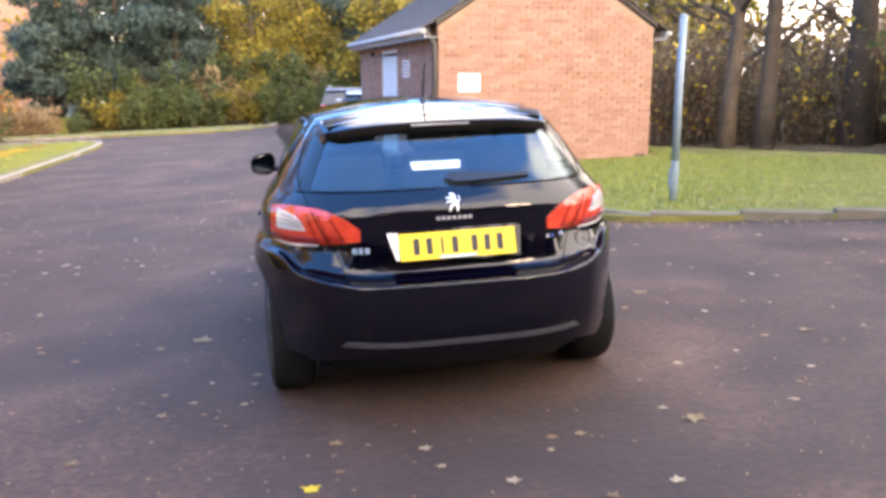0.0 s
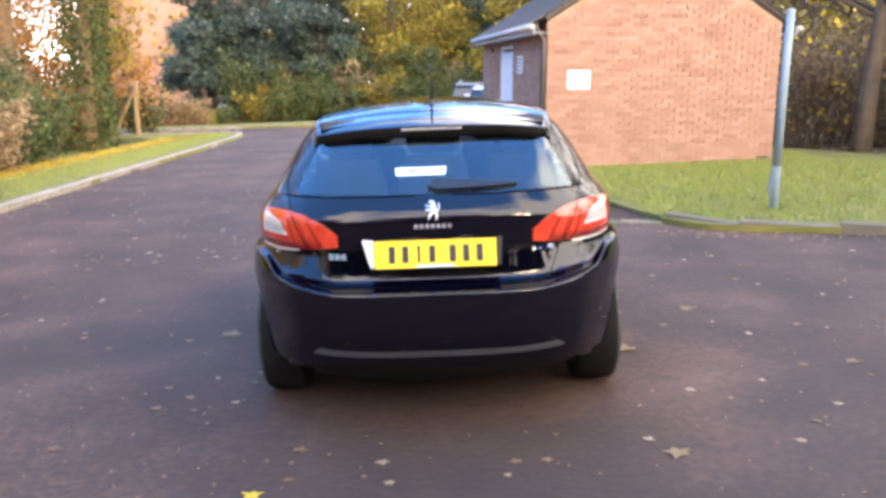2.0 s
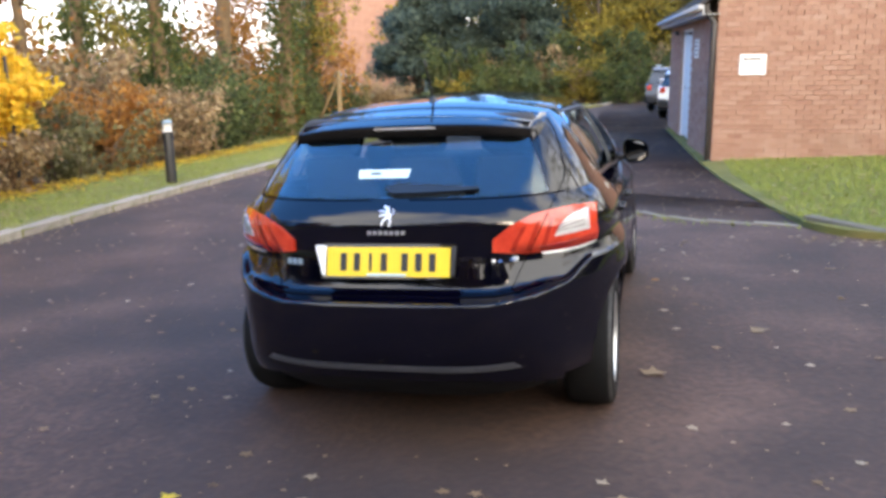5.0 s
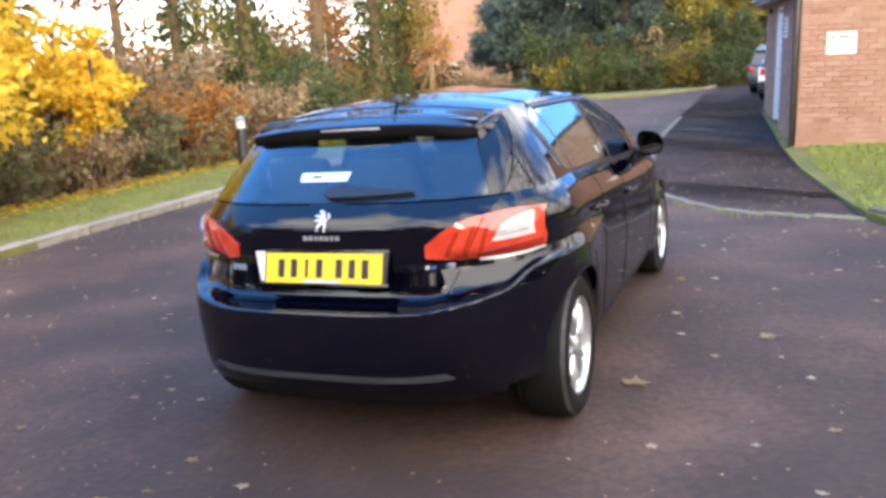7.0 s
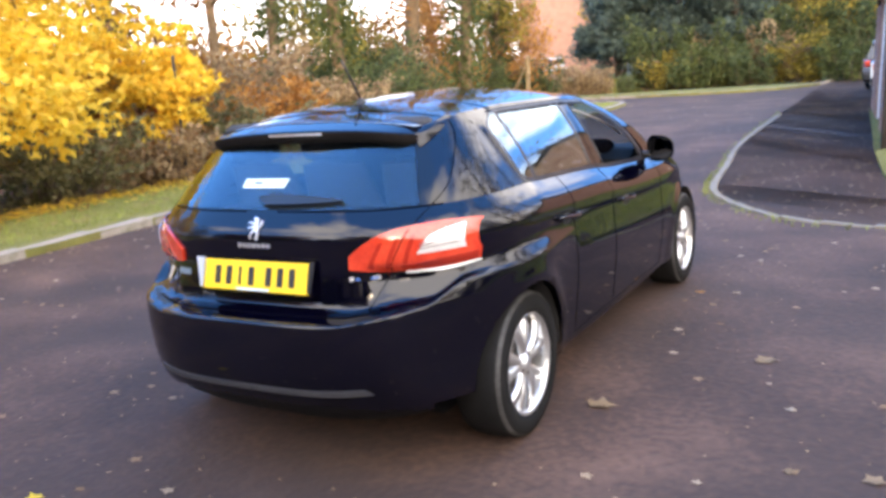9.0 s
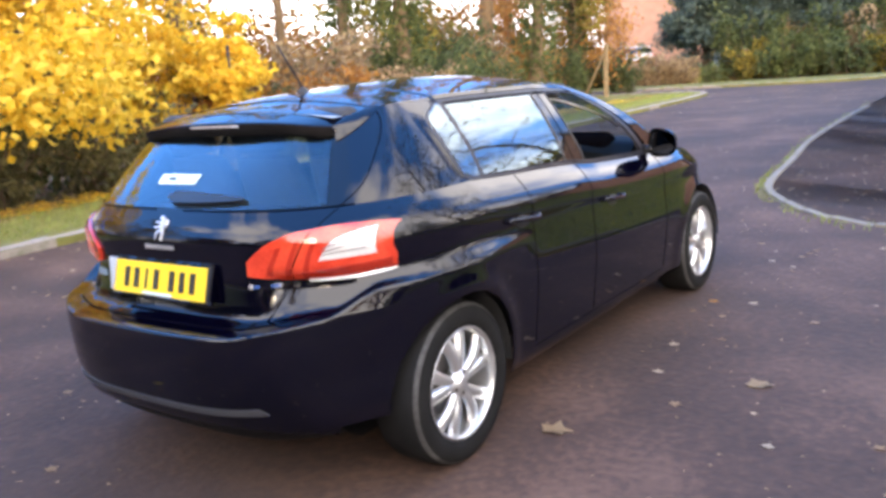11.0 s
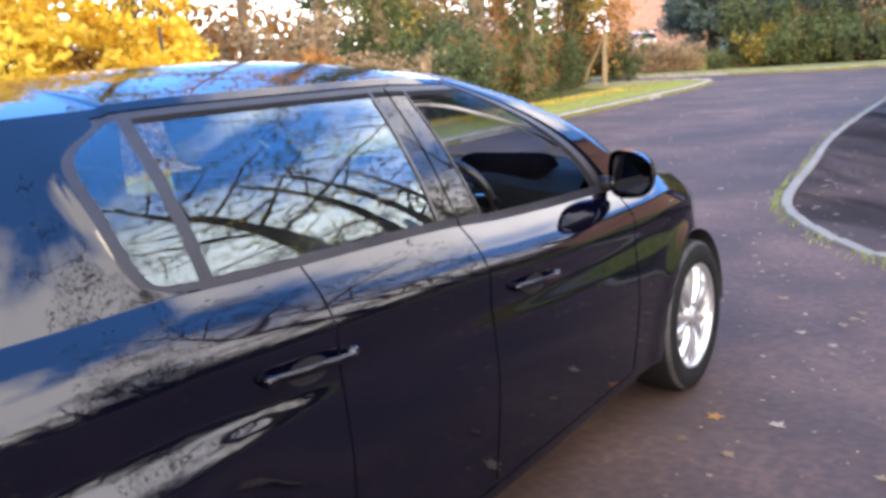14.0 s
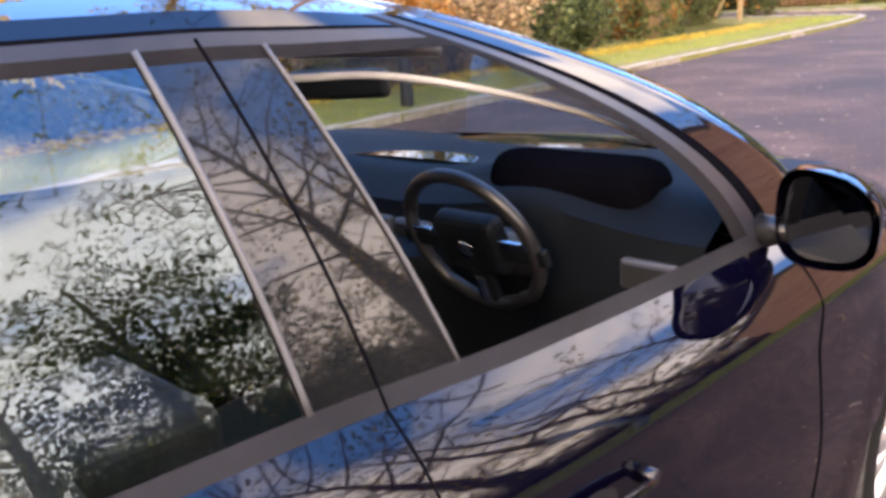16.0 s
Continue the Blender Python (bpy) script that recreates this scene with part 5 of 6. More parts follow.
    lining = [house_point("side", 1.20 + 0.77 * math.sin(a) ** 0.62, 0.20 + 0.69 * math.cos(a) ** 0.62) + Vector((-0.04, 0.055, -0.032)) for a in span(0.0, 1.38, 30)]
    strip("headlining_edge", lining, 0.010, M_LINING, root, "pale headlining edge round the front windows")
    rounded_box("rear_view_mirror", (0.22, 0.03, 0.06), M_INK, 0.014, root, pose(0.03, 1.72, 1.205, 8, 0, 24), "interior rear-view mirror")
    for x in (0.36, -0.36):
        rounded_box("sun_visor", (0.34, 0.14, 0.018), M_LINING, 0.007, root, pose(x, 1.44, 1.30, -14, 0, 0))


build_car()

# ---- brick outbuilding ----
B_AT, B_TURN, B_W, B_D, B_EAVE, B_APEX, B_BASE = (1.83, 10.38), 4.5, 4.05, 8.2, 2.38, 3.68, -0.20
B_M = pose(B_AT[0], B_AT[1], 0, 0, 0, B_TURN)
outbuilding = thing("outbuilding", None, "small single-storey orange brick outbuilding with a pitched dark roof", "outbuilding", m=B_M)


def gable_z(x):
    return B_EAVE + (B_APEX - B_EAVE) * (1 - abs(x / B_W * 2 - 1))


def wall_core(name, outline, thick, mat, turn):
    """Mortar core of a wall: an upright outline of (along, z), given a thickness."""
    v = [(x, 0.0, z) for x, z in outline] + [(x, thick, z) for x, z in outline]
    n = len(outline)
    f = [tuple(range(n)), tuple(reversed(range(n, 2 * n)))] + [(i, i + n, (i + 1) % n + n, (i + 1) % n) for i in range(n)]
    return part(name, mesh_from(name, v, f, mat), outbuilding, m=turn)


front_turn = Matrix.Identity(4)
side_turn = Matrix.Translation((0, B_D, 0)) @ Matrix.Rotation(-math.pi / 2, 4, "Z")
back_turn = Matrix.Translation((B_W, B_D, 0)) @ Matrix.Rotation(math.pi, 4, "Z")
right_turn = Matrix.Translation((B_W, 0, 0)) @ Matrix.Rotation(math.pi / 2, 4, "Z")
gable_wall = wall_core("gable_wall", [(0, B_BASE), (B_W, B_BASE), (B_W, B_EAVE), (B_W / 2, B_APEX), (0, B_EAVE)], 0.22, M_MORTAR, front_turn)
DOOR_Y0, DOOR_Y1, DOOR_H = 3.5, 5.3, 2.08
s0, s1 = B_D - DOOR_Y1, B_D - DOOR_Y0
side_wall = wall_core("side_wall", [(0.22, B_BASE), (s0, B_BASE), (s0, DOOR_H - 0.02), (s1, DOOR_H - 0.02), (s1, B_BASE), (B_D - 0.22, B_BASE), (B_D - 0.22, B_EAVE), (0.22, B_EAVE)], 0.22, M_MORTAR, side_turn)
wall_core("back_wall", [(0, B_BASE), (B_W, B_BASE), (B_W, B_EAVE), (B_W / 2, B_APEX), (0, B_EAVE)], 0.22, M_BRICK_JOINED, back_turn)
wall_core("right_wall", [(0.22, B_BASE), (B_D - 0.22, B_BASE), (B_D - 0.22, B_EAVE), (0.22, B_EAVE)], 0.22, M_BRICK_JOINED, right_turn)

BRICK = box_mesh("brick", (0.2150, 0.03, 0.0650), M_BRICK, 0.004, segments=1)


def joined_boxes(name, boxes, mat, parent):
    v, f = [], []
    for x, y, z, sx, sy, sz in boxes:
        b = len(v)
        for dx in (-1, 1):
            for dy in (-1, 1):
                for dz in (-1, 1):
                    v.append((x + dx * sx / 2, y + dy * sy / 2, z + dz * sz / 2))
        f += [(b, b + 1, b + 3, b + 2), (b + 4, b + 6, b + 7, b + 5), (b, b + 4, b + 5, b + 1), (b + 2, b + 3, b + 7, b + 6), (b, b + 2, b + 6, b + 4), (b + 1, b + 5, b + 7, b + 3)]
    ob = part(name, mesh_from(name, v, f, mat), parent)
    return tagged(ob, kind="stuff")


def lay_bricks(wall, width, top, holes, single_limit, z_low, z_high):
    """Stretcher bond, each brick standing a little proud of the mortar and not quite true."""
    rng = random.Random(7)
    rest, n = [], 0
    course = 0
    z = B_BASE + 0.04
    while z < B_APEX:
        x = 0.0 if course % 2 == 0 else -0.1125
        while x < width - 0.02:
            a, b = max(x, 0.0), min(x + 0.215, width)
            x += 0.225
            if b - a < 0.05 or z + 0.03 > min(top(a), top(b)):
                continue
            if any(a < h1 and b > h0 and z < hz1 and z + 0.065 > hz0 for h0, h1, hz0, hz1 in holes):
                continue
            c, w = (a + b) / 2, b - a
            proud = rng.uniform(-0.002, 0.003)
            if n < single_limit and z_low < z < z_high and abs(w - 0.215) < 1e-3:
                part("brick", BRICK, wall, m=Matrix.Translation((c, -0.002 - proud, z)))
                n += 1
            else:
                rest.append((c, -0.002 - proud, z, w - 0.002, 0.03, 0.065))
        z += 0.075
        course += 1
    joined_boxes("brickwork", rest, M_BRICK_JOINED, wall)


# roof: two slopes of stepped tile courses, verge boards, fascia and gutter
def roof_slope(sx):
    v, f = [], []
    pitch = math.atan2(B_APEX - B_EAVE, B_W / 2)
    length = (B_W / 2 + 0.28) / math.cos(pitch)
    n = 14
    for k in range(n):
        for j in range(34):
            d0, d1 = length * k / n - 0.02, length * (k + 1) / n + 0.05
            y0, y1 = -0.06 + (B_D + 0.12) * j / 34 + 0.004, -0.06 + (B_D + 0.12) * (j + 1) / 34 - 0.004
            b = len(v)
            for d, h in ((d0, 0.0), (d1, 0.035)):
                for y in (y0, y1):
                    for e in (0.0, 0.02):
                        x = B_W / 2 + sx * d * math.cos(pitch)
                        v.append((x, y, B_APEX + 0.10 - d * math.sin(pitch) + h + e))
            f += [(b, b + 2, b + 3, b + 1), (b + 4, b + 5, b + 7, b + 6), (b + 1, b + 3, b + 7, b + 5), (b, b + 4, b + 6, b + 2), (b, b + 1, b + 5, b + 4), (b + 2, b + 6, b + 7, b + 3)]
    ob = part("roof_slope", mesh_from("roof_slope", v, f, M_TILE), outbuilding, "dark concrete roof tiles")
    tagged(ob, kind="stuff")
    low = length
    bx = B_W / 2 + sx * low * math.cos(pitch)
    bz = B_APEX + 0.10 - low * math.sin(pitch)
    return bx, bz


for sx in (-1, 1):
    bx, bz = roof_slope(sx)
    part("fascia", box_mesh("fascia", (0.025, B_D + 0.1, 0.16), M_FASCIA, 0.004), outbuilding, "weathered white fascia board", m=pose(bx - sx * 0.03, B_D / 2, bz - 0.07))
    part("soffit", box_mesh("soffit", (0.26, B_D + 0.1, 0.015), M_FASCIA, 0.003), outbuilding, m=pose(bx - sx * 0.15, B_D / 2, bz - 0.13))
    gv, gf = [], []
    tube(gv, gf, [(bx + sx * 0.03, -0.05, bz - 0.03), (bx + sx * 0.03, B_D + 0.05, bz - 0.03)], [0.05, 0.05], 10)
    part("gutter", mesh_from("gutter", gv, gf, M_FASCIA, True), outbuilding, "grey plastic gutter")
    pv, pf = [], []
    ends = [(0.0 if sx < 0 else B_W), B_W / 2]
    verge_pts = [(ends[0] + sx * 0.05, -0.02, B_EAVE + 0.015), (ends[1], -0.02, B_APEX + 0.04)]
    tube(pv, pf, verge_pts, [0.045, 0.045], 4)
    part("verge_board", mesh_from("verge_board", pv, pf, M_TILE), outbuilding, "mortared roof verge")
ridge_v, ridge_f = [], []
tube(ridge_v, ridge_f, [(B_W / 2, -0.05, B_APEX + 0.14), (B_W / 2, B_D + 0.05, B_APEX + 0.14)], [0.11, 0.11], 8)
part("ridge", mesh_from("ridge", ridge_v, ridge_f, M_TILE, True), outbuilding)
pv, pf = [], []
tube(pv, pf, [(-0.19, 0.08, B_EAVE - 0.03), (-0.19, 0.08, B_EAVE - 0.14), (-0.065, 0.03, B_EAVE - 0.34), (-0.065, 0.03, B_BASE + 0.12), (-0.14, 0.03, B_BASE + 0.05)], [0.050] * 5, 10)
part("downpipe", mesh_from("downpipe", pv, pf, M_PIPE, True), outbuilding, "dark downpipe at the corner of the gable")
# door in the side wall, with its jambs, vent and lamp
part("door_frame", box_mesh("door_frame", (0.08, 1.8, 0.06), M_WHITE, 0.006), outbuilding, "white door frame", m=pose(0.06, (DOOR_Y0 + DOOR_Y1) / 2, DOOR_H - 0.05))
for y in (DOOR_Y0 + 0.03, DOOR_Y1 - 0.03):
    part("door_jamb", box_mesh("door_jamb", (0.08, 0.06, DOOR_H + 0.10), M_WHITE, 0.006), outbuilding, m=pose(0.06, y, (DOOR_H - 0.10) / 2 - 0.09))
for ly, hs in ((DOOR_Y0 + 0.48, 1), (DOOR_Y1 - 0.48, -1)):
    leaf = part("door", box_mesh("door", (0.05, 0.83, DOOR_H + 0.02), M_DOOR, 0.006), outbuilding, "pale blue painted leaf of a double door", m=pose(0.07, ly, (DOOR_H - 0.10) / 2 - 0.09))
    part("upper_panel", box_mesh("upper_panel", (0.012, 0.60, 0.80), M_DOOR, 0.004), leaf, m=pose(-0.028, 0, 0.50))
    part("lower_panel", box_mesh("lower_panel", (0.012, 0.60, 0.80), M_DOOR, 0.004), leaf, m=pose(-0.028, 0, -0.50))
    part("door_handle", box_mesh("door_handle", (0.05, 0.12, 0.025), M_CHROME, 0.008), leaf, "metal lever handle", m=pose(-0.05, 0.34 * hs, -0.02))
vent = part("wall_vent", box_mesh("wall_vent", (0.03, 0.62, 0.34), M_WHITE, 0.006), outbuilding, "white slatted wall vent", m=pose(-0.02, 2.55, 1.66))
for k in range(4):
    part("slat", box_mesh("slat", (0.03, 0.56, 0.022), M_PIPE, 0.004), vent, m=pose(-0.014, 0, -0.11 + 0.073 * k, 0, 25, 0))
part("wall_lamp", box_mesh("wall_lamp", (0.08, 0.16, 0.10), M_BLACK, 0.02), outbuilding, "small black wall lamp", m=pose(-0.05, 6.2, 2.02))
part("air_brick", box_mesh("air_brick", (0.215, 0.03, 0.14), M_PIPE, 0.006), outbuilding, "dark air brick near the ground", m=pose(B_W - 0.17, -0.012, B_BASE + 0.22))
wall_sign = thing("wall_sign", box_mesh("wall_sign", (0.40, 0.012, 0.315), M_WHITE, 0.003), "white notice board with dark print on the brick wall", "sign", m=B_M @ pose(0.535, -0.028, 1.40))
for k, (bx0, bw) in enumerate(((-0.145, 0.032), (-0.105, 0.030), (-0.067, 0.014), (-0.035, 0.032), (0.003, 0.032), (0.042, 0.030), (0.080, 0.026))):
    part("print_bar", box_mesh("print_bar", (bw, 0.004, 0.042), M_GREY, 0.001), wall_sign, m=pose(bx0 + 0.02, -0.0065, 0.085))

# ---- street furniture ----
lx, ly = 3.66, 4.95
lv, lf = [], []
tube(lv, lf, [(0, 0, -0.2), (0, 0, 0.45), (0, 0, 0.47)], [0.047, 0.047, 0.046], 14)
steel_post = thing("steel_post", mesh_from("steel_post", lv, lf, M_STEEL, True), "slim plain blue-grey steel post standing in the lawn", "post", m=pose(lx, ly, G(lx, ly) + 0.065))
lv, lf = [], []
tube(lv, lf, [(0, 0, 0.45), (0, 0, 1.3), (0.012, 0, 2.06)], [0.047, 0.044, 0.043], 14)
part("shaft", mesh_from("shaft", lv, lf, M_STEEL, True), steel_post)
part("cap", lathe_mesh("cap", [(0.047, 2.05), (0.047, 2.075), (0.030, 2.095), (0.0, 2.10)], M_STEEL, 14, "z"), steel_post, m=pose(0.012, 0, 0))
part("access_door", box_mesh("access_door", (0.012, 0.07, 0.22), M_STEEL, 0.004), steel_post, m=pose(-0.050, 0, 0.25))

bx, by = -6.55, 8.15
bollard = thing("bollard", lathe_mesh("bollard", [(0.085, -0.15), (0.085, 0.80), (0.078, 0.82)], M_BLACK, 20, "z"), "black bollard light with a pale top on the grass verge", "bollard", m=pose(bx, by, G(bx, by) + 0.085))
part("lens", lathe_mesh("lens", [(0.070, 0.82), (0.070, 0.95), (0.074, 0.955)], M_WHITE, 20, "z"), bollard, "pale translucent lens")
part("cap", lathe_mesh("cap", [(0.082, 0.945), (0.082, 0.975), (0.060, 1.0), (0.0, 1.01)], M_STEEL, 20, "z"), bollard, "grey cap")

px, py = -11.2, 27.6
post = thing("braced_post", box_mesh("braced_post", (0.13, 0.13, 2.1), M_WOOD, 0.012, (0, 0, 0.95)), "weathered wooden post with a slanting brace on the verge", "fence post", m=pose(px, py, G(px, py) + 0.05))
bv, bf = [], []
tube(bv, bf, [(-0.95, 0.1, 0.0), (-0.04, 0.02, 1.75)], [0.05, 0.05], 6)
part("brace", mesh_from("brace", bv, bf, M_WOOD), post)
wx, wy = -11.4, 42.5
thing("cabinet_box", box_mesh("cabinet_box", (0.9, 0.5, 0.8), M_STEEL, 0.03, (0, 0, 0.3)), "pale grey service cabinet under the dark trees", "utility box", m=pose(wx, wy, G(wx, wy) + 0.75))


# ---- parked cars beyond ----
M_SILVER = material("silver_car_paint", (0.42, 0.44, 0.46), (0.56, 0.58, 0.60), 0.3, metal=0.6, bump=0.0, coat=1.0)
M_CAR_WHITE = material("pale_car_paint", (0.60, 0.62, 0.64), (0.75, 0.76, 0.77), 0.3, bump=0.0, coat=1.0)
M_DARK_GLASS = material("dark_car_glass", (0.015, 0.018, 0.022), (0.03, 0.035, 0.04), 0.06, bump=0.0, spec=0.8)


def far_car(name, m, paint, label, length, width, height):
    """A plain estate-shaped car: body shell, glasshouse, wheels, lamps, bars for the plate."""
    root = thing(name, None, label, "car", m=m)
    h = height

    def shell(prof, w0, w1, nm, mat, lab="", z_mid=0.6):
        n = len(prof)
        v, f = [], []
        for sx in (-1, 1):
            for e in (1.0, 0.93):
                for y, z in prof:
                    w = (w0 if z < z_mid * h else w0 + (w1 - w0) * (z - z_mid * h) / (h * (1 - z_mid))) / 2
                    v.append((sx * (w if e == 1.0 else w + 0.012) * (1.0 if e == 1.0 else 1.0), length * (0.5 + (y - 0.5) * (1.0 if e == 1.0 else 0.97)), z if e == 1.0 else z * 0.985 + 0.01))
        L0, L1, R0, R1 = 0, n, 2 * n, 3 * n
        f.append(tuple(L1 + k for k in range(n)))
        f.append(tuple(R1 + k for k in reversed(range(n))))
        for k in range(n):
            q = (k + 1) % n
            f += [(L0 + k, L0 + q, L1 + q, L1 + k), (R1 + k, R1 + q, R0 + q, R0 + k), (L0 + q, L0 + k, R0 + k, R0 + q)]
        part(nm, mesh_from(nm, v, f, mat), root, lab)
    shell([(0.0, 0.35), (-0.0, 0.62), (0.01, 0.95), (0.04, 1.00), (0.72, 1.00), (0.93, 0.85), (0.995, 0.65), (1.0, 0.35), (0.9, 0.24), (0.1, 0.24)], width, width, "body", paint)
    shell([(0.02, 0.99), (0.075, h - 0.13), (0.12, h - 0.06), (0.48, h - 0.05), (0.56, h - 0.10), (0.74, 0.99)], width - 0.10, width - 0.42, "glasshouse", M_DARK_GLASS, "dark tinted windows", 0.6)
    shell([(0.05, h - 0.12), (0.09, h - 0.03), (0.25, h), (0.46, h - 0.005), (0.56, h - 0.09), (0.5, h - 0.10)], width - 0.36, width - 0.42, "roof", paint, "", 0.9)
    ty = lathe_mesh("tyre", [(0.20, 0.0), (0.30, 0.01), (0.335, -0.02), (0.34, -0.18), (0.30, -0.2)], M_TYRE, 28)
    rm = lathe_mesh("rim", [(0.0, 0.0), (0.05, 0.005), (0.18, -0.01), (0.215, 0.004)], M_ALLOY, 20)
    for yy in (0.19, 0.80):
        for sx in (1, -1):
            wheel = part("wheel", ty, root, m=pose(sx * (width / 2 - 0.005), length * yy, 0.34) @ (Matrix.Identity(4) if sx > 0 else Matrix.Rotation(math.pi, 4, "Z")))
            part("rim", rm, wheel, "silver wheel rim")
    for sx in (1, -1):
        part("tail_lamp", box_mesh("tail_lamp", (0.16, 0.12, 0.18), M_LAMP_RED, 0.03), root, "red tail lamp", m=pose(sx * (width / 2 - 0.12), 0.02, 0.86))
        part("head_lamp", box_mesh("head_lamp", (0.3, 0.15, 0.14), M_LAMP_CLEAR, 0.03), root, "clear head lamp", m=pose(sx * (width / 2 - 0.2), length - 0.06, 0.70))
        part("door_mirror", box_mesh("door_mirror", (0.2, 0.09, 0.14), paint, 0.03), root, m=pose(sx * (width / 2 + 0.08), length * 0.66, 1.05))
        part("roof_bar", box_mesh("roof_bar", (0.04, 1.6, 0.04), M_STEEL, 0.012), root, "grey roof bar", m=pose(sx * (width / 2 - 0.26), length * 0.30, h + 0.02))
    bump = part("rear_bumper", box_mesh("rear_bumper", (width - 0.02, 0.16, 0.26), M_BLACK, 0.05), root, "dark lower bumper", m=pose(0, 0.02, 0.45))
    pl = part("number_plate", box_mesh("number_plate", (0.52, 0.012, 0.11), M_PLATE, 0.003), root, "yellow number plate", m=pose(0, -0.016, 0.74))
    for k in range(7):
        part("plate_character", box_mesh("plate_character", (0.035, 0.004, 0.07), M_INK, 0.001), pl, m=pose(-0.19 + 0.063 * k, -0.007, 0))
    return root


M_NAVY_FAR = material("dark_blue_car_paint", (0.008, 0.012, 0.025), (0.014, 0.020, 0.040), 0.3, bump=0.0, coat=1.0)
far_car("estate_car", pose(1.35, 27.6, G(1.35, 27.6), 0, 0, -7), M_NAVY_FAR, "dark blue estate car parked beyond the outbuilding", 4.5, 1.84, 1.60)
far_car("hatchback_car", pose(1.78, 23.0, G(1.78, 23.0), 0, 0, -4), M_SILVER, "silver hatchback parked close behind the outbuilding", 4.1, 1.76, 1.45)
far_car("hatchback_car", pose(-21.5, 57.0, G(-21.5, 57.0) + 0.75, 0, 0, 70), M_CAR_WHITE, "pale hatchback parked in front of a distant brick house", 4.1, 1.75, 1.5)

# ---- distant brick house on a low bank ----
sheet("bank", [(-60, 41), (-6, 41), (-5, 44), (-5, 120), (-60, 120)], 0.72, M_GRASS_SOIL, "low grassy bank beyond the drive", "grass", thick=0.9)
M_HOUSE = material("pink_house_brick", (0.24, 0.125, 0.09), (0.37, 0.21, 0.155), 0.9, scale=2.0, fine=18, bump=0.3)
hx, hy = -20.4, 62.0
house = thing("house", None, "pinkish red brick house beyond the trees", "house", m=pose(hx, hy, G(hx, hy) + 0.6, 0, 0, 18))
v = [(-6, 0, 0), (6, 0, 0), (6, 0, 9.4), (0, 0, 13.0), (-6, 0, 9.4), (-6, 9, 0), (6, 9, 0), (6, 9, 9.4), (0, 9, 13.0), (-6, 9, 9.4)]
part("wall", mesh_from("wall", v, [(0, 1, 2, 3, 4), (9, 8, 7, 6, 5), (0, 5, 6, 1), (1, 6, 7, 2), (5, 0, 4, 9)], M_HOUSE), house, "pinkish red brick gable wall")
for sx in (-1, 1):
    part("roof", mesh_from("roof", [(0, -0.3, 13.15), (sx * 6.5, -0.3, 9.2), (sx * 6.5, 9.3, 9.2), (0, 9.3, 13.15), (0, -0.3, 13.3), (sx * 6.5, -0.3, 9.35), (sx * 6.5, 9.3, 9.35), (0, 9.3, 13.3)], [(0, 1, 2, 3), (4, 7, 6, 5), (0, 4, 5, 1), (1, 5, 6, 2), (2, 6, 7, 3), (3, 7, 4, 0)], M_TILE), house, "dark tiled roof")

# ---- hedge and trees along the verge ----
HEDGE = "shrubs of the hedge beside the drive"
rngp = random.Random(11)
mats = [(L_GREEN, "dark green evergreen shrub in the roadside hedge"), (L_BROWN, "brown half-bare shrub in the roadside hedge"), (L_GREEN, "dark green evergreen shrub in the roadside hedge"), (L_ORANGE, "russet-leaved shrub in the roadside hedge")]
for k in range(19):
    y = -7.5 + 1.85 * k + rngp.uniform(-0.3, 0.3)
    x = -9.35 - 0.02 * max(0, y) - 0.20 * max(0, y - 13) + rngp.uniform(-0.25, 0.25)
    mt, lb = mats[(k * 7 // 3) % 4]
    if 0 < y < 9.5:
        mt, lb = ((L_BRAMBLE, "dull green bramble in the roadside hedge"), (L_BRAMBLE, "dull green bramble in the roadside hedge"), mats[1])[k % 3]
    make_shrub("hedge_shrub", x, y, rngp.uniform(1.05, 1.35), rngp.uniform(1.7, 2.4) * (0.62 if 0 < y < 9.5 else 1), mt, 2400 if 0 < y < 9.5 else 3200, 0.11, 100 + k, lb, HEDGE)
for k in range(10):
    y = -6 + 3.6 * k + rngp.uniform(-0.5, 0.5)
    x = -11.6 - 0.22 * max(0, y - 12) + rngp.uniform(-0.4, 0.4)
    mt, lb = mats[(k * 5 // 2 + 1) % 4]
    make_shrub("hedge_shrub", x, y, 1.8, rngp.uniform(2.4, 3.3), mt, 3600, 0.15, 140 + k, lb, HEDGE)

make_tree("maple_tree", -9.6, 3.0, 6.5, 0.12, 2.7, L_YELLOW, 14500, 0.15, 21, "yellow autumn maple overhanging the hedge", low=0.15, limbs=17, clump=0.34)
make_tree("maple_tree", -9.8, 7.4, 1.75, 0.07, 2.0, L_YELLOW, 4600, 0.145, 22, "low spreading yellow maple overhanging the hedge", low=0.66, limbs=12, clump=0.30)
make_tree("maple_tree", -10.6, -1.6, 7.0, 0.13, 3.0, L_YELLOW, 10000, 0.16, 23, "yellow autumn maple overhanging the hedge", low=0.14, limbs=13, clump=0.36)
make_tree("maple_tree", -12.8, 5.6, 7.5, 0.13, 3.0, L_YELLOW, 12000, 0.17, 25, "yellow autumn maple behind the hedge", low=0.10, limbs=16, clump=0.42)
make_tree("leaning_tree", -12.6, 12.3, 10, 0.15, 2.4, L_ORANGE, 700, 0.16, 24, "slender leaning tree with a few russet leaves", low=0.35, lean=(-0.9, 0.4), bark=M_BARK_LIT)
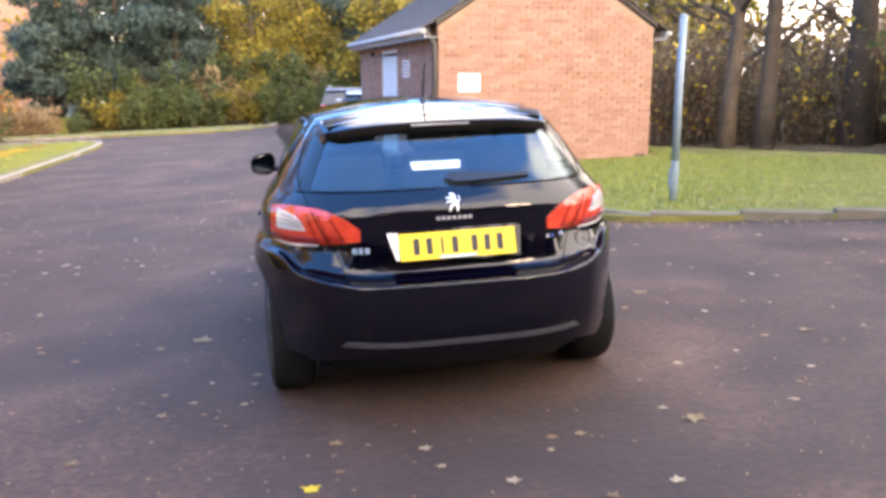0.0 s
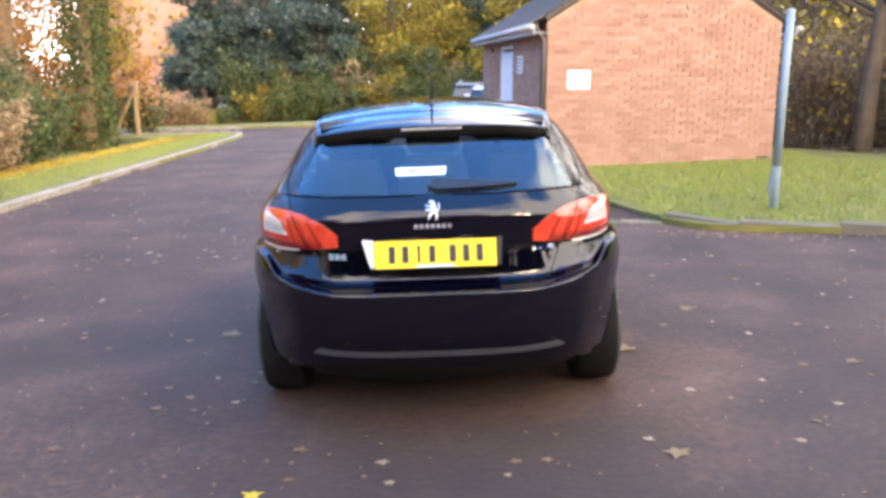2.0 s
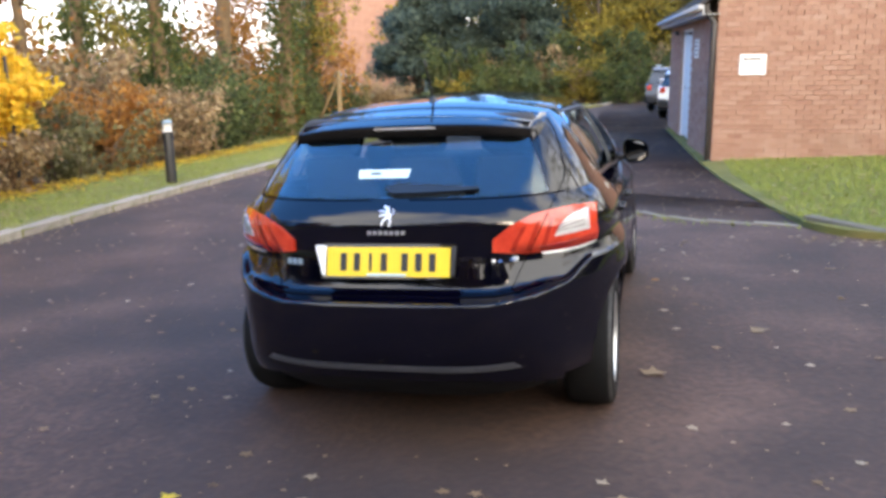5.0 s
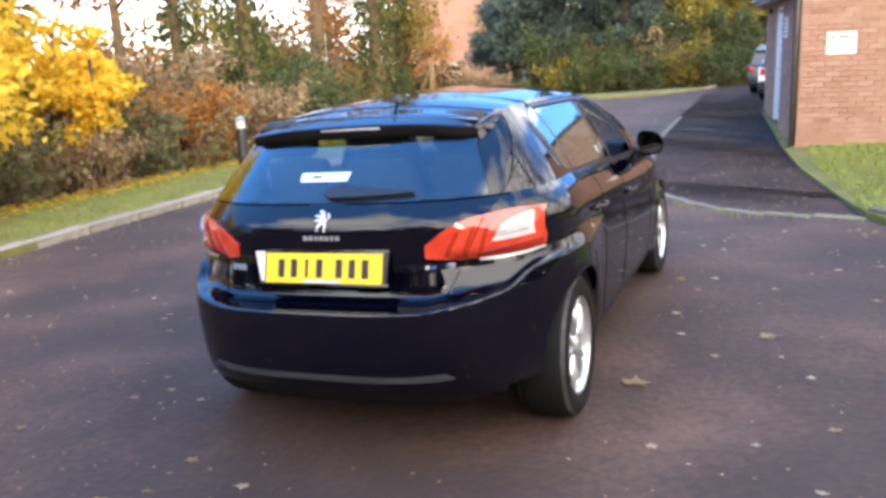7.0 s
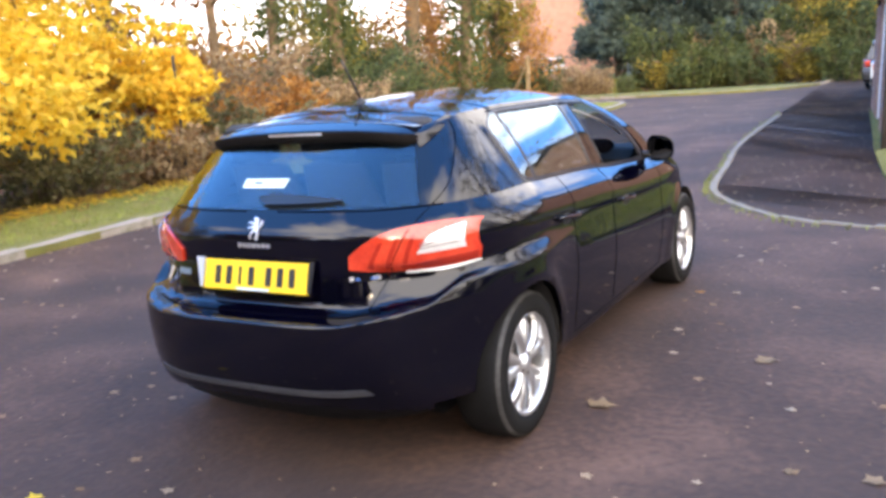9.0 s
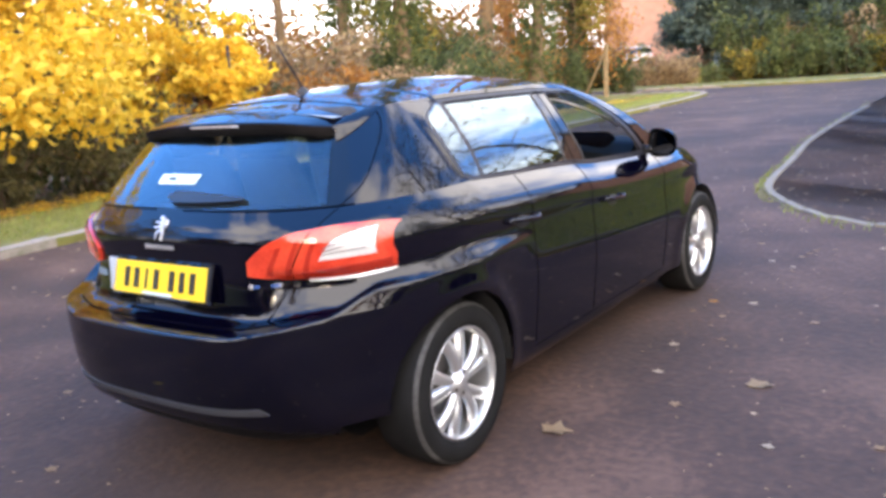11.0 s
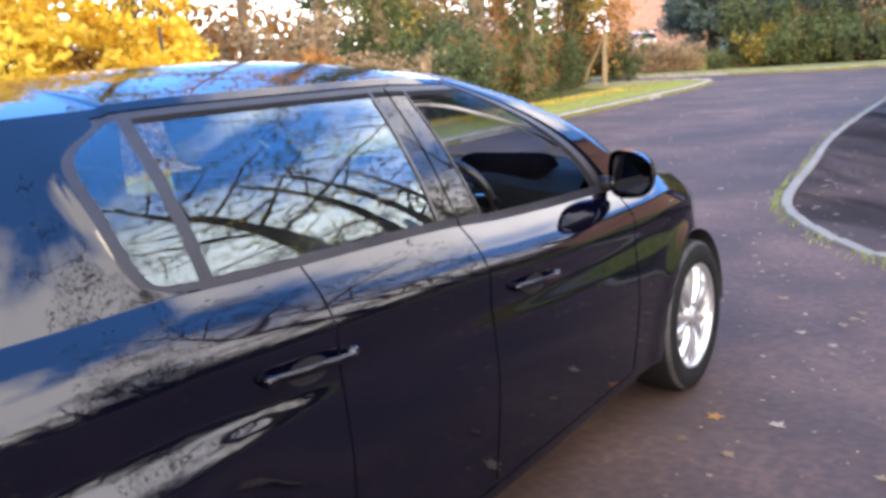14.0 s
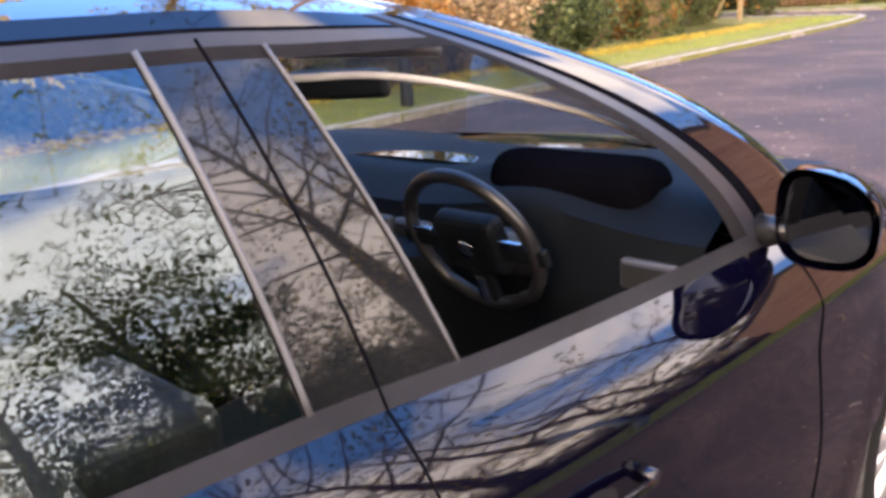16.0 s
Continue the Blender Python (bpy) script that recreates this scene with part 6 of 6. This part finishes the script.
for k, (x, y, h, r, n, iv, mt) in enumerate([(-10.7, 14.8, 13, 0.20, 1500, 5200, L_ORANGE), (-14.3, 16.7, 14, 0.18, 1300, 3000, L_ORANGE), (-9.75, 19.9, 13, 0.20, 1500, 4600, L_OLIVE), (-13.7, 23.15, 14, 0.33, 1800, 0, L_ORANGE),
                                               (-14.2, 10.5, 12, 0.22, 1600, 1000, L_OLIVE), (-17.5, 31.0, 11, 0.2, 3600, 0, L_ORANGE)]):
    make_tree("roadside_tree", x, y, h, r, 2.6, mt, n, 0.17, 40 + k, "tall ivy-clad tree with thin russet leaves" if iv else "tall bare-trunked tree with thin russet leaves", group="trees behind the hedge", low=0.3, bark=M_BARK_LIT, ivy=iv, ivy_r=0.75 if iv > 4000 else 0.5, limbs=10)

for k, (x, y, h, n, mt) in enumerate([(-11.9, 26.6, 9.5, 2600, L_OLIVE), (-13.2, 29.8, 8.0, 1800, L_ORANGE), (-12.5, 27.8, 5.0, 1500, L_ORANGE)]):
    make_tree("roadside_tree", x, y, h, 0.15, 1.7, mt, n, 0.15, 60 + k, "slender ivy-clad tree with thin russet leaves", group="trees behind the hedge", low=0.2, bark=M_BARK_LIT, ivy=1300, limbs=12)
post = thing("fence_post", None, "thin dark metal post standing in the hedge", "post", m=pose(-8.7, 7.3, G(-8.7, 7.3)))
part("shaft", lathe_mesh("shaft", [(0.028, -0.1), (0.028, 2.12), (0.024, 2.14)], M_BLACK, 12, "z"), post)
part("cap", lathe_mesh("cap", [(0.034, 2.12), (0.034, 2.15), (0.02, 2.17), (0.0, 2.175)], M_BLACK, 12, "z"), post)

# ---- dark evergreens and yellowing trees across the end of the drive ----
for k, (x, y, h, r) in enumerate([(-12.5, 43.2, 7.5, 2.2), (-9.6, 44.0, 9.0, 2.6), (-6.6, 43.5, 9, 2.6), (4.6, 47, 9, 3.4), (8.5, 44, 8.5, 3.2), (-1.5, 56, 11, 3.0)]):
    make_tree("evergreen_tree", x, y, h, 0.22, r, L_CONIFER, 21000, 0.20, 60 + k, "dark blue-green evergreen at the end of the drive", group="evergreens at the end of the drive", low=0.07, limbs=20, clump=0.40)
for k, (x, y, h, r) in enumerate([(-2.6, 44.5, 9, 2.6), (0.2, 46.0, 9, 2.8), (2.2, 50.5, 9, 2.6), (4.0, 40.5, 7, 2.3), (6.6, 36, 7, 2.2)]):
    make_tree("autumn_tree", x, y, h, 0.16, r, L_OLIVE, 6500, 0.22, 75 + k, "yellow-green autumn tree at the end of the drive", group="autumn trees at the end of the drive", low=0.1, limbs=16)
for k, x in enumerate([-20, -17, -8.6, -7.2, -5.0, -2.8, -0.6, 2.2, 4.8]):
    mt = (L_IVY, L_GREEN, L_OLIVE)[k % 3]
    make_shrub("border_shrub", x, 38.6 + (k % 3) * 0.7, 1.5, 2.0 + 0.3 * (k % 2), mt, 2600, 0.17, 180 + k, ("deep green", "dark green", "yellowing")[k % 3] + " shrub under the far trees", "shrubs under the far trees")

# ---- thicket and trunks beside and behind the lawn ----
THICK = "shrubs of the thicket behind the lawn"
for k in range(16):
    t = k / 15
    x = 7.7 + 9.5 * t + rngp.uniform(-0.3, 0.3)
    y = 14.4 - 6.2 * t ** 0.8 + rngp.uniform(-0.3, 0.3) + (0.9 if k % 2 else 0)
    make_shrub("thicket_shrub", x, y, 1.4, rngp.uniform(1.9, 2.9), L_BROWN, 1700, 0.10, 220 + k, "brown tangled shrub in the thicket behind the lawn", THICK, stems=20, sparse=True)
for k in range(9):
    make_shrub("thicket_shrub", 8.6 + 1.35 * k, 16.5 - 0.85 * k, 1.9, rngp.uniform(2.5, 3.1), L_BROWN, 2000, 0.14, 250 + k, "brown tangled shrub in the thicket behind the lawn", THICK, stems=24, sparse=True)
for k, (x, y, h, r, n, mt) in enumerate([(7.6, 10.9, 11, 0.15, 350, L_YELLOW), (8.2, 10.8, 12, 0.17, 350, L_YELLOW), (11.2, 12.4, 11, 0.15, 1100, L_YELLOW), (14.6, 8.6, 8, 0.16, 500, L_YELLOW), (12.6, 6.6, 11.5, 0.2, 7500, L_IVY),
                                               (7.7, 17.0, 12, 0.18, 1500, L_OLIVE), (10.5, 16.5, 13, 0.2, 900, L_OLIVE), (16.5, 5.5, 12, 0.24, 300, L_YELLOW), (17.5, 0.5, 12, 0.26, 200, L_YELLOW)]):
    make_tree("woodland_tree", x, y, h, r, 3.0, mt, n, 0.13, 270 + k, "thin bare woodland tree with a few yellow leaves", group="trees of the thicket", low=0.12, limbs=14)

make_tree("oak_tree", 10.3, 11.2, 19, 0.27, 7.5, L_GREEN, 3200, 0.16, 291, "large oak with few leaves behind the lawn", low=0.36, limbs=24, clump=0.20)
make_tree("holly_tree", 13.2, 7.6, 9.6, 0.16, 3.4, L_IVY, 4200, 0.16, 292, "dark green holly behind the lawn", low=0.42, limbs=12, clump=0.34)

for k in range(7):
    make_shrub("laurel_shrub", 10.6 + 1.5 * k + 0.4 * (k % 2), 8.4 - 1.55 * k, 1.7, 3.4 + 0.5 * (k % 3), L_GREEN, 4200, 0.15, 730 + k, "tall dark evergreen laurel beside the lawn", "laurels beside the lawn", stems=18)
for k, (x, y) in enumerate([(7.4, 13.4), (9.2, 12.2), (10.8, 11.0), (12.2, 10.2), (13.6, 9.2)]):
    make_shrub("sapling", x, y, 1.3, 2.6, L_YELLOW, 60, 0.12, 700 + k, "thin sapling with scattered yellow leaves before the thicket", "saplings before the thicket", stems=7, category="sapling")

# ---- woodland that fills the distance ----
WOOD = "trees of the far wood"
wood = [L_OLIVE, L_GREEN, L_ORANGE, L_CONIFER, L_OLIVE, L_YELLOW]
for k in range(4, 17):
    x, y = -34 + 4.2 * k + rngp.uniform(-1, 1), 58 + 7 * (k % 3) + rngp.uniform(-1, 1)
    make_tree("wood_tree", x, y, rngp.uniform(9, 11.5), 0.26, 4.6, wood[k % 5], 5200, 0.40, 500 + k, ("yellowing", "dark green", "russet", "dark evergreen", "yellowing")[k % 5] + " tree in the far wood", group=WOOD, low=0.04, limbs=20, clump=0.46)
for k, (x, y, h, mt) in enumerate([(-15.2, 13.0, 3.6, 2), (-15.5, 19.5, 4.2, 0), (-14.8, 25.0, 4.2, 2), (-18.5, 25, 4.5, 0)]):
    make_tree("wood_tree", x, y, h, 0.13, 2.9, wood[mt], 3000, 0.18, 540 + k, "slender %s tree behind the hedge" % ("russet" if mt else "yellowing"), group="slender trees behind the hedge", low=0.12, limbs=15, clump=0.46, bark=M_BARK_LIT)
for k, (x, y, h, mt) in enumerate([(9.5, 19, 5, 0), (17, 14.5, 5.5, 0), (20.5, 12, 5.5, 2), (24, 10, 6, 1)]):
    make_tree("wood_tree", x, y, h, 0.16, 3.4, wood[mt], 3200, 0.20, 560 + k, ("yellowing", "dark green", "russet")[mt] + " tree behind the thicket", group="trees behind the thicket", low=0.05, limbs=18, clump=0.46)
for k in range(11):
    u = k / 14
    x, y = -21.5 - 2.0 * math.sin(3 * u) + 6.5 * u, 8 + 43 * u
    mt, lb = ((L_BROWN, "brown"), (L_ORANGE, "russet"), (L_OLIVE, "yellowing"))[k % 3]
    make_shrub("wood_shrub", x, y, 2.1, rngp.uniform(2.6, 3.3), mt, 2600, 0.20, 640 + k, lb + " shrub at the edge of the wood behind the hedge", "shrubs at the edge of the wood")
for k, (x, y, mt) in enumerate([(-16.4, 36.5, 2)]):
    make_tree("wood_tree", x, y, 6.0, 0.12, 2.2, wood[mt], 3200, 0.17, 660 + k, ("yellowing", "", "russet")[mt] + " slender tree before the brick house", group="slender trees behind the hedge", low=0.15, limbs=14, clump=0.46, bark=M_BARK_LIT)
for k in range(2, 15):
    x = -13.1 + 1.55 * k
    mt, lb = ((L_BROWN, "brown"), (L_GREEN, "dark green"), (L_IVY, "deep green"))[(k * 2) % 3]
    make_shrub("border_shrub", x, 41.2 + 0.8 * (k % 2), 1.5, 2.7 + 0.5 * (k % 3), mt, 2600, 0.19, 600 + k, lb + " shrub under the far trees", "shrubs under the far trees")

# ---- unseen tall hedge added to shade the drive from the south, and trees ----
for k in range(12):
    x = -12 + 4.0 * k
    y = -14.5 - 0.35 * x * (1 if x > 0 else 0.2) + rngp.uniform(-0.8, 0.8)
    # two of these added shrubs stay low to let sun reach the verge
    make_shrub("tall_hedge", x, y, 3.0, rngp.uniform(7.2, 8.6) * (0.5 if k in (1, 2) else 1.0), L_GREEN if k % 3 else L_BROWN, 7000, 0.36, 320 + k, "unseen tall dense hedge added to shade the drive", "tall hedge across the drive", stems=26, category="hedge")
for k, (x, y) in enumerate([(22, -4), (24, 5), (-15, -20), (-16, -8)]):
    make_tree("surrounding_tree", x, y, 11 + k % 3, 0.28, 3.6, L_OLIVE if k % 2 else L_ORANGE, 4200, 0.22, 300 + k, "large half-bare autumn tree across the drive", group="trees across the drive", low=0.18, limbs=15)

# ---- bushes where the drive bends ----
make_shrub("round_bush", -12.6, 32.3, 0.95, 2.0, L_GREEN, 3200, 0.12, 401, "rounded green bush beside the wooden post")
for k in range(5):
    make_shrub("low_hedge", -15.2 + 0.85 * k, 38.0 - 0.1 * k, 0.85, 1.5, L_BROWN, 1500, 0.13, 410 + k, "low brown beech hedge at the bend", "low hedge at the bend")
make_shrub("round_bush", -10.4, 37.0, 0.55, 0.95, L_GREEN, 1200, 0.10, 420, "small clipped dark green bush")

# ---- fallen leaves and grass ----
def fallen(name, spots, size, seed, label, mat=L_FALLEN):
    """Curled leaves lying flat on the ground, each with five lobes and a bent rib."""
    rng = random.Random(seed)
    v, f = [], []
    for x, y, z in spots:
        s = size * rng.uniform(0.5, 1.25)
        a = rng.uniform(0, 6.28)
        curl = rng.uniform(0.05, 0.35)
        b = len(v)
        v.append((x, y, z + 0.006))
        n = 10
        for k in range(n):
            t = a + 2 * math.pi * k / n
            r = s * (0.54 if k % 2 else 0.28) * (1.25 if k == 0 else 1) * rng.uniform(0.8, 1.1)
            v.append((x + r * math.cos(t), y + r * 0.85 * math.sin(t), z + 0.004 + curl * r * abs(math.sin(t - a)) * 0.8))
        for k in range(n):
            f.append((b, b + 1 + k, b + 1 + (k + 1) % n))
    return thing(name, mesh_from(name, v, f, mat), label, "leaves", kind="stuff")


rl = random.Random(5)
spots = []
while len(spots) < 1150:
    x, y = rl.uniform(-5.6, 9), rl.uniform(-6, 28)
    if x > 2.2 and y > 3.0:
        continue
    if abs(x) < 0.95 and -0.8 < y < 3.5:
        continue
    spots.append((x, y, G(x, y)))
for t in range(260):
    i = rl.randrange(8, len(RIGHT_KERB) - 2)
    x, y = RIGHT_KERB[i]
    x, y = x + rl.uniform(-0.4, 0.4), y - abs(rl.gauss(0, 0.12)) - 0.03
    spots.append((x, y, G(x, y)))
for t in range(420):
    i = rl.randrange(0, 60)
    x, y = LEFT_KERB[i]
    d = abs(rl.gauss(0, 0.22)) + 0.03
    x, y = x + d, y + rl.uniform(-0.5, 0.5)
    spots.append((x, y, G(x, y)))
for t in range(420):
    y = rl.uniform(5.2, 22)
    x = rl.uniform(0.15 - 0.05 * (y - 6), 1.9 - 0.03 * (y - 6))
    spots.append((x, y, G(x, y)))
for t in range(150):
    x, y = rl.uniform(-3.5, 2.2), rl.uniform(3.0, 9.0)
    if not (abs(x) < 0.95 and y < 3.5):
        spots.append((x, y, G(x, y)))
fallen("road_leaves", spots, 0.056, 3, "dry pale brown leaves scattered over the asphalt")
spots = []
while len(spots) < 2600:
    x, y = rl.uniform(-5.4, 4.5), rl.uniform(-4.5, 12)
    if not ((x > 2.2 and y > 3.0) or (abs(x) < 0.9 and -0.7 < y < 3.4)):
        spots.append((x, y, G(x, y)))
fallen("leaf_crumbs", spots, 0.017, 8, "small brown leaf crumbs and grit on the asphalt", L_BROWN)
for x, y, s, mt, lb in ((2.15, 0.02, 0.15, L_FALLEN, "large pale brown fallen leaf on the asphalt"), (1.04, 0.36, 0.17, L_FALLEN, "large pale brown fallen leaf on the asphalt"), (1.62, 1.16, 0.13, L_FALLEN, "large pale brown fallen leaf on the asphalt"),
                        (-0.72, -1.23, 0.085, L_YELLOW, "bright yellow fallen leaf on the asphalt"), (-1.32, 0.95, 0.14, L_FALLEN, "large pale brown fallen leaf on the asphalt"), (1.03, 2.36, 0.12, L_ORANGE, "russet fallen leaf beside the front wheel"), (0.95, -1.0, 0.12, L_BROWN, "brown fallen leaf on the asphalt")):
    fallen("fallen_leaf", [(0, 0, 0)], s, int(x * 100) + 400, lb, mt)
    ob = bpy.context.scene.collection.objects[-1]
    ob.location = (x, y, G(x, y))
    tagged(ob, category="leaf", group="large leaves on the asphalt", kind="thing")
spots = []
while len(spots) < 700:
    x, y = rl.uniform(2.3, 12), rl.uniform(3.2, 12.5)
    if y > 10.2 and x < 6 or y < 4.6 - 0.4 * (x - 2.3) or y > 15.5 - 0.85 * x and x > 6.5:
        continue
    spots.append((x, y, G(x, y) + 0.075))
for t in range(1500):
    y = rl.uniform(-6, 27)
    x = -8.35 - 0.03 * y + rl.gauss(0, 0.28)
    spots.append((x, y, G(x, y) + 0.10))
for t in range(700):
    u = rl.random()
    x, y = 6.8 + 5.5 * u + rl.gauss(0, 0.3), 12.2 - 5.0 * u ** 0.8 + rl.gauss(0, 0.35)
    spots.append((x, y, G(x, y) + 0.075))
fallen("lawn_leaves", spots, 0.075, 4, "fallen leaves lying in the grass and along the hedge foot", L_FALLEN)


spots = []
for t in range(3600):
    y = rl.uniform(-6, 27)
    x = -8.25 - 0.03 * y + abs(rl.gauss(0, 0.38)) - 0.25
    spots.append((x, y, G(x, y) + 0.10))
fallen("verge_leaves", spots, 0.085, 6, "russet leaves drifted along the hedge foot", L_ORANGE)
spots = []
for t in range(5200):
    y = rl.uniform(-6, 24)
    d = abs(rl.gauss(0, 0.34))
    x = -8.15 - 0.03 * y + d - 0.25
    spots.append((x, y, G(x, y) + 0.105 + max(0.0, 0.07 - 0.2 * d) * rl.random()))
fallen("verge_leaves", spots, 0.085, 7, "golden yellow leaves drifted along the hedge foot", L_YELLOW)


def grass(name, n, inside, lift, seed, label):
    rng = np.random.default_rng(seed)
    v, f = [], []
    k = 0
    while k < n:
        x, y = inside(rng)
        h = rng.uniform(0.025, 0.06)
        a, l = rng.uniform(0, 6.28), rng.normal(size=2) * 0.02
        w = 0.006
        z = G(x, y) + lift
        b = len(v)
        v += [(x - w * math.cos(a), y - w * math.sin(a), z), (x + w * math.cos(a), y + w * math.sin(a), z), (x + l[0], y + l[1], z + h)]
        f.append((b, b + 1, b + 2))
        k += 1
    return thing(name, mesh_from(name, v, f, M_BLADE), label, "grass", kind="stuff")


def in_lawn(rng):
    while True:
        x, y = rng.uniform(2.0, 11), rng.uniform(2.4, 12.3)
        edge = 4.25 - 0.38 * (x - 2.6) + 0.12
        if y > edge and not (x < 2.25 and y < 5.4) and not (y > 10.3 and x < 6.0) and not (y > 15.8 - 0.88 * x and x > 6.6) and x > 2.3 - 0.09 * (y - 5):
            return x, y


def in_verge(rng):
    y = rng.uniform(-5, 27.5)
    return -5.85 - 0.055 * y - 0.12 - rng.random() * 2.3, y


grass("lawn_grass", 52000, in_lawn, 0.050, 1, "short blades of mown lawn grass")
grass("verge_grass", 30000, in_verge, 0.083, 2, "short blades of verge grass")

def beside_edging(rng):
    i = int(rng.integers(0, 60))
    x, y = EDGE[i]
    return x - 0.01 - abs(rng.normal()) * 0.035, y + rng.uniform(-0.15, 0.15) - abs(rng.normal()) * 0.03


grass("edging_moss", 420, beside_edging, 0.0, 3, "moss and short grass growing along the edging stones")

# ---- bricks last ----
lay_bricks(gable_wall, B_W, gable_z, [], 300, 0.35, 1.75)
lay_bricks(side_wall, B_D, lambda x: B_EAVE, [(s0 - 0.01, s1 + 0.01, -1, DOOR_H), (0, 0.2, -1, 9)], 0, 0, 0)
